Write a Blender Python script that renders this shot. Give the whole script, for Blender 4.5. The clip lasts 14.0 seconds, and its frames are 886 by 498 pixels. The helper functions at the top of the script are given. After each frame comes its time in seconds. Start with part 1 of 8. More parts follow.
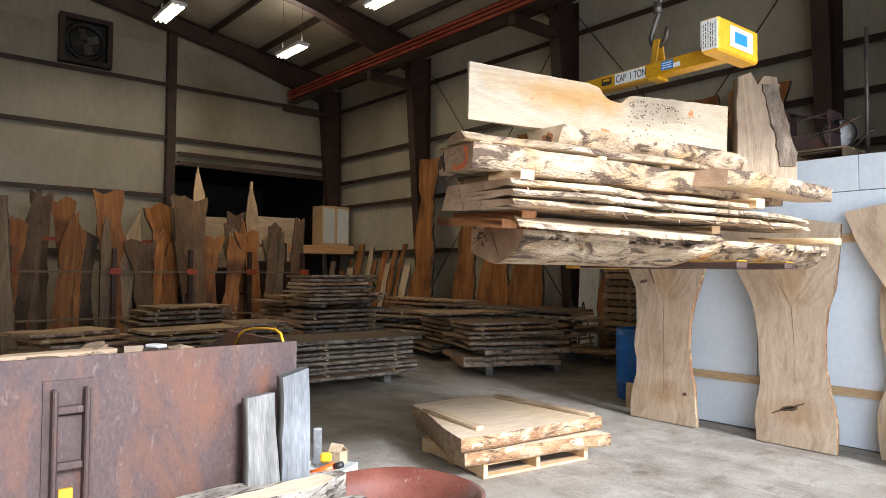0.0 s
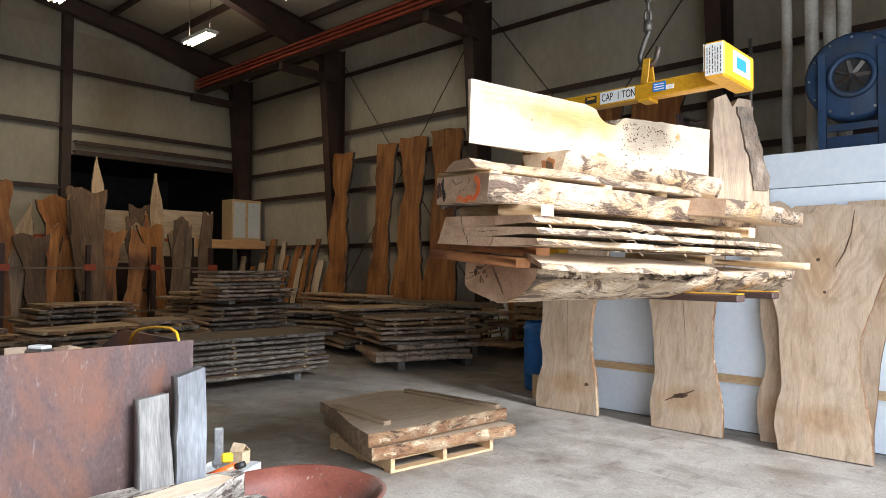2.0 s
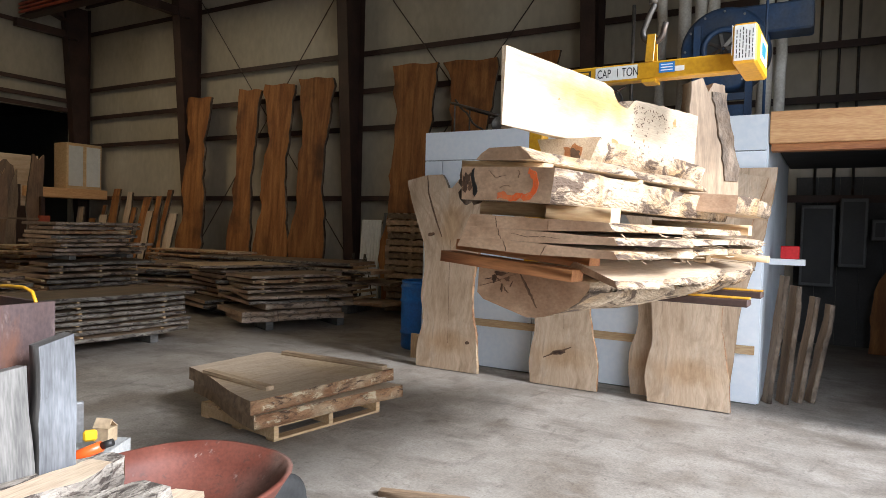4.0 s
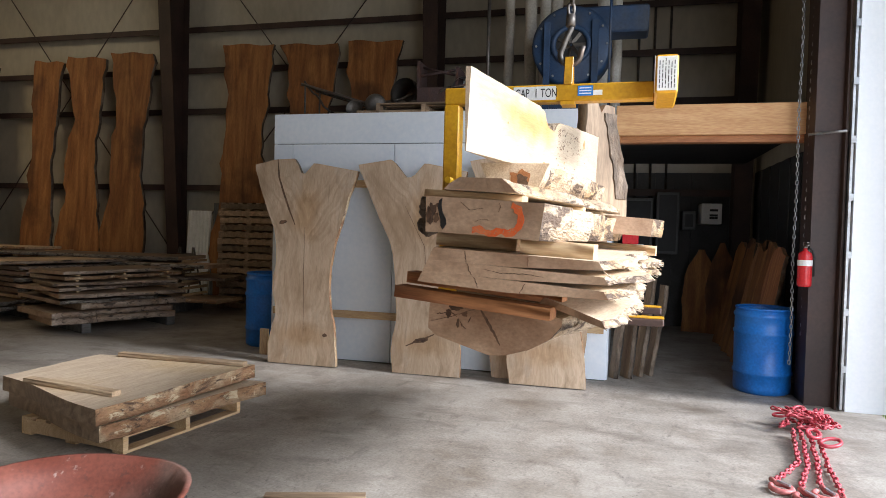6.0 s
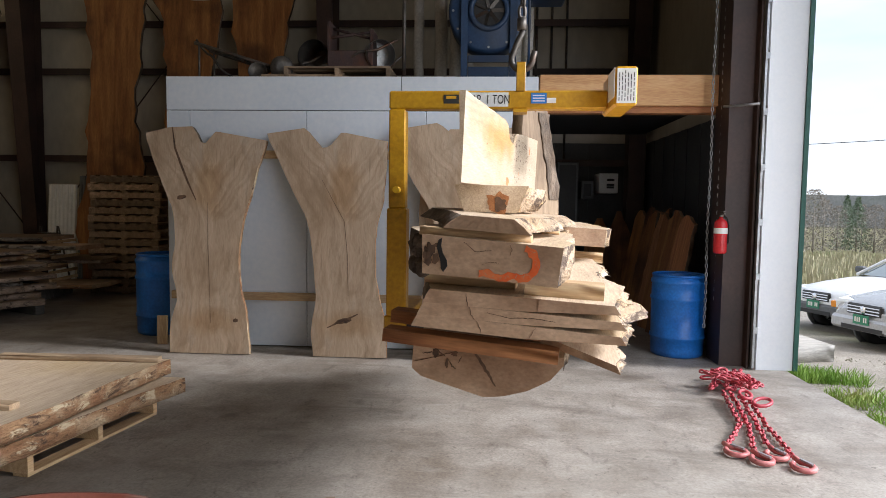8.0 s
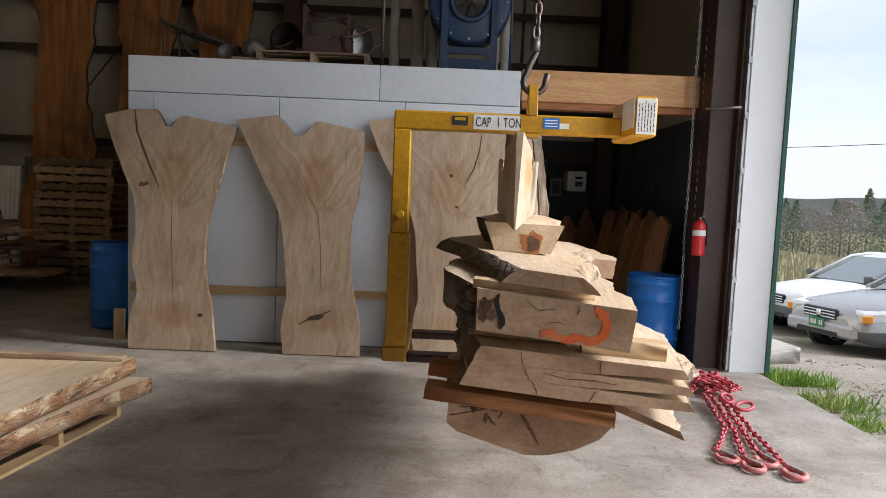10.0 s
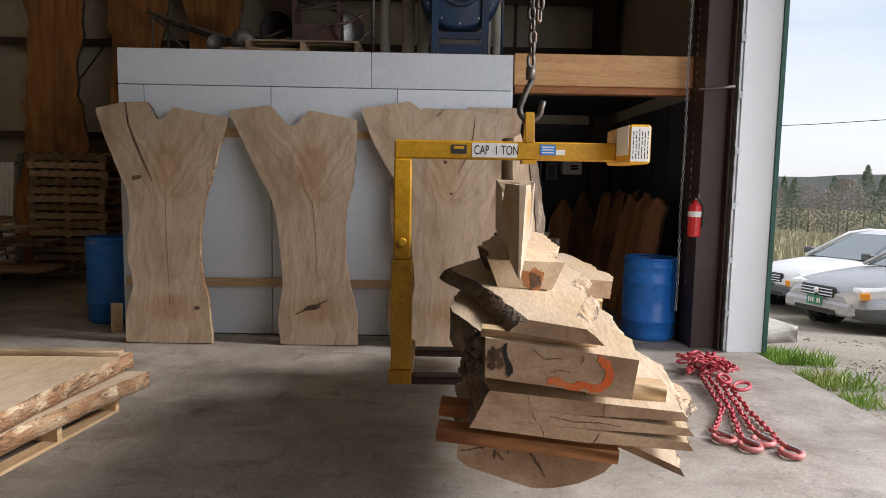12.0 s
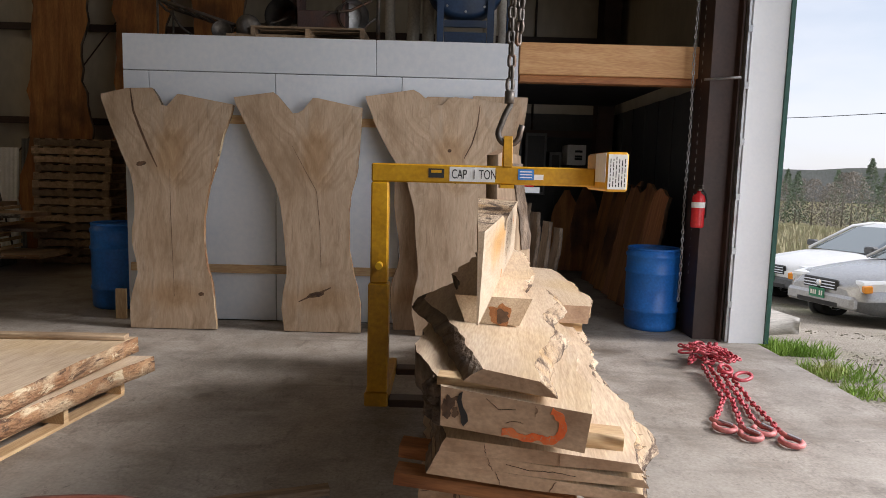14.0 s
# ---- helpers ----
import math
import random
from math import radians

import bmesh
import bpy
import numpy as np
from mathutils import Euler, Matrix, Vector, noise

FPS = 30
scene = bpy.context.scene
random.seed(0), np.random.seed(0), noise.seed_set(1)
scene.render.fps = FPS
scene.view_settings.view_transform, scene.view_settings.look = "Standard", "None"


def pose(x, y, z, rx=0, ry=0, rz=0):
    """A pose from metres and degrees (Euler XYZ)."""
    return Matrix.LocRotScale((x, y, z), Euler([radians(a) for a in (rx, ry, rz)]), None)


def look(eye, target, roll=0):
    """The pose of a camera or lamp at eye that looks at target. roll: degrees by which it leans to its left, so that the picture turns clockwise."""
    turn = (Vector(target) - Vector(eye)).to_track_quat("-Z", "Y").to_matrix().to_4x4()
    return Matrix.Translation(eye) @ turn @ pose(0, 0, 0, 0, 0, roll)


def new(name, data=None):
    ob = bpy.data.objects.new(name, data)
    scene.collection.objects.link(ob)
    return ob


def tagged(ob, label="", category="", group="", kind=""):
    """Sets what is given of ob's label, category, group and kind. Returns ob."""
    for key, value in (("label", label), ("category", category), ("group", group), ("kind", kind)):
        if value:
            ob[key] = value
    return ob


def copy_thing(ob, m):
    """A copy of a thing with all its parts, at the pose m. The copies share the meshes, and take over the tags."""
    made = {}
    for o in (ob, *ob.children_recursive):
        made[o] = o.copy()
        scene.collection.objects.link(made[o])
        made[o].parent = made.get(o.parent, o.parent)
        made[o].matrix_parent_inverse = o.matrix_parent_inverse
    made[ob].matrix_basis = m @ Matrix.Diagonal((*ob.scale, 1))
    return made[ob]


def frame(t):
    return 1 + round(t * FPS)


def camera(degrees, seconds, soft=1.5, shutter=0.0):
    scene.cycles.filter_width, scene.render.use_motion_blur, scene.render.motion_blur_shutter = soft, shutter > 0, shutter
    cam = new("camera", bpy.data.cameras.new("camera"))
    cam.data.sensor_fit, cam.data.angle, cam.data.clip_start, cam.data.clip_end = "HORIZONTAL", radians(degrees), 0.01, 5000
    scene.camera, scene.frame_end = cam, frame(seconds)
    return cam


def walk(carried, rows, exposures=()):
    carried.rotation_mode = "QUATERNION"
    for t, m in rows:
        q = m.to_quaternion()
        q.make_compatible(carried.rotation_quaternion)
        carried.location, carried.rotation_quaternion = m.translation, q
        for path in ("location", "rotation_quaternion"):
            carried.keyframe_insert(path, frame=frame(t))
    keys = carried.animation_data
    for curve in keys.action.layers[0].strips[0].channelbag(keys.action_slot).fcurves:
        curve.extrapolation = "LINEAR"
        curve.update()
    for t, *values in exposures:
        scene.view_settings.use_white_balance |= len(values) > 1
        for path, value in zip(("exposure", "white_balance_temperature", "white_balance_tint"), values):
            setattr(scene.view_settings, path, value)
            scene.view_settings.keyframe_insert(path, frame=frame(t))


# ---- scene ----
cam = camera(67.2, 14.0, soft=0.8)
PATH = [
    (0, (4.678, -7.075, 1.648), (3.155, -5.78, 1.714), 0.4),
    (0.5, (4.692, -7.07, 1.658), (3.183, -5.759, 1.721), 0.4),
    (1, (4.712, -7.07, 1.653), (3.224, -5.735, 1.717), 0.5),
    (1.5, (4.727, -7.059, 1.654), (3.285, -5.673, 1.711), 0.4),
    (2, (4.759, -7.045, 1.658), (3.408, -5.572, 1.71), 0.3),
    (2.2, (4.745, -7.049, 1.657), (3.437, -5.536, 1.7), 0.6),
    (4.3, (4.257, -6.968, 1.629), (3.349, -5.187, 1.545), 0.3),
    (4.5, (4.192, -6.95, 1.627), (3.363, -5.133, 1.526), -0.6),
    (5, (4.112, -6.956, 1.622), (3.443, -5.075, 1.508), 0.2),
    (5.5, (4.026, -6.974, 1.598), (3.477, -5.053, 1.516), 0.5),
    (6, (3.879, -6.971, 1.513), (3.37, -5.037, 1.453), 1.5),
    (6.5, (3.835, -6.874, 1.539), (3.325, -4.941, 1.472), 1.1),
    (7, (3.714, -6.763, 1.591), (3.289, -4.81, 1.507), 1.4),
    (7.5, (3.357, -6.716, 1.557), (3.187, -4.727, 1.441), 0.3),
    (7.7, (3.33, -6.765, 1.533), (3.187, -4.774, 1.401), 0.4),
    (9.8, (3.038, -6.602, 1.558), (3.037, -4.608, 1.399), 2.3),
    (10, (3.041, -6.589, 1.551), (3.062, -4.596, 1.39), 2.3),
    (10.5, (3.067, -6.574, 1.558), (3.098, -4.582, 1.38), 1.5),
    (11, (3.054, -6.584, 1.56), (3.099, -4.591, 1.393), 1.3),
    (11.5, (3.065, -6.582, 1.549), (3.09, -4.59, 1.377), 1.4),
    (12, (3.073, -6.578, 1.558), (3.098, -4.589, 1.356), 1.0),
    (12.5, (3.067, -6.579, 1.55), (3.094, -4.592, 1.331), 0.7),
    (13, (3.072, -6.595, 1.549), (3.101, -4.607, 1.338), 0.5),
    (13.5, (3.067, -6.588, 1.555), (3.089, -4.601, 1.33), 1.1),
    (14, (3.061, -6.594, 1.546), (3.08, -4.607, 1.314), 1.5),
]
walk(cam, [(t, look(eye, target, roll)) for t, eye, target, roll in PATH], exposures=((0, 0.86, 5900, 9), (2.2, 0.72, 5850, 9), (5.0, 0.56, 6050, 11), (6.5, 0.48, 6050, 11), (7.5, 0.27, 6150, 12), (10.0, 0.0, 6400, 13), (12.0, -0.08, 6550, 14), (14.0, -0.13, 6600, 15)))

# the load's way: seconds, place of its hook, turn in degrees
LOAD = [
    (0, 2.124, -2.937, 3.036, -2.3),
    (0.5, 2.262, -2.972, 2.987, -2.0),
    (1, 2.413, -2.956, 2.928, -2.0),
    (1.5, 2.565, -2.887, 2.877, -1.9),
    (2, 2.766, -2.848, 2.811, -1.3),
    (2.2, 2.863, -2.874, 2.777, -0.9),
    (4.3, 3.415, -2.828, 2.564, -1.9),
    (4.5, 3.443, -2.805, 2.550, -2.3),
    (5, 3.502, -2.775, 2.507, -2.1),
    (5.5, 3.550, -2.799, 2.434, -2.0),
    (6, 3.553, -2.819, 2.333, -2.0),
    (6.5, 3.583, -2.764, 2.286, -1.7),
    (7, 3.592, -2.683, 2.242, -2.2),
    (7.5, 3.507, -2.684, 2.165, -2.6),
    (7.7, 3.495, -2.749, 2.140, -2.3),
    (9.8, 3.534, -2.756, 1.966, -1.2),
    (10, 3.554, -2.765, 1.944, -0.8),
    (10.5, 3.605, -2.771, 1.894, -0.2),
    (11, 3.628, -2.734, 1.836, 0.1),
    (11.5, 3.634, -2.700, 1.775, 0.1),
    (12, 3.608, -2.670, 1.717, -0.2),
    (12.5, 3.557, -2.660, 1.660, -0.6),
    (13, 3.505, -2.655, 1.610, -0.6),
    (13.5, 3.469, -2.681, 1.562, -0.8),
    (14, 3.454, -2.726, 1.508, -0.6),
]

# ---- world, sun, lights ----
world = bpy.data.worlds.new("world")
scene.world = world
world.use_nodes = True
wn, wl = world.node_tree.nodes, world.node_tree.links
wn.clear()
w_out, w_bg = wn.new("ShaderNodeOutputWorld"), wn.new("ShaderNodeBackground")
w_sky, w_mix = wn.new("ShaderNodeTexSky"), wn.new("ShaderNodeMix")
w_tc, w_map, w_noise, w_ramp = wn.new("ShaderNodeTexCoord"), wn.new("ShaderNodeMapping"), wn.new("ShaderNodeTexNoise"), wn.new("ShaderNodeValToRGB")
w_sky.sky_type, w_sky.sun_disc = "NISHITA", False
w_sky.sun_elevation, w_sky.sun_rotation = radians(32), radians(90)
w_mix.data_type = "RGBA"
w_map.inputs["Scale"].default_value = (1, 1, 3.5)
w_noise.inputs["Scale"].default_value, w_noise.inputs["Detail"].default_value = 2.2, 6
w_ramp.color_ramp.elements[0].position, w_ramp.color_ramp.elements[1].position = 0.3, 0.55
w_ramp.color_ramp.elements[0].color, w_ramp.color_ramp.elements[1].color = (0.45, 0.45, 0.45, 1), (0.9, 0.9, 0.9, 1)
wl.new(w_tc.outputs["Generated"], w_map.inputs[0])
wl.new(w_map.outputs[0], w_noise.inputs["Vector"])
wl.new(w_noise.outputs[0], w_ramp.inputs[0])
wl.new(w_ramp.outputs[0], w_mix.inputs[0])
wl.new(w_sky.outputs[0], w_mix.inputs[6])
w_mix.inputs[7].default_value = (6.6, 7.1, 7.8, 1)
wl.new(w_mix.outputs[2], w_bg.inputs[0])
w_bg.inputs[1].default_value = 0.15
wl.new(w_bg.outputs[0], w_out.inputs[0])

sun = new("sun", bpy.data.lights.new("sun", "SUN"))
sun.data.energy, sun.data.angle, sun.data.color = 4.6, radians(15), (1.0, 0.99, 0.985)
sun.matrix_world = look((30, -4.5, 18.5), (0, -3, 0))

door_light = new("door_light", bpy.data.lights.new("door_light", "AREA"))
door_light.data.shape, door_light.data.size, door_light.data.size_y = "RECTANGLE", 6.2, 4.6
door_light.data.energy, door_light.data.color = 165, (0.95, 0.975, 1.0)
door_light.matrix_world = look((5.97, -5.2, 2.5), (0, -4.6, 1.5))


# ---- materials ----
def material(name, base=(0.5, 0.5, 0.5), rough=0.6, metal=0.0):
    m = bpy.data.materials.new(name)
    m.use_nodes = True
    b = m.node_tree.nodes["Principled BSDF"]
    b.inputs["Base Color"].default_value = (*base, 1)
    b.inputs["Roughness"].default_value, b.inputs["Metallic"].default_value = rough, metal
    return m


def surface(name, c1, c2, c3=None, scale=3.0, stretch=(1, 1, 1), fine=40.0, rough=(0.5, 0.8), metal=0.0, bump=0.15, dist=0.01, spread=(0.35, 0.65), vary=0.12, over=0.4):
    """Two colours mixed by a large noise, stains of a third, fine grain and relief."""
    m = material(name, c1, rough[0], metal)
    n, l = m.node_tree.nodes, m.node_tree.links
    b = n["Principled BSDF"]
    tc, mp, info = n.new("ShaderNodeTexCoord"), n.new("ShaderNodeMapping"), n.new("ShaderNodeObjectInfo")
    add, mul = n.new("ShaderNodeVectorMath"), n.new("ShaderNodeVectorMath")
    mul.operation = "SCALE"
    mul.inputs["Scale"].default_value = 37.0
    comb = n.new("ShaderNodeCombineXYZ")
    for k in range(3):
        l.new(info.outputs["Random"], comb.inputs[k])
    l.new(comb.outputs[0], mul.inputs[0])
    l.new(tc.outputs["Object"], add.inputs[0])
    l.new(mul.outputs[0], add.inputs[1])
    mp.inputs["Scale"].default_value = stretch
    l.new(add.outputs[0], mp.inputs[0])
    big, small, stain = n.new("ShaderNodeTexNoise"), n.new("ShaderNodeTexNoise"), n.new("ShaderNodeTexNoise")
    big.inputs["Scale"].default_value, big.inputs["Detail"].default_value, big.inputs["Distortion"].default_value = scale, 5, 0.4
    small.inputs["Scale"].default_value, small.inputs["Detail"].default_value = fine, 4
    stain.inputs["Scale"].default_value, stain.inputs["Detail"].default_value = scale * 0.45, 6
    for t in (big, small):
        l.new(mp.outputs[0], t.inputs["Vector"])
    l.new(add.outputs[0], stain.inputs["Vector"])
    ramp = n.new("ShaderNodeValToRGB")
    ramp.color_ramp.elements[0].position, ramp.color_ramp.elements[1].position = spread
    ramp.color_ramp.elements[0].color, ramp.color_ramp.elements[1].color = (*c1, 1), (*c2, 1)
    l.new(big.outputs[0], ramp.inputs[0])
    mix = n.new("ShaderNodeMix")
    mix.data_type = "RGBA"
    r2 = n.new("ShaderNodeValToRGB")
    r2.color_ramp.elements[0].position, r2.color_ramp.elements[1].position = 0.52, 0.68
    l.new(stain.outputs[0], r2.inputs[0])
    l.new(r2.outputs[0], mix.inputs[0])
    l.new(ramp.outputs[0], mix.inputs[6])
    mix.inputs[7].default_value = (*(c3 or c2), 1)
    grain = n.new("ShaderNodeMix")
    grain.data_type, grain.blend_type = "RGBA", "OVERLAY"
    grain.inputs[0].default_value = over
    l.new(mix.outputs[2], grain.inputs[6])
    l.new(small.outputs[0], grain.inputs[7])
    hsv = n.new("ShaderNodeHueSaturation")
    rng = n.new("ShaderNodeMapRange")
    rng.inputs["To Min"].default_value, rng.inputs["To Max"].default_value = 1 - vary, 1 + vary
    l.new(info.outputs["Random"], rng.inputs[0])
    l.new(rng.outputs[0], hsv.inputs["Value"])
    l.new(grain.outputs[2], hsv.inputs["Color"])
    l.new(hsv.outputs[0], b.inputs["Base Color"])
    rr = n.new("ShaderNodeMapRange")
    rr.inputs["To Min"].default_value, rr.inputs["To Max"].default_value = rough
    l.new(big.outputs[0], rr.inputs[0])
    l.new(rr.outputs[0], b.inputs["Roughness"])
    bp = n.new("ShaderNodeBump")
    bp.inputs["Strength"].default_value, bp.inputs["Distance"].default_value = bump, dist
    l.new(small.outputs[0], bp.inputs["Height"])
    l.new(bp.outputs[0], b.inputs["Normal"])
    return m


def wood(name, light, dark, heart=None, rough=(0.55, 0.8), fine=60.0, bump=0.2, vary=0.12, figure=5.0, show=0.3, over=0.5):
    """Sawn wood with its grain along the local y axis: rings, streaks, knots and a large stain."""
    m = surface(name, dark, light, heart, scale=2.2, stretch=(7, 0.7, 7), fine=fine / 3, rough=rough, bump=bump, dist=0.004, vary=vary, spread=(0.25, 0.7), over=over)
    n, l = m.node_tree.nodes, m.node_tree.links
    grain = [x for x in n if x.bl_idname == "ShaderNodeMix" and x.blend_type == "OVERLAY"][0]
    add = [x for x in n if x.bl_idname == "ShaderNodeVectorMath" and x.operation == "ADD"][0]
    mp, field = n.new("ShaderNodeMapping"), n.new("ShaderNodeTexNoise")
    mp.inputs["Scale"].default_value = (2.6, 0.3, 2.6)
    field.inputs["Scale"].default_value, field.inputs["Detail"].default_value, field.inputs["Distortion"].default_value = 1.1, 1.5, 0.3
    l.new(add.outputs[0], mp.inputs[0])
    l.new(mp.outputs[0], field.inputs["Vector"])
    many, sine, wave = n.new("ShaderNodeMath"), n.new("ShaderNodeMath"), n.new("ShaderNodeMapRange")
    many.operation, sine.operation = "MULTIPLY", "SINE"
    many.inputs[1].default_value = figure * 16
    wave.inputs["From Min"].default_value = -1.0
    wave.inputs["To Min"].default_value, wave.inputs["To Max"].default_value = 0.25, 0.7
    l.new(field.outputs[0], many.inputs[0])
    l.new(many.outputs[0], sine.inputs[0])
    l.new(sine.outputs[0], wave.inputs[0])
    soft = n.new("ShaderNodeMix")
    soft.data_type, soft.blend_type = "RGBA", "SOFT_LIGHT"
    soft.inputs[0].default_value = show
    hsv = [x for x in n if x.bl_idname == "ShaderNodeHueSaturation"][0]
    l.new(grain.outputs[2], soft.inputs[6])
    l.new(wave.outputs[0], soft.inputs[7])
    l.new(soft.outputs[2], hsv.inputs["Color"])
    return m


def stained(m, centre, size, tint, amount=0.8):
    """One soft mineral stain of its own shape, in the thing's own space."""
    n, l = m.node_tree.nodes, m.node_tree.links
    b = n["Principled BSDF"]
    old = b.inputs["Base Color"].links[0].from_socket
    tc, sub, dv, ln, nz, ad, rng, mix = n.new("ShaderNodeTexCoord"), n.new("ShaderNodeVectorMath"), n.new("ShaderNodeVectorMath"), n.new("ShaderNodeVectorMath"), n.new("ShaderNodeTexNoise"), n.new("ShaderNodeMath"), n.new("ShaderNodeMapRange"), n.new("ShaderNodeMix")
    sub.operation, dv.operation, ln.operation = "SUBTRACT", "DIVIDE", "LENGTH"
    sub.inputs[1].default_value, dv.inputs[1].default_value = centre, size
    nz.inputs["Scale"].default_value, nz.inputs["Detail"].default_value = 5.0, 5
    ad.operation = "MULTIPLY_ADD"
    ad.inputs[1].default_value = 1.3
    rng.inputs["From Min"].default_value, rng.inputs["From Max"].default_value = 1.0, 1.75
    rng.inputs["To Min"].default_value, rng.inputs["To Max"].default_value = amount, 0.0
    mix.data_type, mix.blend_type = "RGBA", "MULTIPLY"
    mix.inputs[7].default_value = (*tint, 1)
    l.new(tc.outputs["Object"], sub.inputs[0])
    l.new(tc.outputs["Object"], nz.inputs["Vector"])
    l.new(sub.outputs[0], dv.inputs[0])
    l.new(dv.outputs[0], ln.inputs[0])
    l.new(nz.outputs[0], ad.inputs[0])
    l.new(ln.outputs["Value"], ad.inputs[2])
    l.new(ad.outputs[0], rng.inputs[0])
    l.new(rng.outputs[0], mix.inputs[0])
    l.new(old, mix.inputs[6])
    l.new(mix.outputs[2], b.inputs["Base Color"])
    return m


def glow(name, color, strength):
    m = material(name, color, 0.5)
    b = m.node_tree.nodes["Principled BSDF"]
    b.inputs["Emission Color"].default_value, b.inputs["Emission Strength"].default_value = (*color, 1), strength
    return m


concrete = surface("concrete", (0.245, 0.213, 0.178), (0.335, 0.3, 0.26), (0.19, 0.157, 0.124), scale=3.2, fine=60, rough=(0.5, 0.72), bump=0.14, dist=0.004, over=0.5)
insulation = surface("insulation_facing", (0.45, 0.395, 0.3), (0.54, 0.485, 0.385), (0.365, 0.305, 0.215), scale=0.6, stretch=(1, 1, 0.5), fine=9, rough=(0.28, 0.42), bump=0.15, dist=0.02, over=0.2)
brown_steel = surface("brown_primer_steel", (0.045, 0.024, 0.018), (0.075, 0.04, 0.03), (0.035, 0.02, 0.016), scale=2, rough=(0.45, 0.65), bump=0.05)
orange_rail = surface("orange_rail", (0.32, 0.05, 0.025), (0.42, 0.09, 0.04), scale=3, rough=(0.5, 0.7))
foam = surface("foam_board", (0.76, 0.815, 0.88), (0.82, 0.865, 0.915), (0.77, 0.81, 0.86), scale=1.2, fine=20, rough=(0.45, 0.6), bump=0.03)
foam_core = material("foam_joint", (0.16, 0.18, 0.2), 0.8)
white_panel = surface("white_panel", (0.86, 0.885, 0.91), (0.89, 0.91, 0.935), (0.84, 0.86, 0.885), scale=1.5, rough=(0.3, 0.45), bump=0.02)
green_trim = surface("green_trim", (0.02, 0.09, 0.07), (0.03, 0.12, 0.09), scale=3, rough=(0.35, 0.5))
galv = surface("galvanised_steel", (0.32, 0.33, 0.34), (0.5, 0.51, 0.52), (0.25, 0.22, 0.2), scale=6, rough=(0.3, 0.5), metal=0.8, bump=0.05)
dark_steel = surface("dark_steel", (0.08, 0.075, 0.07), (0.16, 0.14, 0.12), (0.14, 0.07, 0.04), scale=9, rough=(0.4, 0.6), metal=0.7, bump=0.1)
# Black paint, also the painted darkness of the room behind the gable.
black = surface("black_paint_and_shade", (0.012, 0.012, 0.013), (0.025, 0.024, 0.023), scale=4, rough=(0.4, 0.6))
wood_pale = wood("fresh_maple", (0.63, 0.505, 0.365), (0.53, 0.4, 0.275), (0.57, 0.42, 0.25), figure=6, show=0.2)
wood_end = surface("sawn_end_grain", (0.4, 0.255, 0.155), (0.54, 0.365, 0.235), (0.28, 0.16, 0.09), scale=6, stretch=(1, 1, 1.6), fine=55, rough=(0.7, 0.85), bump=0.25, dist=0.004, over=0.35)
wood_slab = wood("air_dried_slab", (0.67, 0.52, 0.37), (0.55, 0.405, 0.27), (0.48, 0.34, 0.22), figure=2.2, show=0.4, over=0.3)
def forked(m, x_joint, y_joint, slope):
    """Grain that runs along the trunk and parts into the two limbs of a fork, with darker heart streaks."""
    n, l = m.node_tree.nodes, m.node_tree.links
    b = n["Principled BSDF"]
    old = b.inputs["Base Color"].links[0].from_socket

    def step(kind, *values):
        node = n.new("ShaderNodeMath")
        node.operation = kind
        for k, v in enumerate(values):
            if isinstance(v, (int, float)):
                node.inputs[k].default_value = v
            else:
                l.new(v, node.inputs[k])
        return node.outputs[0]

    tc, xyz, warp = n.new("ShaderNodeTexCoord"), n.new("ShaderNodeSeparateXYZ"), n.new("ShaderNodeTexNoise")
    l.new(tc.outputs["Object"], xyz.inputs[0])
    l.new(tc.outputs["Object"], warp.inputs["Vector"])
    warp.inputs["Scale"].default_value, warp.inputs["Detail"].default_value = 2.2, 4
    across = step("ABSOLUTE", step("SUBTRACT", xyz.outputs["X"], x_joint))
    spread = step("MULTIPLY", step("MAXIMUM", step("SUBTRACT", xyz.outputs["Y"], y_joint), 0.0), slope)
    way = step("ADD", step("SUBTRACT", across, spread), step("MULTIPLY", warp.outputs[0], 0.34))
    comb, streak, ramp, mix = n.new("ShaderNodeCombineXYZ"), n.new("ShaderNodeTexNoise"), n.new("ShaderNodeValToRGB"), n.new("ShaderNodeMix")
    l.new(step("MULTIPLY", way, 17.0), comb.inputs[0])
    l.new(step("MULTIPLY", xyz.outputs["Y"], 0.9), comb.inputs[1])
    l.new(comb.outputs[0], streak.inputs["Vector"])
    streak.inputs["Scale"].default_value, streak.inputs["Detail"].default_value, streak.inputs["Roughness"].default_value = 1.0, 6, 0.6
    ramp.color_ramp.elements[0].position, ramp.color_ramp.elements[1].position = 0.3, 0.68
    ramp.color_ramp.elements[0].color, ramp.color_ramp.elements[1].color = (0.62, 0.55, 0.47, 1), (1.0, 1.0, 1.0, 1)
    mix.data_type, mix.blend_type = "RGBA", "MULTIPLY"
    mix.inputs[0].default_value = 0.75
    l.new(streak.outputs[0], ramp.inputs[0])
    l.new(old, mix.inputs[6])
    l.new(ramp.outputs[0], mix.inputs[7])
    l.new(mix.outputs[2], b.inputs["Base Color"])
    return m


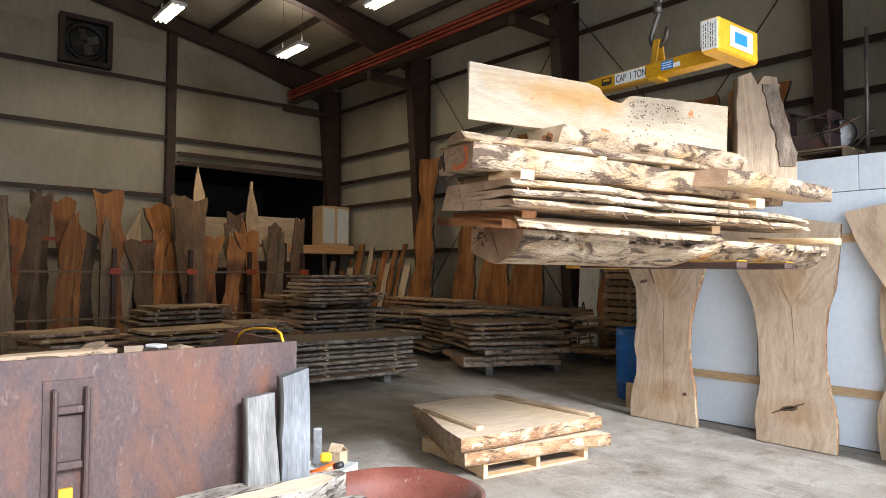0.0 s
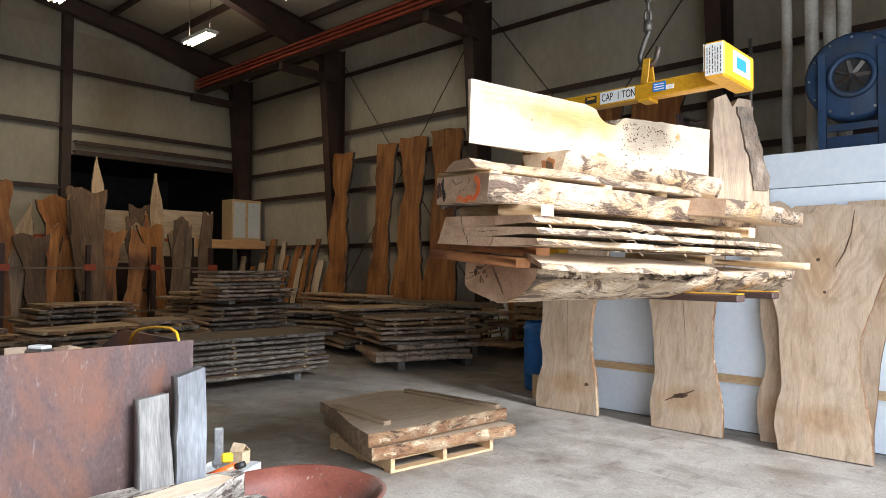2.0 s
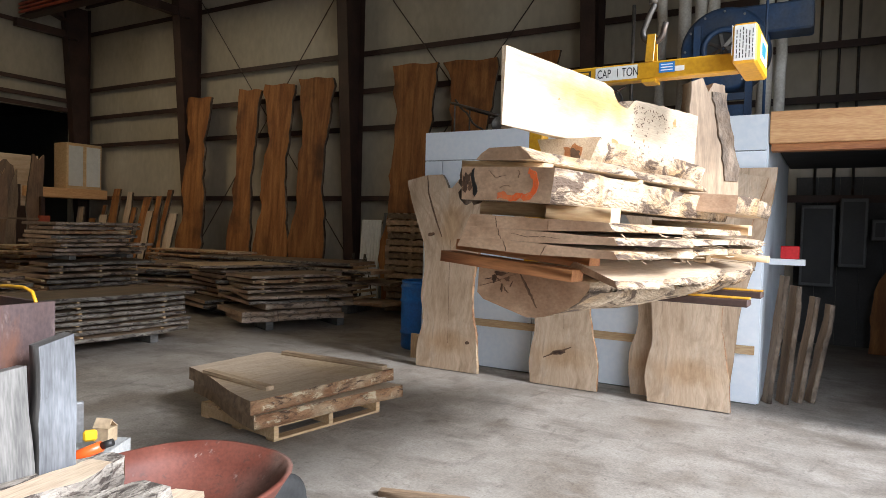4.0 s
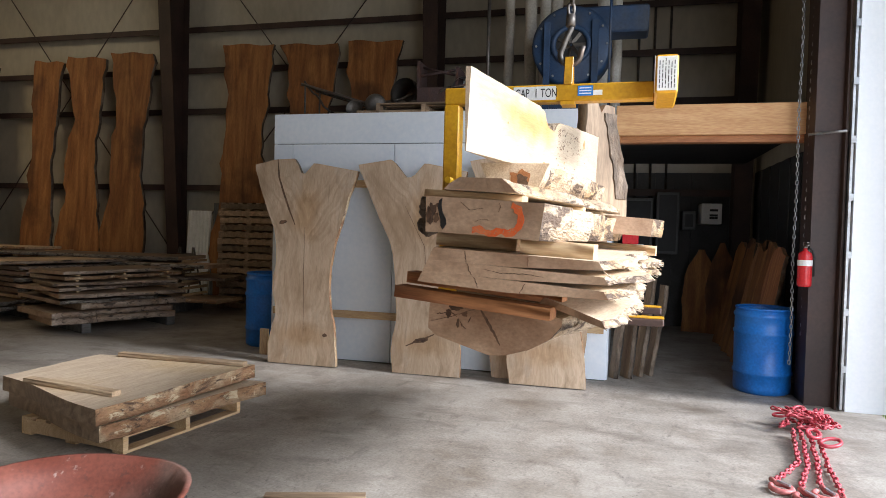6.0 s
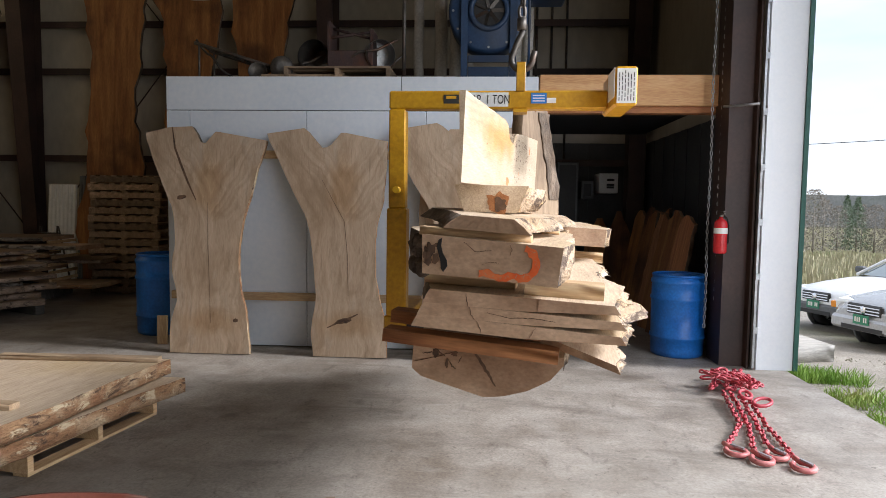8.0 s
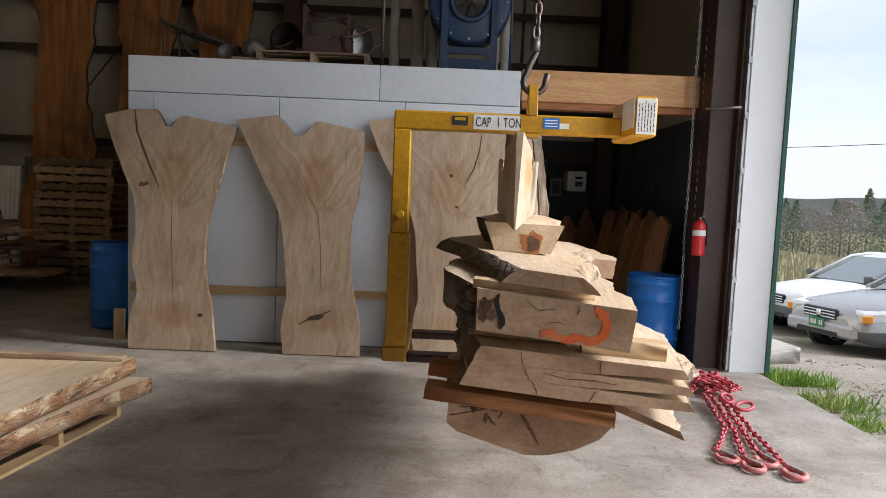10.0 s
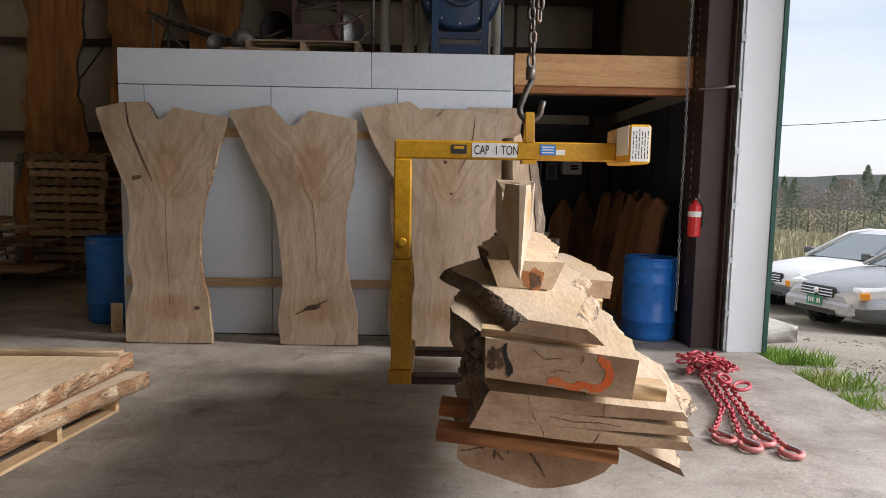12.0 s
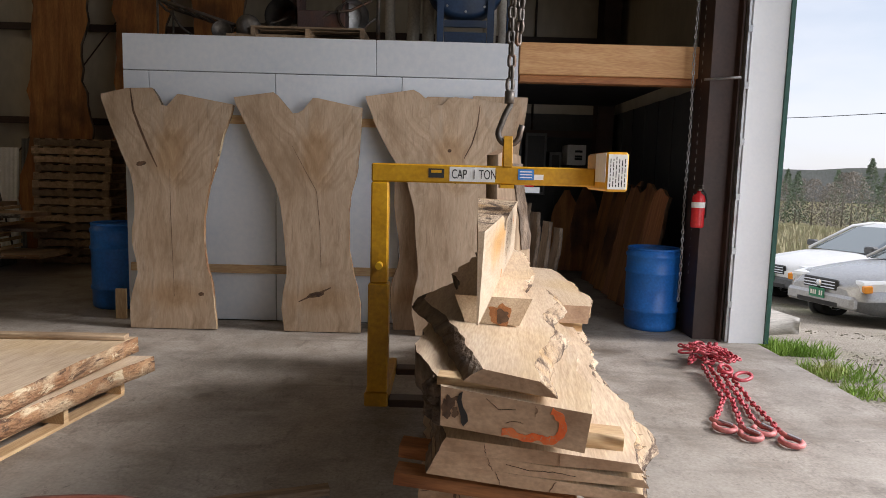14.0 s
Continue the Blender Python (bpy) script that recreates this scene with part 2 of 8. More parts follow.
wood_brown = wood("brown_slab", (0.44, 0.185, 0.052), (0.235, 0.085, 0.023), (0.12, 0.045, 0.016), figure=2.0, show=0.5)
wood_old = wood("weathered_board", (0.44, 0.31, 0.195), (0.2, 0.132, 0.08), (0.3, 0.21, 0.14), vary=0.45)
wood_walnut = wood("dark_walnut_slab", (0.19, 0.115, 0.065), (0.1, 0.055, 0.032), (0.07, 0.04, 0.025), vary=0.35)
wood_tan = wood("dusty_tan_board", (0.6, 0.44, 0.28), (0.38, 0.265, 0.16), (0.26, 0.17, 0.1), vary=0.35)
wood_pine = wood("pine", (0.66, 0.46, 0.26), (0.54, 0.35, 0.17), (0.6, 0.42, 0.24), figure=10, vary=0.2)
wood_beam = wood("glued_beam", (0.72, 0.42, 0.2), (0.62, 0.33, 0.14), (0.66, 0.37, 0.17), figure=7, show=0.2)
wood_red = wood("red_timber", (0.46, 0.2, 0.075), (0.33, 0.12, 0.045), (0.4, 0.17, 0.06), figure=8)
wood_grey = wood("grey_plank", (0.19, 0.18, 0.165), (0.075, 0.07, 0.066), (0.035, 0.033, 0.031), over=0.75)
wood_board = stained(wood("sawn_maple_board", (0.47, 0.385, 0.285), (0.4, 0.315, 0.22), (0.43, 0.33, 0.215), figure=6, show=0.2, over=0.35), (0, 0.75, 0.24), (0.3, 0.6, 0.12), (0.97, 0.66, 0.28), 0.9)
bark = surface("bark", (0.07, 0.05, 0.035), (0.24, 0.18, 0.13), (0.12, 0.08, 0.05), scale=9, stretch=(1, 0.5, 1), fine=45, rough=(0.8, 0.95), bump=0.9, dist=0.02)
def flaked(m, dark, scale=14.0, cover=(0.5, 0.56)):
    """Crisp dark flakes and fissures of bark left on an edge."""
    n, l = m.node_tree.nodes, m.node_tree.links
    b = n["Principled BSDF"]
    old = b.inputs["Base Color"].links[0].from_socket
    tc, mp, nz, ramp, mix = n.new("ShaderNodeTexCoord"), n.new("ShaderNodeMapping"), n.new("ShaderNodeTexNoise"), n.new("ShaderNodeValToRGB"), n.new("ShaderNodeMix")
    mp.inputs["Scale"].default_value = (1.4, 0.55, 1.4)
    nz.inputs["Scale"].default_value, nz.inputs["Detail"].default_value, nz.inputs["Roughness"].default_value, nz.inputs["Distortion"].default_value = scale, 10, 0.72, 1.1
    ramp.color_ramp.elements[0].position, ramp.color_ramp.elements[1].position = cover
    mix.data_type = "RGBA"
    mix.inputs[7].default_value = (*dark, 1)
    l.new(tc.outputs["Object"], mp.inputs[0])
    l.new(mp.outputs[0], nz.inputs["Vector"])
    l.new(nz.outputs[0], ramp.inputs[0])
    l.new(ramp.outputs[0], mix.inputs[0])
    l.new(old, mix.inputs[6])
    l.new(mix.outputs[2], b.inputs["Base Color"])
    return m


wood_crotch = forked(wood("crotch_slab_face", (0.71, 0.54, 0.385), (0.61, 0.455, 0.315), (0.53, 0.38, 0.25), figure=1.2, show=0.15, over=0.25), -0.05, 1.32, 0.55)


def scuffed(m, tint, scale, stretch, turn, cover, amount):
    """Long faint scuffs and swept dust over a floor."""
    n, l = m.node_tree.nodes, m.node_tree.links
    b = n["Principled BSDF"]
    old = b.inputs["Base Color"].links[0].from_socket
    tc, mp, nz, rng, mix = n.new("ShaderNodeTexCoord"), n.new("ShaderNodeMapping"), n.new("ShaderNodeTexNoise"), n.new("ShaderNodeMapRange"), n.new("ShaderNodeMix")
    mp.inputs["Scale"].default_value, mp.inputs["Rotation"].default_value = stretch, (0, 0, radians(turn))
    nz.inputs["Scale"].default_value, nz.inputs["Detail"].default_value, nz.inputs["Roughness"].default_value, nz.inputs["Distortion"].default_value = scale, 8, 0.66, 0.5
    rng.inputs["From Min"].default_value, rng.inputs["From Max"].default_value = cover
    rng.inputs["To Min"].default_value, rng.inputs["To Max"].default_value = 0.0, amount
    mix.data_type = "RGBA"
    mix.inputs[7].default_value = (*tint, 1)
    l.new(tc.outputs["Object"], mp.inputs[0])
    l.new(mp.outputs[0], nz.inputs["Vector"])
    l.new(nz.outputs[0], rng.inputs[0])
    l.new(rng.outputs[0], mix.inputs[0])
    l.new(old, mix.inputs[6])
    l.new(mix.outputs[2], b.inputs["Base Color"])
    return m


scuffed(wood_crotch, (0.3, 0.195, 0.11), 2.6, (1, 0.7, 1), 0, (0.5, 0.68), 0.6)
scuffed(wood_crotch, (0.33, 0.22, 0.13), 7.0, (1.3, 0.5, 1), 0, (0.56, 0.7), 0.5)
scuffed(wood_crotch, (0.6, 0.52, 0.43), 3.6, (1.2, 0.4, 1), 0, (0.55, 0.75), 0.5)
scuffed(wood_crotch, (0.22, 0.145, 0.085), 30.0, (1.5, 0.12, 1), 0, (0.57, 0.7), 0.5)
stained(wood_crotch, (-0.08, 1.68, 0.06), (0.2, 0.42, 0.3), (0.86, 0.74, 0.58), 0.8)
stained(wood_crotch, (0.0, 0.3, 0.06), (0.34, 0.16, 0.3), (0.84, 0.72, 0.56), 0.7)
scuffed(concrete, (0.37, 0.345, 0.305), 1.6, (1, 0.35, 1), 35, (0.46, 0.7), 0.5)
scuffed(concrete, (0.1, 0.077, 0.058), 2.2, (0.5, 1.2, 1), -20, (0.52, 0.7), 0.6)
scuffed(concrete, (0.46, 0.435, 0.39), 8.0, (0.3, 1.0, 1), 12, (0.57, 0.7), 0.4)
scuffed(concrete, (0.09, 0.07, 0.056), 7.0, (1.0, 0.45, 1), 40, (0.56, 0.7), 0.45)
scuffed(concrete, (0.08, 0.063, 0.05), 24.0, (1.0, 0.7, 1), 60, (0.6, 0.7), 0.55)
scuffed(concrete, (0.5, 0.46, 0.4), 46.0, (1.0, 1.0, 1), 0, (0.64, 0.72), 0.6)
bark_ash = flaked(surface("ashy_bark", (0.2, 0.17, 0.14), (0.42, 0.37, 0.31), (0.3, 0.25, 0.2), scale=8, stretch=(1.5, 0.6, 1.5), fine=50, rough=(0.8, 0.95), bump=1.0, dist=0.02), (0.08, 0.06, 0.048), 11.0, (0.5, 0.57))
bark_edge = flaked(surface("stack_bark", (0.28, 0.2, 0.145), (0.5, 0.385, 0.29), (0.36, 0.24, 0.15), scale=7, stretch=(1.4, 0.6, 1.4), fine=50, rough=(0.8, 0.95), bump=0.9, dist=0.02), (0.07, 0.048, 0.034), 9.0, (0.5, 0.6))
wood_bleached = wood("bleached_timber", (0.46, 0.44, 0.41), (0.3, 0.28, 0.25), (0.36, 0.34, 0.3))
wood_ash = flaked(wood("ash_grey_plank", (0.22, 0.23, 0.245), (0.15, 0.155, 0.165), (0.09, 0.09, 0.095), over=0.6), (0.08, 0.08, 0.082), 7.0, (0.56, 0.7))
bark_dark = surface("charred_bark", (0.05, 0.036, 0.027), (0.19, 0.135, 0.095), (0.09, 0.06, 0.04), scale=16, fine=70, rough=(0.85, 0.97), bump=1.0, dist=0.02)
bark_pale = flaked(surface("peeled_edge", (0.34, 0.235, 0.14), (0.58, 0.455, 0.32), (0.44, 0.28, 0.13), scale=6, stretch=(1.6, 0.5, 1.6), fine=60, rough=(0.7, 0.9), bump=0.8, dist=0.02), (0.1, 0.062, 0.038), 5.5, (0.485, 0.575))
bark_slab = flaked(surface("reddish_bark_edge", (0.27, 0.125, 0.055), (0.44, 0.26, 0.135), (0.58, 0.44, 0.28), scale=7, stretch=(1.6, 0.6, 1.6), fine=60, rough=(0.75, 0.92), bump=0.9, dist=0.02), (0.09, 0.048, 0.028), 9.0, (0.52, 0.63))
scuffed(bark_slab, (0.72, 0.6, 0.4), 17.0, (1, 0.45, 1), 0, (0.57, 0.64), 0.85)
spray = flaked(surface("orange_spray_paint", (0.78, 0.12, 0.02), (0.76, 0.2, 0.06), (0.7, 0.22, 0.08), scale=22, rough=(0.6, 0.8)), (0.45, 0.31, 0.2), 34.0, (0.56, 0.66))
yellow = surface("yellow_paint", (0.56, 0.28, 0.008), (0.64, 0.34, 0.012), (0.38, 0.19, 0.012), scale=5, rough=(0.35, 0.5), bump=0.04)
rust = surface("rusty_plate", (0.047, 0.027, 0.026), (0.07, 0.042, 0.038), (0.058, 0.031, 0.025), scale=5, stretch=(1, 1, 0.5), fine=90, rough=(0.55, 0.8), bump=0.35, dist=0.004, over=0.55)
scuffed(rust, (0.17, 0.06, 0.022), 1.7, (1, 1.5, 0.55), 0, (0.5, 0.68), 0.75)
scuffed(rust, (0.2, 0.15, 0.13), 26.0, (1, 1, 0.35), 0, (0.6, 0.72), 0.55)
scuffed(rust, (0.03, 0.02, 0.018), 40.0, (1, 1, 1), 0, (0.6, 0.72), 0.5)
tray_red = surface("worn_red_tray", (0.115, 0.03, 0.018), (0.16, 0.05, 0.032), (0.13, 0.075, 0.058), scale=4, fine=60, rough=(0.5, 0.75), bump=0.2, dist=0.004)
scuffed(tray_red, (0.42, 0.37, 0.33), 13.0, (1, 0.6, 1), 20, (0.62, 0.72), 0.6)
scuffed(tray_red, (0.05, 0.03, 0.025), 22.0, (1, 1, 1), 0, (0.58, 0.7), 0.6)
blue_plastic = surface("blue_plastic", (0.012, 0.13, 0.47), (0.02, 0.17, 0.55), (0.02, 0.12, 0.4), scale=3, rough=(0.32, 0.45), bump=0.03)
blue_machine = surface("blue_machine_paint", (0.018, 0.042, 0.095), (0.027, 0.062, 0.135), (0.05, 0.06, 0.08), scale=4, rough=(0.4, 0.6), bump=0.05)
red_chain = surface("red_chain_paint", (0.42, 0.04, 0.06), (0.55, 0.08, 0.1), (0.5, 0.16, 0.16), scale=25, rough=(0.35, 0.55))
pink_hook = surface("faded_red_hook", (0.48, 0.13, 0.125), (0.6, 0.22, 0.2), (0.36, 0.08, 0.08), scale=20, rough=(0.4, 0.6))
red_paint = surface("red_enamel", (0.55, 0.02, 0.025), (0.62, 0.03, 0.035), scale=4, rough=(0.2, 0.3), bump=0.01)
white_label = surface("white_label", (0.72, 0.71, 0.68), (0.8, 0.79, 0.76), scale=8, rough=(0.4, 0.6))
cardboard = surface("label_card", (0.42, 0.31, 0.19), (0.5, 0.38, 0.25), scale=8, rough=(0.6, 0.8))
blue_label = material("blue_label", (0.03, 0.2, 0.6), 0.4)
grey_paint = surface("grey_enclosure", (0.1, 0.1, 0.1), (0.15, 0.15, 0.15), scale=3, rough=(0.45, 0.6))
# Grey metal, darkened so that the recess's shade is in its colour.
recess_shade_lining = surface("shade_darkened_lining", (0.055, 0.054, 0.054), (0.085, 0.083, 0.08), (0.045, 0.042, 0.04), scale=2, rough=(0.5, 0.7))
duct_white = surface("pale_duct", (0.5, 0.46, 0.4), (0.62, 0.58, 0.52), (0.35, 0.3, 0.24), scale=3, rough=(0.45, 0.6))
label_grey = surface("dusty_carton", (0.42, 0.42, 0.41), (0.55, 0.54, 0.52), scale=9, rough=(0.6, 0.8))
orange_tool = material("orange_plastic", (0.8, 0.12, 0.02), 0.35)
yellow_tool = material("yellow_plastic", (0.85, 0.5, 0.02), 0.4)
lamp_glow = glow("lamp_tube", (1.0, 0.84, 0.52), 4)
gravel = surface("gravel", (0.26, 0.23, 0.19), (0.37, 0.335, 0.285), (0.19, 0.185, 0.11), scale=0.9, fine=42, rough=(0.8, 0.95), bump=0.9, dist=0.03, over=0.85)
def add_field(m):
    """Gravel near the hall gives way to straw-coloured field further out."""
    n, l = m.node_tree.nodes, m.node_tree.links
    b = n["Principled BSDF"]
    old = b.inputs["Base Color"].links[0].from_socket
    geo, dist, rng, mix, nz, addn = n.new("ShaderNodeNewGeometry"), n.new("ShaderNodeVectorMath"), n.new("ShaderNodeMapRange"), n.new("ShaderNodeMix"), n.new("ShaderNodeTexNoise"), n.new("ShaderNodeMath")
    dist.operation = "DISTANCE"
    dist.inputs[1].default_value = (6.0, -4.0, 0.0)
    nz.inputs["Scale"].default_value = 0.4
    addn.operation = "MULTIPLY_ADD"
    addn.inputs[1].default_value = 6.0
    l.new(geo.outputs["Position"], dist.inputs[0])
    l.new(geo.outputs["Position"], nz.inputs["Vector"])
    l.new(nz.outputs[0], addn.inputs[0])
    l.new(dist.outputs["Value"], addn.inputs[2])
    l.new(addn.outputs[0], rng.inputs[0])
    rng.inputs["From Min"].default_value, rng.inputs["From Max"].default_value = 17.0, 21.0
    mix.data_type = "RGBA"
    mix.inputs[7].default_value = (0.2, 0.18, 0.075, 1)
    l.new(rng.outputs[0], mix.inputs[0])
    l.new(old, mix.inputs[6])
    l.new(mix.outputs[2], b.inputs["Base Color"])


add_field(gravel)
# Distance haze is mixed into the hill's grey colour.
hill_mat = surface("haze_tinted_woods", (0.24, 0.25, 0.25), (0.3, 0.3, 0.295), (0.23, 0.25, 0.23), scale=0.08, fine=1.5, rough=(0.9, 1.0))
knot_dark = surface("dark_knot", (0.07, 0.04, 0.025), (0.16, 0.09, 0.05), scale=20, rough=(0.7, 0.9), bump=0.5)
car_silver = surface("silver_car_paint", (0.47, 0.48, 0.49), (0.53, 0.54, 0.55), scale=1, rough=(0.22, 0.3), metal=0.5, bump=0.0)
car_white = surface("pale_car_paint", (0.72, 0.73, 0.73), (0.77, 0.78, 0.78), scale=1, rough=(0.2, 0.3), bump=0.0)
car_grey = surface("grey_cladding", (0.1, 0.105, 0.11), (0.13, 0.135, 0.14), scale=3, rough=(0.5, 0.6))
tyre_mat = surface("tyre_rubber", (0.018, 0.018, 0.018), (0.03, 0.03, 0.03), scale=8, rough=(0.7, 0.85))
car_glass = material("car_glass", (0.3, 0.34, 0.35), 0.06, 0.6)
lamp_lens = material("lamp_lens", (0.75, 0.78, 0.8), 0.08)
chrome = material("chrome", (0.75, 0.75, 0.76), 0.12, 1.0)
amber = material("amber_lens", (0.8, 0.3, 0.03), 0.2)
plate_green = material("green_plate", (0.03, 0.22, 0.12), 0.4)
grass_mat = surface("grass_blades", (0.16, 0.3, 0.035), (0.28, 0.42, 0.08), (0.36, 0.36, 0.12), scale=4, rough=(0.6, 0.8))
dry_grass = surface("dry_grass", (0.3, 0.265, 0.16), (0.42, 0.38, 0.25), (0.26, 0.29, 0.14), scale=0.5, rough=(0.8, 0.9))
# Both tree colours are lightened to carry the haze of distance.
leaf_pine_hazed = surface("hazed_pine_foliage", (0.15, 0.2, 0.13), (0.2, 0.25, 0.165), (0.2, 0.22, 0.16), scale=1.0, rough=(0.7, 0.9))
leaf_bare_hazed = surface("hazed_bare_twigs", (0.27, 0.235, 0.2), (0.34, 0.3, 0.255), (0.27, 0.27, 0.2), scale=0.5, rough=(0.8, 0.95))


# ---- mesh helpers ----
def mesh_of(name, bm, mats):
    me = bpy.data.meshes.new(name)
    bmesh.ops.recalc_face_normals(bm, faces=bm.faces)
    bm.to_mesh(me)
    bm.free()
    for m in mats if isinstance(mats, (list, tuple)) else [mats]:
        me.materials.append(m)
    return me


def part(name, bm, mats, parent=None, label="", m=None, smooth=False):
    """One mesh object, under a thing or a part if a parent is given."""
    me = bm if isinstance(bm, bpy.types.Mesh) else mesh_of(name, bm, mats)
    if smooth:
        me.polygons.foreach_set("use_smooth", [True] * len(me.polygons))
    ob = new(name, me)
    ob.parent = parent
    if m is not None:
        ob.matrix_basis = m
    return tagged(ob, label) if label else ob


def thing(name, label, category, m=None, group="", kind=""):
    ob = new(name)
    ob.empty_display_size = 0.1
    if m is not None:
        ob.matrix_basis = m
    return tagged(ob, label, category, group, kind)


def box(bm, x0, x1, y0, y1, z0, z1, mi=0, bevel=0.0, m=None):
    vs = [bm.verts.new((x, y, z)) for x in (x0, x1) for y in (y0, y1) for z in (z0, z1)]
    fs = [bm.faces.new([vs[i] for i in q]) for q in ((0, 1, 3, 2), (4, 6, 7, 5), (0, 4, 5, 1), (2, 3, 7, 6), (0, 2, 6, 4), (1, 5, 7, 3))]
    for f in fs:
        f.material_index = mi
    if bevel:
        es = list({e for f in fs for e in f.edges})
        out = bmesh.ops.bevel(bm, geom=es, offset=bevel, segments=1, affect="EDGES")
        for f in out["faces"]:
            f.material_index = mi
        vs = list({v for f in fs if f.is_valid for v in f.verts} | set(out["verts"]))
    if m is not None:
        bmesh.ops.transform(bm, matrix=m, verts=vs)
    return bm


def tube(bm, p, q, r, r2=None, n=12, mi=0, cap=True):
    p, q = Vector(p), Vector(q)
    turn = (q - p).to_track_quat("Z", "Y").to_matrix()
    rings = []
    for c, rad in ((p, r), (q, r if r2 is None else r2)):
        rings.append([bm.verts.new(c + turn @ Vector((rad * math.cos(2 * math.pi * k / n), rad * math.sin(2 * math.pi * k / n), 0))) for k in range(n)])
    for k in range(n):
        f = bm.faces.new((rings[0][k], rings[0][(k + 1) % n], rings[1][(k + 1) % n], rings[1][k]))
        f.material_index, f.smooth = mi, True
    if cap:
        for ring in rings:
            bm.faces.new(ring).material_index = mi
    return bm


def lathe(bm, profile, n=24, mi=0, close=True, centre=(0, 0, 0)):
    c = Vector(centre)
    rings = [[bm.verts.new(c + Vector((r * math.cos(2 * math.pi * k / n), r * math.sin(2 * math.pi * k / n), z))) for k in range(n)] for r, z in profile]
    for a, b in zip(rings, rings[1:]):
        for k in range(n):
            f = bm.faces.new((a[k], a[(k + 1) % n], b[(k + 1) % n], b[k]))
            f.smooth, f.material_index = True, mi
    if close:
        bm.faces.new(rings[0]).material_index = mi
        bm.faces.new(rings[-1]).material_index = mi
    return bm


def path_tube(bm, pts, r, n=8, mi=0, closed=False):
    pts = [Vector(p) for p in pts]
    k, rings, up = len(pts), [], None
    for i, p in enumerate(pts):
        a, b = (pts[i - 1], pts[(i + 1) % k]) if closed else (pts[max(i - 1, 0)], pts[min(i + 1, k - 1)])
        d = (b - a).normalized()
        side = (up - d * up.dot(d)).normalized() if up is not None else d.orthogonal().normalized()
        up, other = side, d.cross(side)
        rings.append([bm.verts.new(p + r * (math.cos(2 * math.pi * j / n) * side + math.sin(2 * math.pi * j / n) * other)) for j in range(n)])
    for i in range(k if closed else k - 1):
        a, b = rings[i], rings[(i + 1) % k]
        for j in range(n):
            f = bm.faces.new((a[j], a[(j + 1) % n], b[(j + 1) % n], b[j]))
            f.smooth, f.material_index = True, mi
    if not closed:
        bm.faces.new(rings[0]).material_index = mi
        bm.faces.new(rings[-1]).material_index = mi
    return bm


def link_mesh(name, mat, length, width, r, n=10, sides=6):
    """One oval chain link along local z."""
    bm, pts = bmesh.new(), []
    a, b = width / 2 - r, length / 2 - r
    for k in range(n):
        t = 2 * math.pi * k / n
        pts.append((a * math.cos(t), 0, (b - a) * (1 if math.sin(t) > 0 else -1) * min(1, abs(math.sin(t)) * 3) + a * math.sin(t)))
    path_tube(bm, pts, r, sides, closed=True)
    return mesh_of(name, bm, mat)


def curve_at(vals, s):
    """A smooth value along equally spaced controls, s from 0 to 1."""
    k = len(vals) - 1
    x = min(max(s, 0), 1) * k
    i = min(int(x), k - 1)
    f = x - i
    p0, p1, p2, p3 = vals[max(i - 1, 0)], vals[i], vals[i + 1], vals[min(i + 2, k)]
    return 0.5 * (2 * p1 + (p2 - p0) * f + (2 * p0 - 5 * p1 + 4 * p2 - p3) * f * f + (3 * p1 - p0 - 3 * p2 + p3) * f ** 3)


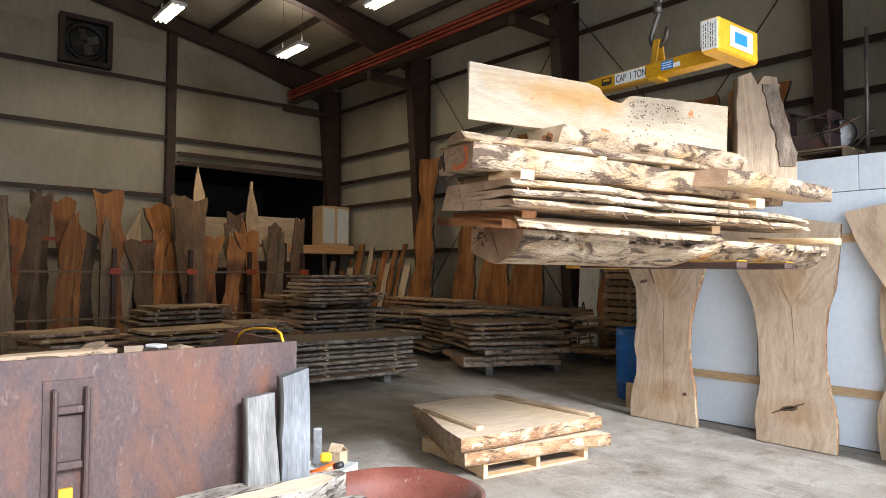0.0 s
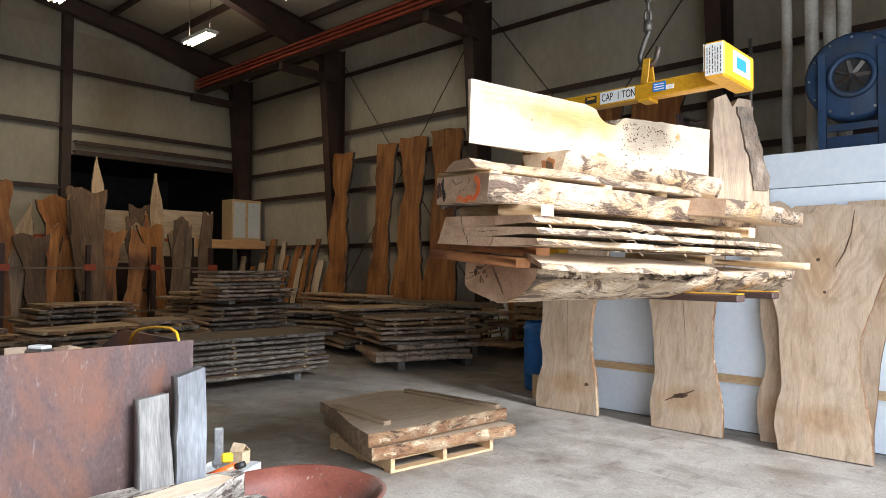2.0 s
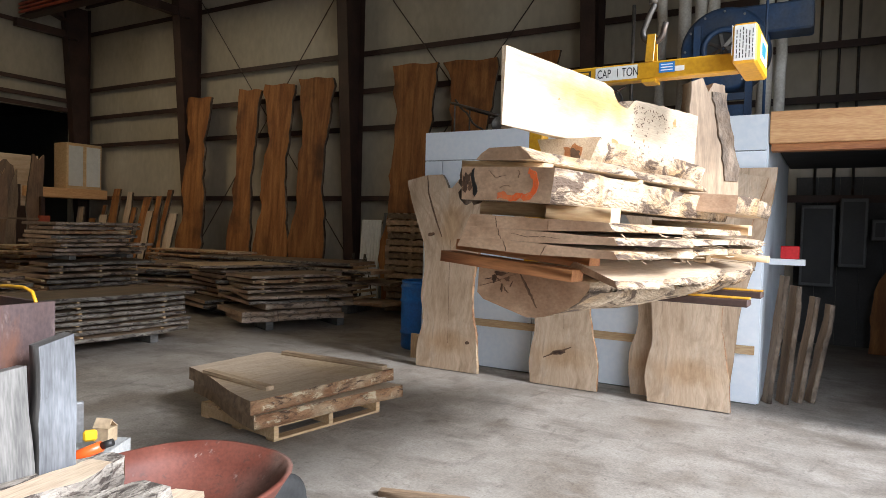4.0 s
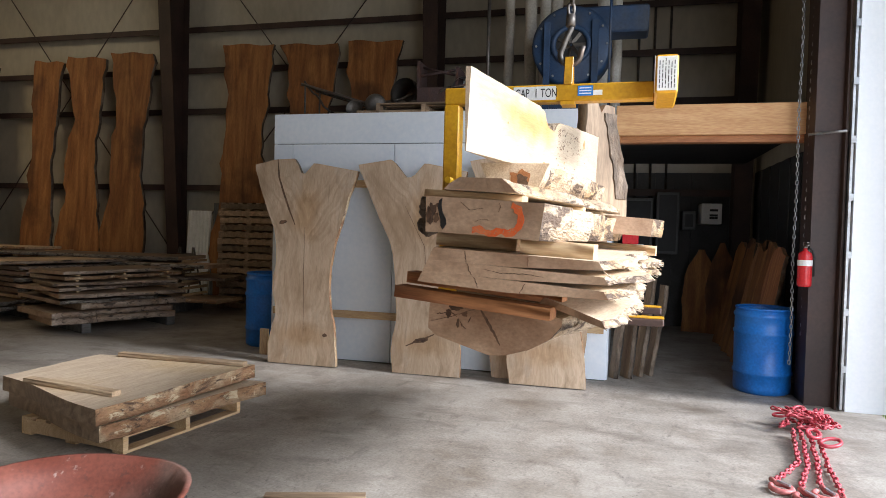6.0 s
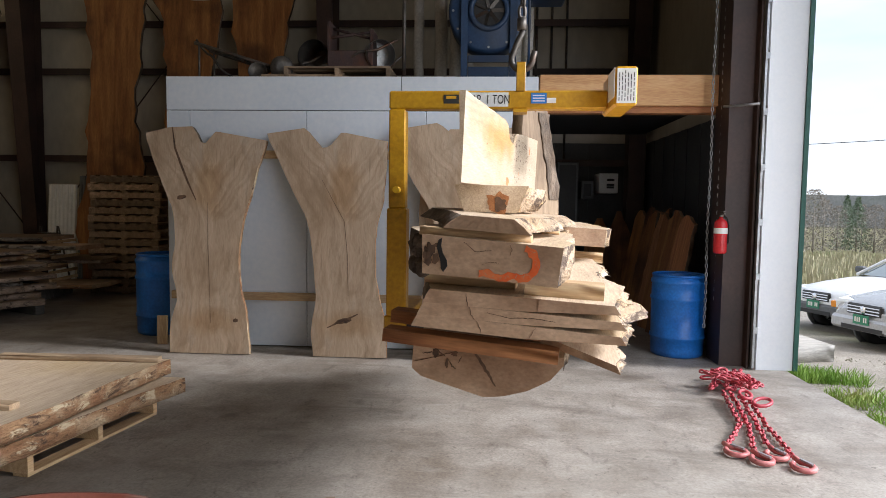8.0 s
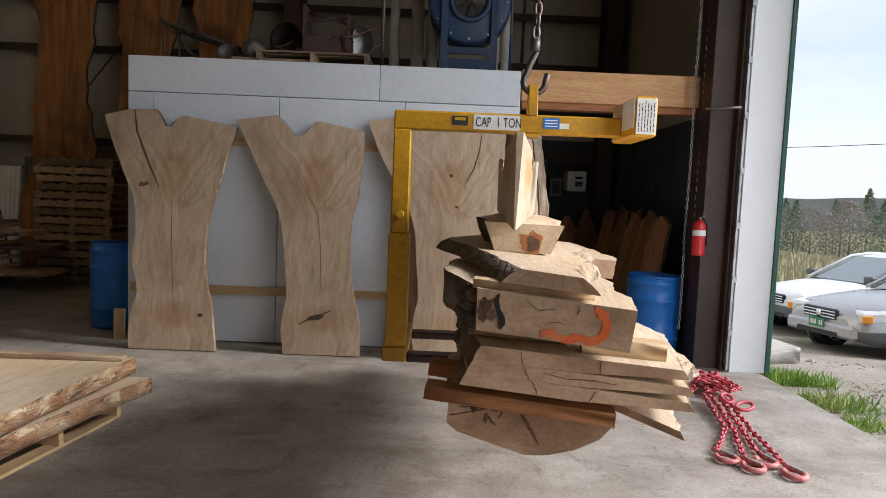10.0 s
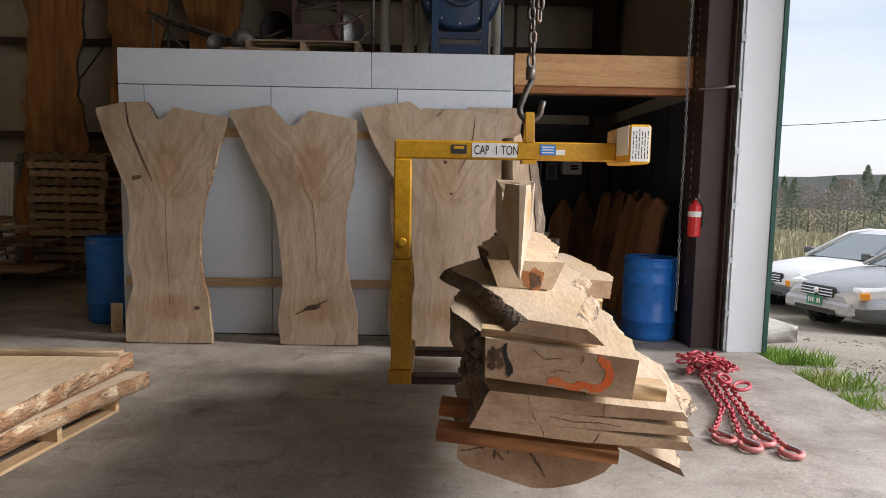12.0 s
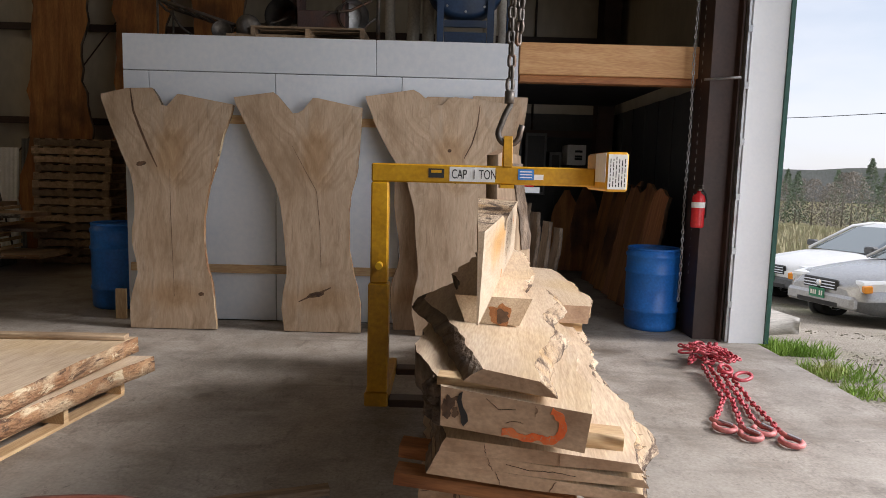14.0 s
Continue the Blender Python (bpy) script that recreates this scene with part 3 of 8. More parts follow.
def slab(name, length, left, right, thick, mats, ns=22, nu=8, top=None, bottom=None, flare=0.0, rough=0.012, bow=0.0, seed=0, belly=0.0, lift=None, under=None):
    """A live-edge slab: along local y from 0 to length, between the edges left and right (controls along y), z from 0 to thick.
    top(u) and bottom(u) shift its far and near ends; flare widens its lower face; belly rounds the lower face like a log, under(u) shapes it freely.
    mats: sawn face, live edge, end grain."""
    bm = bmesh.new()
    rows = []
    for i in range(ns + 1):
        s = i / ns
        calm = min(1.0, 0.1 + s * 9)
        wob = lambda k: calm * rough * 2.2 * noise.noise(Vector((seed * 7.3 + k, s * length * 3.1, 0.3))) + calm * rough * 1.3 * noise.noise(Vector((seed * 3.1 + k, s * length * 11.0, 5.3)))
        xl, xr = curve_at(left, s) + wob(1), curve_at(right, s) + wob(9)
        zc = bow * math.sin(math.pi * s) + (lift(s) if lift else 0)
        ring = []
        us = [k / nu for k in range(nu + 1)]
        for u in us:
            y = s * length + (1 - s) * (bottom(u) if bottom else 0) + s * (top(u) if top else 0)
            ring.append((xl + (xr - xl) * u, y, thick + zc))
        y_r = ring[-1][1]
        ring.append((xr + flare * 0.6 + wob(15) * 0.8, y_r, thick * 0.5 + zc))
        for u in reversed(us):
            y = s * length + (1 - s) * (bottom(u) if bottom else 0) + s * (top(u) if top else 0)
            dz = -belly * float(np.interp(u, (0, 0.04, 0.3, 0.6, 0.78, 0.93, 1), (0.2, 0.5, 0.75, 1.0, 0.9, 0.35, -0.3))) if belly else 0
            dz = under(u) if under else dz
            ring.append((xl - flare + (xr - xl + 2 * flare) * u, y, zc + dz))
        ring.append((xl - flare * 0.6 + wob(21) * 0.8, ring[0][1], thick * 0.5 + zc))
        rows.append([bm.verts.new(p) for p in ring])
    m = len(rows[0])
    edge = {nu, nu + 1, 2 * nu + 2, 2 * nu + 3}
    for a, b in zip(rows, rows[1:]):
        for j in range(m):
            f = bm.faces.new((a[j], a[(j + 1) % m], b[(j + 1) % m], b[j]))
            below = (belly or under) and nu + 1 < j < 2 * nu + 2
            f.material_index = (3 if j > 2 * nu + 1 and len(mats) > 3 else 1) if j in edge or below else 0
            f.smooth = bool(j in edge or below)
    for ring, flip in ((rows[0], False), (rows[-1], True)):
        for j in range(nu):
            q = (ring[j], ring[j + 1], ring[2 * nu + 1 - j], ring[2 * nu + 2 - j])
            bm.faces.new(q if flip else q[::-1]).material_index = 2
        for q in ((ring[nu], ring[nu + 1], ring[nu + 2]), (ring[2 * nu + 2], ring[2 * nu + 3], ring[0])):
            bm.faces.new(q).material_index = 2
    return mesh_of(name, bm, mats)


def text_mesh(name, words, size, mat):
    cu = bpy.data.curves.new(name, "FONT")
    cu.body, cu.size, cu.extrude, cu.align_x, cu.align_y = words, size, 0.0008, "CENTER", "CENTER"
    ob = bpy.data.objects.new(name, cu)
    me = bpy.data.meshes.new_from_object(ob)
    bpy.data.objects.remove(ob)
    me.materials.clear()
    me.materials.append(mat)
    return me


def structure(name, bm, mats, label, parent=None, smooth=False):
    return tagged(part(name, bm, mats, parent, smooth=smooth), label, kind="structure")

# ---- the hall ----
X0, X1, Y0, Y1 = -14.8, 6.0, -12.0, 4.8


def roof_z(y):
    return 8.0 + (Y1 - y) * 0.17


def ground_z(x, y):
    """The yard falls away from the doorway to the field and the trees."""
    r = math.hypot(x - 3.0, y + 6.6)
    return -0.1 - 0.1 * min(max(r - 7.0, 0), 5.5) - 0.046 * min(max(r - 12.5, 0), 140)


def build_floor():
    bm = bmesh.new()
    box(bm, X0 - 0.3, X1 + 0.12, Y0 - 0.3, Y1 + 0.3, -0.25, 0)
    structure("floor", bm, concrete, "worn grey concrete floor with scuffs and dust")
    bm = bmesh.new()
    xs = [X1 + 0.1 + 0.5 * (1.16 ** k - 1) / 0.16 for k in range(38)]
    ys = sorted({sgn * 0.5 * (1.16 ** k - 1) / 0.16 - 1.0 for k in range(38) for sgn in (-1, 1)})
    grid = [[bm.verts.new((x, y, ground_z(x, y) + (0.03 * noise.noise(Vector((x * 0.8, y * 0.8, 0))) if x > X1 + 0.6 else 0))) for y in ys] for x in xs]
    for a, b in zip(grid, grid[1:]):
        for j in range(len(ys) - 1):
            bm.faces.new((a[j], b[j], b[j + 1], a[j + 1]))
    west = [[bm.verts.new((x, y, -0.3)) for y in (-700, 700)] for x in (-700, X1 + 0.1)]
    bm.faces.new((west[0][0], west[1][0], west[1][1], west[0][1]))
    structure("ground", bm, gravel, "pale gravel yard with worn tracks")


def wall_panel(name, bm, label):
    return structure(name, bm, insulation, label)


def liner(name, label, length, height, girts, place, skip=None):
    """Vinyl-faced blankets that bulge between the girts, with vertical seams and wrinkles; place(a, z, d) sets a point."""
    bm = bmesh.new()
    na, nz = int(length / 0.12), int(height / 0.14)
    levels = [0.0, *girts, height]

    def depth(a, z):
        lo = max(g for g in levels if g <= z + 1e-6)
        hi = min([g for g in levels if g > z + 1e-6] or [height])
        f = (z - lo) / max(hi - lo, 0.01)
        seam = abs(((a / 1.22) % 1.0) - 0.5) * 2
        d = 0.035 * math.sin(math.pi * min(max(f, 0), 1)) ** 0.6 * (1 - 0.55 * max(0, seam - 0.86) / 0.14)
        return d + 0.012 * noise.noise(Vector((a * 5.0, z * 0.7, length))) + 0.006 * noise.noise(Vector((a * 14.0, z * 1.6, 3)))

    rows = [[bm.verts.new(place(length * i / na, height * j / nz, 0.012 + max(0.0, depth(length * i / na, height * j / nz)))) for j in range(nz + 1)] for i in range(na + 1)]
    for i, (a, b) in enumerate(zip(rows, rows[1:])):
        for j in range(nz):
            if skip and skip(length * (i + 0.5) / na, height * (j + 0.5) / nz):
                continue
            bm.faces.new((a[j], a[j + 1], b[j + 1], b[j])).smooth = True
    for v in [v for v in bm.verts if not v.link_faces]:
        bm.verts.remove(v)
    structure(name, bm, insulation, label)


def build_walls():
    liner("wall_west_liner", "wrinkled pale insulation blankets on the gable wall", 16.6, 8.0, (2.15, 3.75, 5.4, 6.9), lambda a, z, d: (X0 + d, Y0 + 0.1 + a, z), lambda a, z: z < 4.7 and a + Y0 + 0.1 > -0.85 and a + Y0 + 0.1 < 4.4)
    liner("wall_north_liner", "wrinkled pale insulation blankets on the long wall", 20.5, 8.0, (2.25, 3.75, 4.55, 5.35, 6.95), lambda a, z, d: (X0 + 0.1 + a, Y1 - d, z))
    bm = bmesh.new()
    box(bm, X0 - 0.2, X1 + 0.2, Y1, Y1 + 0.2, 0, 8.1)
    wall_panel("wall_north", bm, "metal hall wall lined with pale vinyl-faced insulation")
    bm = bmesh.new()
    box(bm, X0 - 0.2, X0, Y0, -0.75, 0, 10.9)
    box(bm, X0 - 0.2, X0, -0.75, 4.35, 4.65, 10.9)
    box(bm, X0 - 0.2, X0, 4.35, Y1, 0, 10.9)
    wall_panel("wall_west", bm, "gable wall lined with pale vinyl-faced insulation, dark doorway")
    # The back room's darkness is put into its walls' black colour.
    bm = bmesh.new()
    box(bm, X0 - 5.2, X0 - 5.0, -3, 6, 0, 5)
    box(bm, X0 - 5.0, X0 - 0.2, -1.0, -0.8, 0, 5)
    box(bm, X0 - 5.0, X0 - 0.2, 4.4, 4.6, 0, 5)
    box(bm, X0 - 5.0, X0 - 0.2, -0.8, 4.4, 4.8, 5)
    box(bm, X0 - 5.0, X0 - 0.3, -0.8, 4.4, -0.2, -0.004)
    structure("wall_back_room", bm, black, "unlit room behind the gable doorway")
    bm = bmesh.new()
    box(bm, X0 - 0.2, X1 + 0.2, Y0 - 0.2, Y0, 0, 10.9)
    wall_panel("wall_south", bm, "metal hall wall lined with pale insulation")
    bm = bmesh.new()
    box(bm, X1 - 0.02, X1 + 0.16, -0.3, Y1, 0, 9.0)
    box(bm, X1 - 0.02, X1 + 0.16, -9.8, -0.3, 5.0, 10.9)
    box(bm, X1 - 0.02, X1 + 0.16, Y0, -9.8, 0, 10.9)
    wall_panel("wall_east", bm, "hall wall with a tall open vehicle doorway")
    # Added lining: its dark grey stands in for shade in the recess.
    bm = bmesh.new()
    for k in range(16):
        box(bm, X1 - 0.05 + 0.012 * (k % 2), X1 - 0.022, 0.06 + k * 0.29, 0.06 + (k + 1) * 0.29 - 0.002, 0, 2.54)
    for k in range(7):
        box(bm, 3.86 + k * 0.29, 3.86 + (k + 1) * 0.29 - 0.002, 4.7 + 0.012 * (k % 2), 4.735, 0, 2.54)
    structure("wall_recess_lining", bm, recess_shade_lining, "dim grey ribbed metal lining of the recess")
    bm = bmesh.new()
    za, zb = roof_z(Y1 + 0.3), roof_z(Y0 - 0.3)
    for dz in (0.0, 0.2):
        bm.faces.new([bm.verts.new(p) for p in ((X0 - 0.3, Y1 + 0.3, za + dz), (X1 + 0.3, Y1 + 0.3, za + dz), (X1 + 0.3, Y0 - 0.3, zb + dz), (X0 - 0.3, Y0 - 0.3, zb + dz))])
    # sagging insulation blankets between the purlins, in the one ceiling mesh
    for k in range(11):
        ya, yb = Y1 - k * 1.5, Y1 - (k + 1) * 1.5
        cols = 28
        pts = [[bm.verts.new((X0 + (X1 - X0) * i / cols, ya + (yb - ya) * j / 4, roof_z(ya + (yb - ya) * j / 4) - 0.03 - 0.09 * math.sin(math.pi * j / 4) * (0.7 + 0.5 * noise.noise(Vector((i * 0.9, k * 3.0, 0)))))) for j in range(5)] for i in range(cols + 1)]
        for a, b in zip(pts, pts[1:]):
            for j in range(4):
                bm.faces.new((a[j], a[j + 1], b[j + 1], b[j])).smooth = True
    structure("ceiling", bm, insulation, "sloped roof underside with sagging pale insulation blankets")


def build_frame():
    def girt(name, x0, x1, y0, y1, z, label):
        bm = bmesh.new()
        box(bm, x0, x1, y0, y1, z - 0.012, z + 0.012)
        if x1 - x0 > y1 - y0:
            box(bm, x0, x1, y0 - 0.004, y0 + 0.014, z - 0.1, z - 0.0125)
        else:
            box(bm, x1 - 0.014, x1 + 0.004, y0, y1, z - 0.1, z - 0.0125)
        structure(name, bm, brown_steel, label)

    for i, z in enumerate((2.25, 3.75, 4.55, 5.35, 6.95)):
        girt(f"trim_girt_north_{i}", X0 + 0.2, X1 - 0.3, Y1 - 0.2, Y1 - 0.005, z, "dark brown steel wall girt")
    for i, z in enumerate((2.15, 3.75, 5.4, 6.9)):
        if z < 4.6:
            girt(f"trim_girt_west_{i}", X0 + 0.005, X0 + 0.2, Y0 + 0.1, -0.95, z, "dark brown steel wall girt")
        else:
            girt(f"trim_girt_west_{i}", X0 + 0.005, X0 + 0.2, Y0 + 0.1, Y1 - 0.5, z, "dark brown steel wall girt")
    girt("trim_door_header", X0 + 0.005, X0 + 0.26, -0.6, 4.3, 4.72, "dark brown steel door header")
    girt("trim_door_header_upper", X0 + 0.005, X0 + 0.26, -0.6, 4.3, 4.98, "dark brown steel door header")
    # tapered columns and rafters
    for i, x in enumerate((-14.45, -9.75, -4.6, 0.65, 5.72)):
        bm = bmesh.new()
        for y_a, y_b in ((4.42, 3.85), ):
            f = [(x - 0.13, y_a, 0), (x + 0.13, y_a, 0), (x + 0.13, y_b, 7.6), (x - 0.13, y_b, 7.6)]
            a = [bm.verts.new(p) for p in f]
            b = [bm.verts.new((p[0], p[1] + 0.022, p[2])) for p in f]
            for q in ((0, 1, 2, 3),):
                bm.faces.new([a[k] for k in q])
                bm.faces.new([b[k] for k in q])
            for k in range(4):
                bm.faces.new((a[k], a[(k + 1) % 4], b[(k + 1) % 4], b[k]))
            w = [(x - 0.006, y_a + 0.0225, 0), (x - 0.006, Y1 - 0.212, 0), (x - 0.006, Y1 - 0.212, 7.6), (x - 0.006, y_b + 0.0225, 7.6)]
            a = [bm.verts.new(p) for p in w]
            b = [bm.verts.new((p[0] + 0.012, p[1], p[2])) for p in w]
            bm.faces.new(a)
            bm.faces.new(b)
            for k in range(4):
                bm.faces.new((a[k], a[(k + 1) % 4], b[(k + 1) % 4], b[k]))
        box(bm, x - 0.13, x + 0.13, Y1 - 0.21, Y1 - 0.203, 0, 7.6)
        structure(f"trim_column_{i}", bm, brown_steel, "dark brown tapered steel column")
        bm = bmesh.new()
        prof = ((3.9, 0.85), (1.0, 0.5), (-4.0, 0.42), (Y0 + 0.1, 0.42))
        for (ya, da), (yb, db) in zip(prof, prof[1:]):
            za, zb = roof_z(ya) - 0.17, roof_z(yb) - 0.17
            for xa, xb, lo in ((x - 0.13, x + 0.13, True), (x - 0.008, x + 0.008, False), (x - 0.13, x + 0.13, None)):
                if lo is True:
                    quad = [(ya, za - da), (yb, zb - db), (yb, zb - db + 0.02), (ya, za - da + 0.02)]
                elif lo is None:
                    quad = [(ya, za - 0.02), (yb, zb - 0.02), (yb, zb), (ya, za)]
                else:
                    quad = [(ya, za - da + 0.021), (yb, zb - db + 0.021), (yb, zb - 0.021), (ya, za - 0.021)]
                a = [bm.verts.new((xa, *p)) for p in quad]
                b = [bm.verts.new((xb, *p)) for p in quad]
                bm.faces.new(a)
                bm.faces.new(b)
                for k in range(4):
                    bm.faces.new((a[k], a[(k + 1) % 4], b[(k + 1) % 4], b[k]))
        structure(f"trim_rafter_{i}", bm, brown_steel, "dark brown tapered steel rafter")
    for k in range(11):
        y = Y1 - 0.05 - k * 1.5
        bm = bmesh.new()
        box(bm, X0, X1, y - 0.01, y + 0.01, roof_z(y) - 0.26, roof_z(y) - 0.045)
        box(bm, X0, X1, y - 0.08, y - 0.0105, roof_z(y) - 0.26, roof_z(y) - 0.245)
        structure(f"trim_purlin_{k}", bm, brown_steel, "dark brown steel roof purlin")
    bm = bmesh.new()
    box(bm, X0 + 0.02, X0 + 0.27, -0.93, -0.7, 0, 8.6)
    structure("trim_gable_post", bm, brown_steel, "dark brown steel gable post")
    # bracing rods
    for i, (xa, xb, za, zb) in enumerate(((-9.6, -4.8, 1.0, 7.2), (-9.6, -4.8, 7.2, 1.0), (-4.4, 0.5, 1.0, 7.2), (-4.4, 0.5, 7.2, 1.0))):
        bm = bmesh.new()
        tube(bm, (xa, Y1 - 0.26 - 0.02 * (i % 2), za), (xb, Y1 - 0.26 - 0.02 * (i % 2), zb), 0.011, n=6)
        structure(f"trim_brace_rod_{i}", bm, brown_steel, "thin steel cross-bracing rod")
    # crane runway
    bm = bmesh.new()
    box(bm, X0 + 0.6, X1 - 0.3, 2.58, 2.88, 6.86, 6.885)
    box(bm, X0 + 0.6, X1 - 0.3, 2.722, 2.738, 6.8855, 7.2)
    box(bm, X0 + 0.6, X1 - 0.3, 2.58, 2.88, 7.2005, 7.225)
    for x in (-14.45, -9.75, -4.6, 0.65):
        box(bm, x - 0.09, x + 0.09, 2.6, 4.3, 6.66, 6.855)
    structure("trim_crane_runway", bm, brown_steel, "dark brown crane runway beam on brackets")
    bm = bmesh.new()
    for z in (6.93, 7.03, 7.13):
        box(bm, X0 + 0.7, X1 - 0.4, 2.5, 2.56, z - 0.025, z + 0.025)
    box(bm, X0 + 0.7, X1 - 0.4, 2.69, 2.77, 7.226, 7.29)
    structure("trim_conductor_rail", bm, orange_rail, "orange crane conductor rails along the runway")


def build_doorway():
    """The jamb of the vehicle door in the east wall."""
    bm = bmesh.new()
    box(bm, 5.55, 5.77, -0.31, -0.286, 0, 6.5)
    box(bm, 5.55, 5.575, -0.285, 0.05, 0, 6.5)
    box(bm, 5.771, 5.79, -0.40, -0.05, 0, 5.0)
    structure("door_1_column", bm, brown_steel, "dark brown steel door column")
    bm = bmesh.new()
    box(bm, 5.795, 5.815, -0.47, -0.42, 0.02, 5.0)
    for k in range(9):
        box(bm, 5.79, 5.828, -0.49, -0.471, 0.35 + k * 0.5, 0.41 + k * 0.5)
    structure("door_1_track", bm, galv, "galvanised door track with bolts")
    bm = bmesh.new()
    box(bm, 5.845, 6.175, -0.44, -0.302, 0, 5.0)
    structure("door_1_jamb", bm, white_panel, "white metal jamb panel of the doorway")
    bm = bmesh.new()
    box(bm, 6.177, 6.215, -0.46, -0.28, 0, 5.0)
    structure("door_1_trim", bm, green_trim, "dark green corner trim of the doorway")


def build_room():
    room = thing("insulated_room", "room of pale blue foam boards standing in the hall", "room")
    tagged(room, kind="structure")
    bm = bmesh.new()
    box(bm, 0.03, 3.78, 0.03, 3.3, 0, 2.76)
    part("core", bm, foam_core, room, "dark joints between the boards")
    edges = (0.0, 0.245, 1.465, 2.685, 3.8)
    for a, b in zip(edges, edges[1:]):
        bm = bmesh.new()
        box(bm, a + (0.004 if a else 0), b - 0.004, 0, 0.029, 0.012, 2.435, bevel=0.003)
        part("panel", bm, foam, room)
    for a, b in ((0, 2.43), (2.436, 3.8)):
        bm = bmesh.new()
        box(bm, a, b, -0.002, 0.029, 2.443, 2.78, bevel=0.003)
        part("panel", bm, foam, room)
    for k in range(3):
        bm = bmesh.new()
        box(bm, -0.0, 0.029, 0.033 + k * 1.1, 0.033 + k * 1.1 + 1.092, 0.012, 2.78)
        part("panel", bm, foam, room)
        bm = bmesh.new()
        box(bm, 3.781, 3.81, 0.033 + k * 1.1, 0.033 + k * 1.1 + 1.092, 0.012, 2.78)
        part("panel", bm, foam, room)
    for z in (0.49, 1.95):
        me = slab("rail", 3.72, [0, 0, 0], [0.08, 0.08, 0.08], 0.035, [wood_pine, wood_pine, wood_pine], ns=3, nu=1, rough=0.0)
        part("rail", me, None, room, "pale pine nailing strip", pose(0.04, -0.039, z, 0, 0, -90) @ pose(0, 0, 0, 0, -90, 0))


def build_mezzanine():
    bm = bmesh.new()
    box(bm, -0.13, 0.0, 0, 1.78, 0, 0.3, bevel=0.006)
    ob = tagged(part("timber_beam", bm, wood_beam, m=pose(3.815, 0.0, 2.5, 0, 0, -90) @ pose(-0.0, 0, 0)), "orange-brown laminated timber beam spanning beside the foam room", "beam")
    bm = bmesh.new()
    box(bm, -0.2, -0.05, 0.015, 1.765, -0.065, -0.002)
    part("lower_strip", bm, wood_red, ob)
    # Deck in black: the shade below it is put into its colour.
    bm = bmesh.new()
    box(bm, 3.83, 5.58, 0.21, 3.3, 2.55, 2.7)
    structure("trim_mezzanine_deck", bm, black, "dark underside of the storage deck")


def leaning(me, name, label, category, x, y, lean, group="", turn=0.0, z=0.0):
    """Stand a slab mesh up: its length becomes height, its sawn face looks to -y, its top leans back to +y."""
    ob = part(name, me, None)
    ob.matrix_basis = pose(x, y, z, 0, 0, turn) @ pose(0, 0, 0, 90 - lean, 0, 0)
    return tagged(ob, label, category, group)


def notch(depth, at, width, shoulder=0.0):
    """The forked top of a crotch slab."""
    return lambda u: -depth * max(0.0, 1 - abs(u - at) / width) + shoulder * (abs(u - at) - 0.4)


def broken(*pts):
    """A sawn end that follows straight cuts: pairs of place across and height."""
    us, hs = [p[0] for p in pts], [p[1] for p in pts]
    return lambda u: float(np.interp(u, us, hs))


def face_mark(ob, name, pts, width, thick, mat, label=""):
    """A thin crack or stain line on the sawn face of a slab, along pts in its plane."""
    bm = bmesh.new()
    n = len(pts)
    rows = []
    for k, (x, y) in enumerate(pts):
        a, b = Vector(pts[max(k - 1, 0)]), Vector(pts[min(k + 1, n - 1)])
        d = (b - a).normalized()
        s = Vector((-d.y, d.x)) * width * (0.25 + 0.75 * math.sin(math.pi * (k + 0.35) / (n - 0.3)))
        rows.append([bm.verts.new((x + s.x, y + s.y, z)) for z in (thick - 0.002, thick + 0.0012)] + [bm.verts.new((x - s.x, y - s.y, z)) for z in (thick + 0.0012, thick - 0.002)])
    for a, b in zip(rows, rows[1:]):
        for q in range(4):
            bm.faces.new((a[q], a[(q + 1) % 4], b[(q + 1) % 4], b[q]))
    bm.faces.new(rows[0])
    bm.faces.new(rows[-1])
    return part(name, bm, mat, ob, label)


def knot(ob, x, y, thick, rx, ry, turn=0.0):
    bm = bmesh.new()
    n, r = 16, random.Random(int(abs(x * 100) + y * 10))
    ring = [(rx * math.cos(2 * math.pi * k / n) * r.uniform(0.8, 1.15), ry * math.sin(2 * math.pi * k / n) * r.uniform(0.8, 1.15)) for k in range(n)]
    top = [bm.verts.new((*p, 0.0012)) for p in ring]
    low = [bm.verts.new((*p, -0.003)) for p in ring]
    bm.faces.new(top)
    bm.faces.new(low)
    for k in range(n):
        bm.faces.new((top[k], top[(k + 1) % n], low[(k + 1) % n], low[k]))
    part("knot", bm, knot_dark, ob, "", pose(x, y, thick, 0, 0, turn))


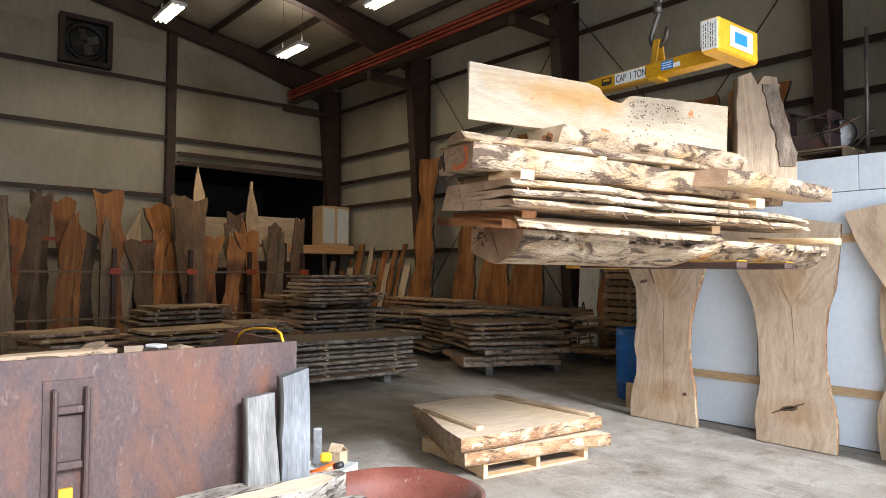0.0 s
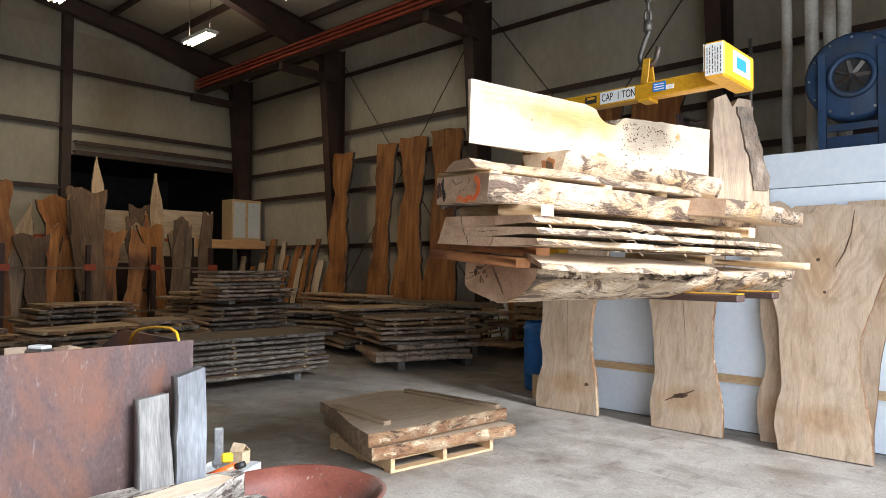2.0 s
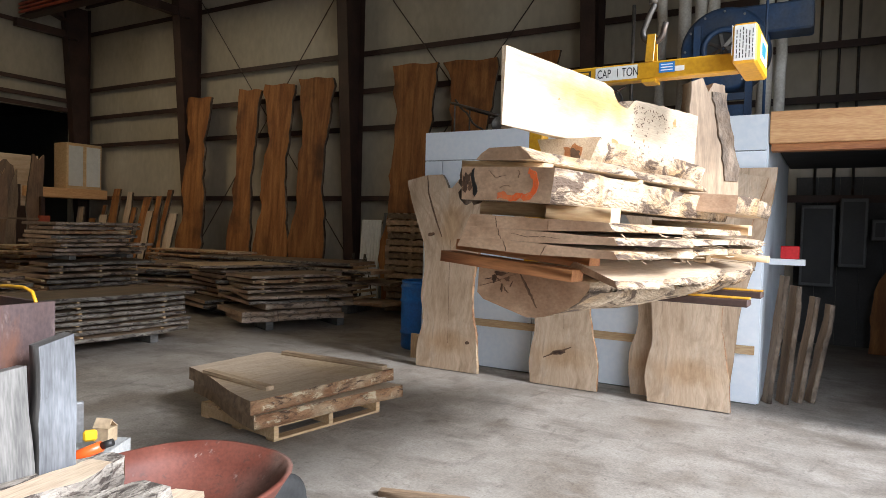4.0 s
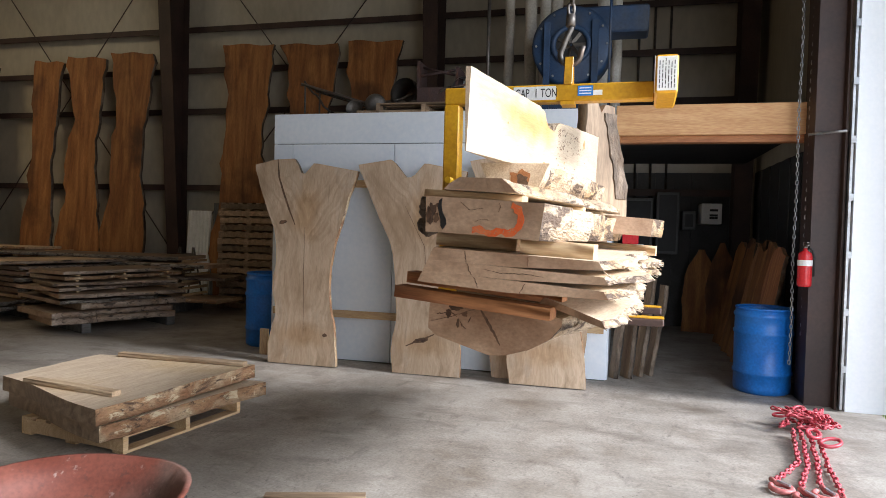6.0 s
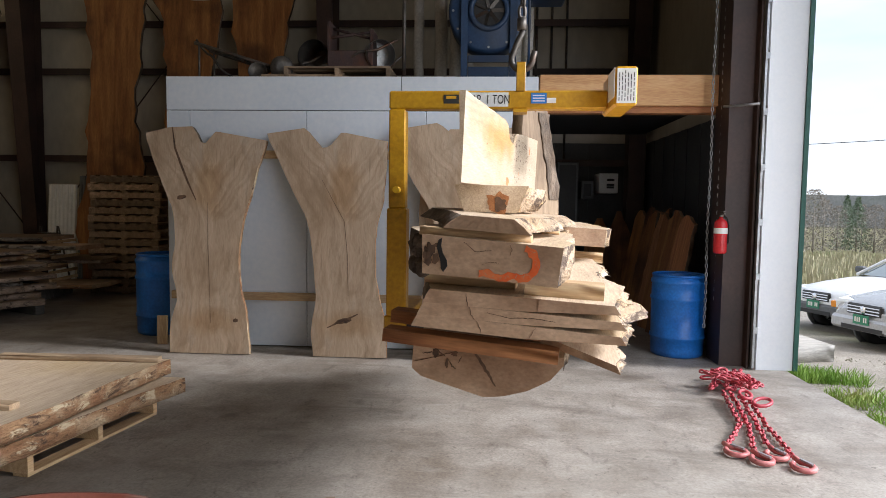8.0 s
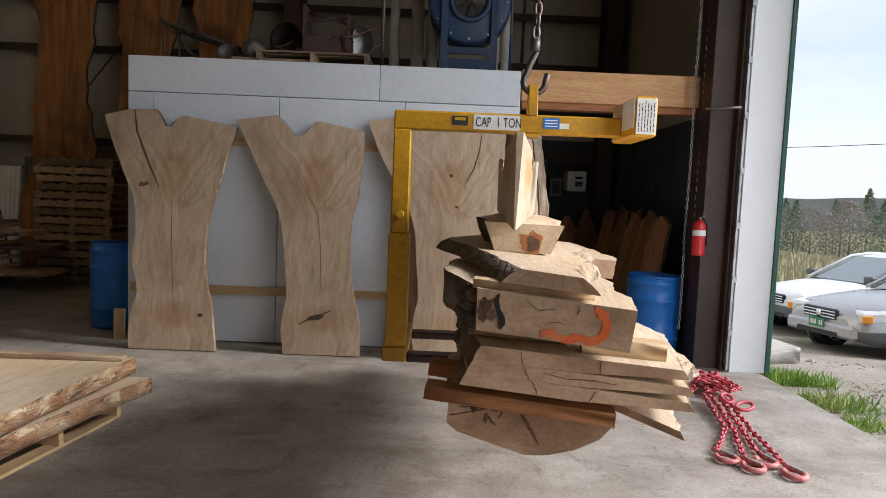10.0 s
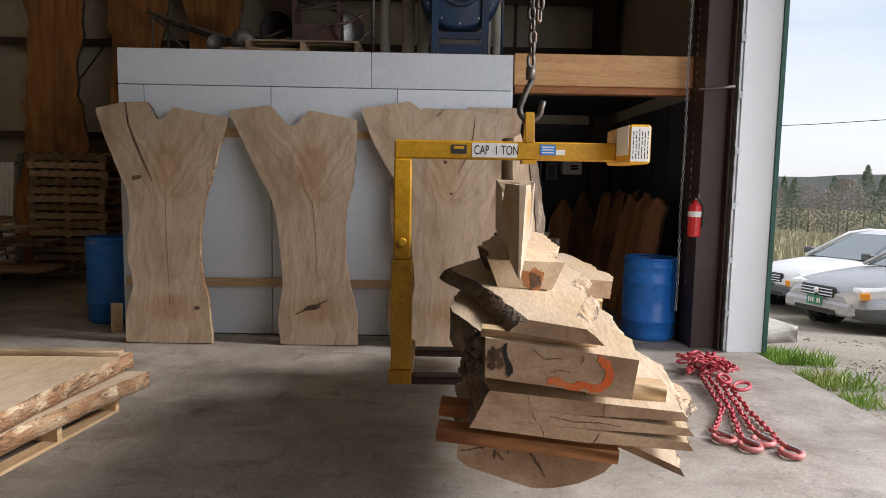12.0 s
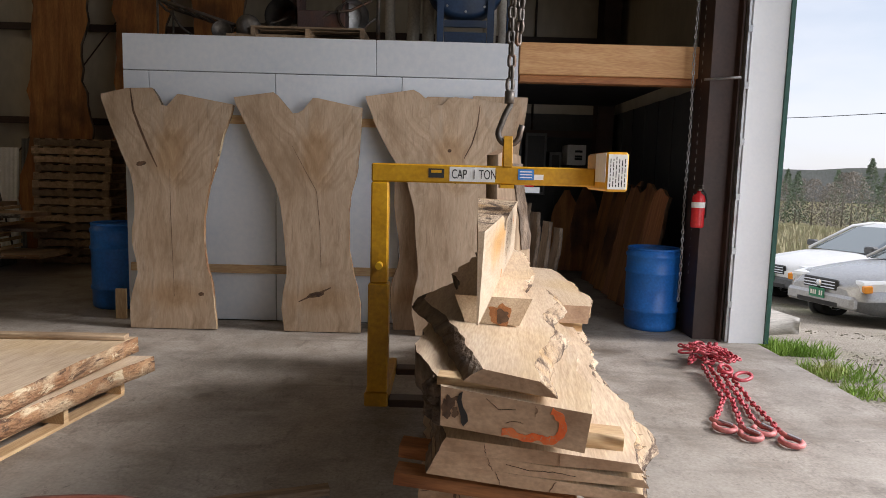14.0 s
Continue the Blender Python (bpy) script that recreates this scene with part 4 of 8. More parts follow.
def build_crotch_slabs():
    mats = [wood_crotch, bark_slab, bark]
    lab = "tan live-edge crotch slab leaning on the foam wall"
    g = "slabs against the foam wall"
    me = slab("slab", 2.2, [-0.4, -0.41, -0.36, -0.42, -0.4, -0.43, -0.54, -0.66, -0.76], [0.4, 0.37, 0.31, 0.27, 0.26, 0.29, 0.36, 0.42, 0.5], 0.06, mats, ns=30, nu=26, top=broken((0, 0), (0.2, 0.06), (0.4, 0.07), (0.455, -0.09), (0.5, -0.1), (0.58, 0.02), (1, -0.07)), seed=1, rough=0.007)
    ob = leaning(me, "crotch_slab", lab, "wood slab", 0.6, -0.36, 7.2, g)
    face_mark(ob, "crack", [(-0.475, 2.262), (-0.44, 2.05), (-0.37, 1.88), (-0.29, 1.7), (-0.2, 1.52)], 0.012, 0.06, knot_dark, "dark drying crack")
    face_mark(ob, "pith_line", [(-0.08, 1.5), (-0.06, 1.1), (-0.03, 0.7), (0.0, 0.3)], 0.002, 0.06, wood_walnut)
    knot(ob, -0.35, 1.55, 0.06, 0.05, 0.022, 10)
    knot(ob, 0.25, 0.33, 0.06, 0.03, 0.02)
    me = slab("slab", 2.2, [-0.33, -0.36, -0.33, -0.34, -0.38, -0.46, -0.6, -0.74, -0.86], [0.39, 0.38, 0.31, 0.26, 0.25, 0.28, 0.33, 0.34, 0.35], 0.06, mats, ns=30, nu=26, top=broken((0, 0), (0.32, 0.06), (0.47, -0.15), (0.53, -0.12), (0.62, 0.02), (1, -0.07)), seed=2, rough=0.007)
    ob = leaning(me, "crotch_slab", lab, "wood slab", 1.97, -0.36, 7.2, g)
    face_mark(ob, "pith_line", [(-0.3, 1.75), (-0.16, 1.5), (-0.06, 1.33), (-0.02, 1.0), (0.0, 0.6)], 0.0022, 0.06, wood_walnut)
    knot(ob, -0.04, 0.35, 0.06, 0.085, 0.028, 12)
    face_mark(ob, "crack", [(-0.2, 0.28), (-0.1, 0.33), (0.02, 0.38), (0.1, 0.42)], 0.01, 0.06, knot_dark)
    me = slab("slab", 2.25, [-0.36, -0.4, -0.36, -0.38, -0.4, -0.46, -0.62, -0.78, -0.9], [0.38, 0.36, 0.3, 0.26, 0.28, 0.36, 0.44, 0.52, 0.58], 0.06, mats, ns=30, nu=26, top=broken((0, 0), (0.32, 0.08), (0.44, -0.07), (0.5, -0.06), (0.55, 0.02), (0.8, -0.01), (1, -0.06)), seed=3, rough=0.007)
    ob = leaning(me, "crotch_slab", lab, "wood slab", 3.24, -0.42, 9.0, g)
    knot(ob, -0.08, 1.75, 0.06, 0.018, 0.018)
    knot(ob, -0.02, 1.45, 0.06, 0.014, 0.014)
    face_mark(ob, "crack", [(0.2, 2.2), (0.18, 2.0), (0.13, 1.82), (0.06, 1.68)], 0.007, 0.06, knot_dark, "dark drying crack")
    me = slab("slab", 2.25, [-0.2, -0.24, -0.16, -0.2, -0.22, -0.2, -0.26], [0.3, 0.22, 0.24, 0.2, 0.3, 0.36, 0.42], 0.06, mats, nu=12, top=notch(0.1, 0.3, 0.2), seed=4, rough=0.008)
    leaning(me, "crotch_slab", "tan live-edge slab behind another against the foam wall", "wood slab", 2.86, -0.19, 4.0, g)
    me = slab("slab", 2.27, [-0.25, -0.24, -0.2, -0.24, -0.25], [-0.04, -0.02, 0.06, 0.2, 0.28], 0.05, mats, nu=8, seed=5, rough=0.01)
    leaning(me, "slab", "tan live-edge slab leaning at the end of the foam wall", "wood slab", 3.62, -0.17, 3.8, "slabs against the foam wall")
    # narrow bark-edged boards by the room's corner
    for i, (x, y, w, h, tl) in enumerate(((3.89, 0.22, 0.12, 1.25, 6), (4.02, 0.3, 0.17, 1.15, 5), (4.14, 0.42, 0.12, 1.05, 8), (4.25, 0.5, 0.12, 0.98, 10))):
        me = slab("board", h, [-w / 2] * 4, [w / 2, w / 2.2, w / 1.9, w / 3], 0.05, [wood_old, bark, wood_end], nu=3, seed=20 + i)
        ob = part("narrow_slab", me, None)
        ob.matrix_basis = pose(x, y, 0, 0, 0, -62) @ pose(0, 0, 0, 90 - tl, 0, 0)
        tagged(ob, "narrow bark-edged board leaning by the foam room's corner", "board", "boards by the room")


def drum_at(x, y, label, size=1.0):
    bm = bmesh.new()
    prof = [(0.25, 0.0), (0.272, 0.015), (0.277, 0.06), (0.277, 0.19), (0.29, 0.2), (0.29, 0.225), (0.279, 0.235), (0.281, 0.6), (0.292, 0.612), (0.292, 0.638), (0.28, 0.65), (0.279, 0.78), (0.29, 0.79), (0.29, 0.82), (0.275, 0.83), (0.272, 0.88), (0.262, 0.882), (0.255, 0.84), (0.25, 0.4)]
    lathe(bm, prof, 40, close=False)
    lathe(bm, [(0.01, 0.4), (0.25, 0.4)], 40, close=False)
    lathe(bm, [(0.01, 0.0), (0.25, 0.0)], 40, close=False)
    ob = part("plastic_drum", bm, blue_plastic)
    ob.matrix_basis = pose(x, y, 0) @ Matrix.Scale(size, 4)
    tagged(ob, label, "drum", "blue drums")
    bm = bmesh.new()
    path_tube(bm, [(0.268 * math.cos(t), 0.268 * math.sin(t), 0.872) for t in [2 * math.pi * k / 32 for k in range(32)]], 0.014, 6, closed=True)
    part("rim", bm, blue_plastic, ob)


def build_pallet(name_m, w, d, label, group="", mat=None):
    mat = mat or wood_pine
    p = thing("wooden_pallet", label, "pallet", name_m, group)
    for y in (-d / 2 + 0.02, 0, d / 2 - 0.02):
        bm = bmesh.new()
        box(bm, -w / 2, w / 2, y - 0.02, y + 0.02, 0.02, 0.105)
        part("stringer", bm, mat, p)
    deck = 7
    me_top, me_low = bmesh.new(), bmesh.new()
    box(me_top, -0.048, 0.048, -d / 2, d / 2, 0, 0.018)
    box(me_low, -0.048, 0.048, -d / 2, d / 2, 0, 0.018)
    top = mesh_of("deck_board", me_top, mat)
    for k in range(deck):
        part("deck_board", top, None, p, m=pose(-w / 2 + 0.05 + (w - 0.1) * k / (deck - 1), 0, 0.106))
    for k in range(3):
        part("bottom_board", top, None, p, m=pose(-w / 2 + 0.05 + (w - 0.1) * k / 2, 0, 0.0015))
    return p


def build_slab_pallet():
    """The pallet with two wide slabs in the middle of the floor."""
    build_pallet(pose(0.43, -2.74, 0, 0, 0, -8.5), 0.98, 1.12, "small wooden pallet under two wide slabs on the floor")
    mats = [wood_pale, bark_slab, wood_old]
    specs = ((0.126, [-1.33, -1.36, -1.38, -1.4], [-0.03, 0.02, 0.07, 0.13], 0.06), (0.252, [-1.32, -1.35, -1.38, -1.4], [0.0, 0.015, -0.01, 0.0], 0.0))
    for i, (z, le, ri, dy) in enumerate(specs):
        me = slab("wide_slab", 1.52 - 1.2 * dy, le, ri, 0.105, mats, ns=26, nu=12, seed=31 + i, rough=0.009, flare=0.004, bottom=lambda u: 0.34 * (1 - u) + 0.02 * math.sin(u * 6), top=lambda u: -0.28 * (1 - u) ** 1.3 + 0.015 * math.sin(u * 7))
        ob = part("wide_slab", me, None)
        ob.matrix_basis = pose(0.83, -3.6 + dy, z, 0, 0, -7)
        tagged(ob, "thick pale slab with a reddish bark edge on a pallet", "wood slab", "slabs on the pallet")
    for i, (x, y, rz, ln) in enumerate(((-0.12, -3.19, -97.8, 0.85), (-0.19, -2.2, -88.5, 1.17))):
        me = slab("batten", ln, [-0.035, -0.035], [0.035, 0.035], 0.035, [wood_tan] * 3, ns=2, nu=1, rough=0.0, seed=i)
        ob = part("batten", me, None)
        ob.matrix_basis = pose(x, y, 0.359, 0, 0, rz)
        tagged(ob, "pine batten lying on the wide slab", "batten", "battens")


def build_stack(name_m, length, width, layers, thick, gap, label, seed, mat=None, base=0.14, jitter=0.05, group="lumber stacks", stickers=True):
    """A stack of live-edge boards on bearers, boards along local y."""
    rnd = random.Random(seed)
    st = thing("lumber_stack", label, "lumber stack", name_m, group)
    sides = [(mat or wood_old, bark_edge, wood_end), (wood_tan, bark_slab, wood_tan), (wood_tan, bark_edge, wood_old), (mat or wood_old, bark_ash, wood_end)]
    kinds = []
    for k in range(4):
        mats = list(sides[k] if seed != 3 else (sides[0][0], bark_ash, wood_end))
        le = [-width / 2 + rnd.uniform(-0.05, 0.05) for _ in range(6)]
        ri = [width / 2 + rnd.uniform(-0.05, 0.05) for _ in range(6)]
        kinds.append(slab("board", length, le, ri, thick, mats, ns=20, nu=3, seed=seed * 5 + k, rough=0.03, bow=rnd.uniform(-0.004, 0.004)))
    for y in (0.16, 0.84):
        bm = bmesh.new()
        box(bm, -width / 2 + 0.03, width / 2 - 0.03, length * y - 0.06, length * y + 0.06, 0, base, bevel=0.006)
        part("bearer", bm, wood_grey, st)
    z = base
    bm = bmesh.new()
    box(bm, -width / 2 * (1.02 if seed == 3 else 0.8), width / 2 * (1.02 if seed == 3 else 0.8), -0.02, 0.02, 0, gap)
    stick = mesh_of("sticker", bm, wood_pine)
    for k in range(layers):
        part("board", kinds[rnd.randrange(4)], None, st, m=pose(rnd.uniform(-jitter, jitter), rnd.uniform(-jitter, jitter) * 2.2, z + 0.0015, 0, rnd.uniform(-0.8, 0.8) * (0.3 if seed == 3 else 1), rnd.uniform(-6, 6) * (0.25 if seed == 3 else 2.0 if seed in (6, 7) else 1)) @ Matrix.Diagonal((rnd.uniform(0.72, 1.1), rnd.uniform(0.72, 1.08) if seed != 3 else 1, rnd.uniform(0.75, 1.0), 1)) @ (pose(0, length, 0, 0, 0, 180) if rnd.random() < 0.5 else pose(0, 0, 0)))
        z += thick + 0.003
        if stickers and k < layers - 1:
            for y in (0.12, 0.5, 0.88):
                part("sticker", stick, None, st, m=pose(rnd.uniform(-0.02, 0.02), length * y + rnd.uniform(-0.03, 0.03), z))
            z += gap
    return st, z


def build_stacks():
    dark = "stack of dark bark-edged boards with stickers between them"
    build_stack(pose(-3.95, -3.75, 0, 0, 0, -3), 2.95, 1.0, 8, 0.05, 0.018, "low stack of wavy grey-brown slabs on bearers", 3, base=0.13, jitter=0.03)
    build_stack(pose(-6.5, -1.15, 0, 0, 0, -2), 1.7, 0.95, 9, 0.065, 0.025, dark, 4, base=0.12)
    build_stack(pose(-6.5, -1.05, 0.96, 0, 0, 3), 1.55, 0.9, 8, 0.055, 0.012, "upper pack of rough dark boards on a stack", 5, base=0.06)
    st, z = build_stack(pose(-3.55, 0.35, 0, 0, 0, -24), 1.75, 1.15, 3, 0.085, 0.0, "stack of thick reddish slabs on a pallet", 6, base=0.13, stickers=False, jitter=0.1)
    build_stack(pose(-3.62, 0.38, z - 0.03, 0, 0, -20), 1.75, 1.2, 6, 0.05, 0.02, "stack of thin dark boards on thicker slabs", 7, base=0.045, jitter=0.09)
    build_stack(pose(-5.3, 1.0, 0, 0, 0, -18), 2.3, 1.2, 9, 0.055, 0.028, dark, 8, jitter=0.1)
    build_stack(pose(-8.0, 1.2, 0, 0, 0, -70), 2.9, 1.1, 8, 0.06, 0.025, dark, 9, jitter=0.09)
    build_stack(pose(-6.1, -3.9, 0, 0, 0, 6), 1.9, 1.0, 8, 0.05, 0.02, dark, 10, jitter=0.1)
    build_stack(pose(-6.3, -2.35, 0, 0, 0, -8), 1.1, 1.2, 7, 0.06, 0.03, dark, 11, jitter=0.1)
    build_stack(pose(-7.4, -5.3, 0, 0, 0, 12), 1.5, 1.0, 6, 0.06, 0.025, dark, 12, jitter=0.1)
    build_stack(pose(-8.7, -3.3, 0, 0, 0, 3), 2.0, 1.1, 9, 0.06, 0.03, dark, 13, jitter=0.1)
    build_stack(pose(-9.3, -0.4, 0, 0, 0, -5), 2.1, 1.1, 11, 0.06, 0.025, dark, 14, jitter=0.1)
    # long slabs lying on a low stack by the back wall
    build_stack(pose(-6.9, 2.75, 0, 0, 0, -86), 4.3, 0.9, 7, 0.07, 0.04, "long stack of wide slabs by the back wall", 15, base=0.2, jitter=0.08)
    build_stack(pose(-8.9, 3.0, 0, 0, 0, -88), 3.2, 0.8, 9, 0.06, 0.03, dark, 16, base=0.2, jitter=0.08)


def build_pallet_stack():
    rnd = random.Random(5)
    first = build_pallet(pose(-2.42, 3.95, 0), 1.15, 1.0, "wooden pallet in a tall stack by the back wall", "stacked pallets", wood_old)
    for k in range(1, 15):
        copy_thing(first, pose(-2.42 + rnd.uniform(-0.03, 0.03), 3.95 + rnd.uniform(-0.03, 0.03), 0.1255 * k, 0, 0, rnd.uniform(-1.5, 1.5)))


def build_back_slabs():
    """Tall brown slabs leaning on the back wall."""
    rnd = random.Random(9)
    mats = [wood_brown, bark, wood_end]
    rows = ((-9.25, 0.95, 4.7, 0.5), (-7.55, 0.8, 4.75, 0.45), (-6.55, 1.0, 4.8, 0.55), (-5.5, 1.0, 4.85, 0.55), (-2.95, 1.2, 4.9, 0.6), (-1.65, 1.15, 4.85, 0.6), (-0.45, 1.15, 4.85, 0.6))
    for i, (x, w, h, waist) in enumerate(rows):
        h2 = w / 2
        le = [-h2 * 0.8, -h2 * 0.95, -h2 * 1.0, -h2 * 0.7, -waist * 0.62, -h2 * 0.66, -h2 * 0.6, -h2 * 0.75, -h2 * 0.95]
        ri = [h2 * 0.85, h2 * 0.9, h2 * 0.95, h2 * 0.9, h2 * 0.8, waist * 0.62, waist * 0.66, h2 * 0.85, h2 * 1.0]
        le = [v + rnd.uniform(-0.05, 0.05) for v in le]
        ri = [v + rnd.uniform(-0.05, 0.05) for v in ri]
        me = slab("tall_slab", h, le, ri, 0.07, mats, ns=26, nu=8, top=lambda u, k=i: 0.018 * math.sin(u * 9 + k) - 0.05 * u, seed=50 + i, rough=0.034)
        leaning(me, "tall_slab", "tall brown live-edge slab leaning on the back wall", "wood slab", x, 3.98, 4.0, "slabs on the back wall")
    for i in range(13):
        x, h = -13.6 + i * 0.3 + rnd.uniform(-0.05, 0.05), rnd.uniform(1.6, 2.5)
        w = rnd.uniform(0.18, 0.34)
        me = slab("board", h, [-w / 2] * 5, [w / 2 + rnd.uniform(-0.04, 0.04) for _ in range(5)], 0.05, [wood_slab if i % 3 == 0 else wood_brown, bark, wood_end], ns=12, nu=3, seed=80 + i)
        ob = leaning(me, "short_board", "short board leaning on the back wall", "board", x, 3.75, rnd.uniform(6, 16), "short boards", turn=rnd.uniform(-10, 10))
    # rounded slabs at the back of the recess, and a row leaning on its side wall
    for i, (x, h, w) in enumerate(((5.12, 1.3, 0.5), (5.42, 1.42, 0.42))):
        me = slab("board", h, [-w / 2, -w / 2, -w / 2.1, -w / 2.6, -w / 12], [w / 2, w / 2, w / 2.1, w / 2.5, w / 10], 0.05, [wood_brown, bark, wood_end], ns=20, nu=4, seed=100 + i, rough=0.012)
        leaning(me, "recess_slab", "dim brown round-topped slab leaning in the recess", "wood slab", x, 4.1 - 0.08 * i, 8, "slabs in the recess", turn=-8)
    for i in range(7):
        w, h = rnd.uniform(0.3, 0.42), rnd.uniform(1.38, 1.52)
        me = slab("board", h, [-w / 2, -w / 2.2, -w / 2, -w / 2.4, -w / 3], [w / 2, w / 2.4, w / 2.1, w / 2, w / 2.6], 0.045, [wood_red if i in (0, 3) else wood_brown, bark, wood_end], ns=18, nu=4, seed=110 + i, rough=0.022, top=lambda u, k=i: 0.05 * math.sin(u * 5 + k))
        leaning(me, "recess_slab", "reddish-brown live-edge slab leaning on the recess side wall", "wood slab", 5.3 + 0.02 * (i % 2), 0.75 + 0.38 * i, 12 + rnd.uniform(-1, 1), "slabs in the recess", turn=-78 + rnd.uniform(-4, 4))


def build_back_clutter():
    for i, (x, w, h, mt) in enumerate(((-3.95, 0.5, 1.75, white_label), (-3.45, 0.42, 1.9, grey_paint))):
        bm = bmesh.new()
        n = 28
        rows = [[bm.verts.new((-w / 2 + w * k / n, -0.012 * ((k // 2) % 2) + d, z)) for d in (-0.004, 0.004) for z in (0, h)] for k in range(n + 1)]
        for a, b in zip(rows, rows[1:]):
            for q in ((0, 1), (3, 2), (1, 3), (2, 0)):
                bm.faces.new((a[q[0]], a[q[1]], b[q[1]], b[q[0]]))
        tagged(part("metal_sheet", bm, mt, m=pose(x, 4.15, 0, -5, 0, 0)), "ribbed pale metal sheet leaning on the back wall", "metal sheet", "metal sheets")
    lad = thing("step_ladder", "grey step ladder standing by the back wall", "ladder", pose(-3.85, 3.75, 0))
    for x in (-0.2, 0.2):
        bm = bmesh.new()
        tube(bm, (x, -0.25, 0), (x * 0.7, 0.0, 1.05), 0.018, n=6)
        tube(bm, (x, 0.25, 0), (x * 0.7, 0.02, 1.05), 0.014, n=6)
        part("rail", bm, dark_steel, lad)
    for k in range(4):
        bm = bmesh.new()
        box(bm, -0.17, 0.17, -0.24 + 0.06 * k, -0.16 + 0.06 * k, 0.2 + 0.24 * k, 0.225 + 0.24 * k)
        part("tread", bm, dark_steel, lad)


def build_rack():
    """Upright storage rack of slabs by the gable wall."""
    rnd = random.Random(21)
    rack = thing("slab_rack", "steel storage rack with orange rails holding upright slabs", "rack")
    for y in (-7.0, -5.0, -3.0, -1.3, 0.2, 1.7):
        bm = bmesh.new()
        box(bm, -11.55, -11.45, y - 0.045, y + 0.045, 0, 2.1)
        box(bm, -12.6, -12.5, y - 0.045, y + 0.045, 0, 2.4)
        box(bm, -12.499, -11.551, y - 0.025, y + 0.025, 1.0, 1.05)
        part("post", bm, brown_steel, rack)
        bm = bmesh.new()
        box(bm, -11.445, -11.37, y - 0.12, y + 0.12, 1.52, 1.66)
        part("bracket", bm, orange_rail, rack)
    for z in (0.55, 1.58):
        bm = bmesh.new()
        box(bm, -11.44, -11.4, -7.2, 1.8, z - 0.022, z + 0.022)
        part("rail", bm, wood_old, rack)
    bm = bmesh.new()
    box(bm, -12.64, -12.605, -7.2, 1.8, 2.28, 2.36)
    part("rail", bm, orange_rail, rack)
    n = 46
    for i in range(n):
        y = -6.9 + 8.5 * i / (n - 1) + rnd.uniform(-0.06, 0.06)
        h, w = rnd.uniform(2.2, 3.5), rnd.uniform(0.2, 0.5)
        if y < -4.6:
            h *= 0.8
        tip = rnd.choice((0.25, 0.5, 0.8, 0.9, 1.5, 1.7))
        le = [-w / 2, -w / 2 * 0.9, -w / 2 * 0.8, -w / 2 * 0.95, -w / 2 * tip]
        ri = [w / 2, w / 2 * 0.85, w / 2 * 0.8, w / 2, w / 2 * tip]
        le = [v + rnd.uniform(-0.05, 0.05) for v in le]
        me = slab("upright_slab", h, le, ri, 0.06, [rnd.choice((wood_brown, wood_walnut, wood_old, wood_brown, wood_walnut)), bark, wood_end], ns=14, nu=5, seed=200 + i, rough=0.02, top=lambda u, k=i: 0.07 * math.sin(u * 7 + k))
        x = -11.75 - 0.16 * (i % 5)
        ob = part("upright_slab", me, None)
        ob.matrix_basis = pose(x, y, 0, 0, 0, 90 + rnd.uniform(-20, 20)) @ pose(0, 0, 0, 90 - rnd.uniform(2, 9), 0, 0) @ pose(0, 0, 0, 0, 0, rnd.uniform(-7, 7))
        tagged(ob, "brown live-edge slab standing upright in the rack", "wood slab", "slabs in the rack")
    for i, (y, h, x) in enumerate(((-0.75, 4.35, -12.35), (0.68, 4.05, -12.3))):
        me = slab("pointed_slab", h, [-0.2, -0.22, -0.17, -0.2, -0.16, -0.13, -0.015], [0.2, 0.16, 0.2, 0.17, 0.19, 0.14, 0.02], 0.06, [wood_tan, bark, wood_end], ns=18, nu=4, seed=260 + i, rough=0.02)
        ob = part("pointed_slab", me, None)
        ob.matrix_basis = pose(x, y, 0, 0, 0, 90) @ pose(0, 0, 0, 86, 0, 0)
        tagged(ob, "tall pale slab tapering to a point in the rack", "wood slab", "slabs in the rack")
    # a few slabs stand apart at the near end
    for i, (x, y, h, w, ln) in enumerate(((-9.6, -5.2, 3.0, 0.3, -6), (-9.5, -5.6, 2.5, 0.28, -9), (-10.2, -6.4, 1.5, 0.55, 10))):
        me = slab("loose_slab", h, [-w / 2, -w / 2.2, -w / 2.4, -w / 2], [w / 2, w / 2.4, w / 2.2, w / 2.6], 0.06, [wood_brown if i == 2 else wood_old, bark, wood_end], ns=14, nu=4, seed=280 + i, rough=0.02)
        ob = part("loose_slab", me, None)
        ob.matrix_basis = pose(x, y, 0, 0, ln, 60) @ pose(0, 0, 0, 86, 0, 0)
        tagged(ob, "dark slab propped upright beside the rack", "wood slab", "slabs in the rack")


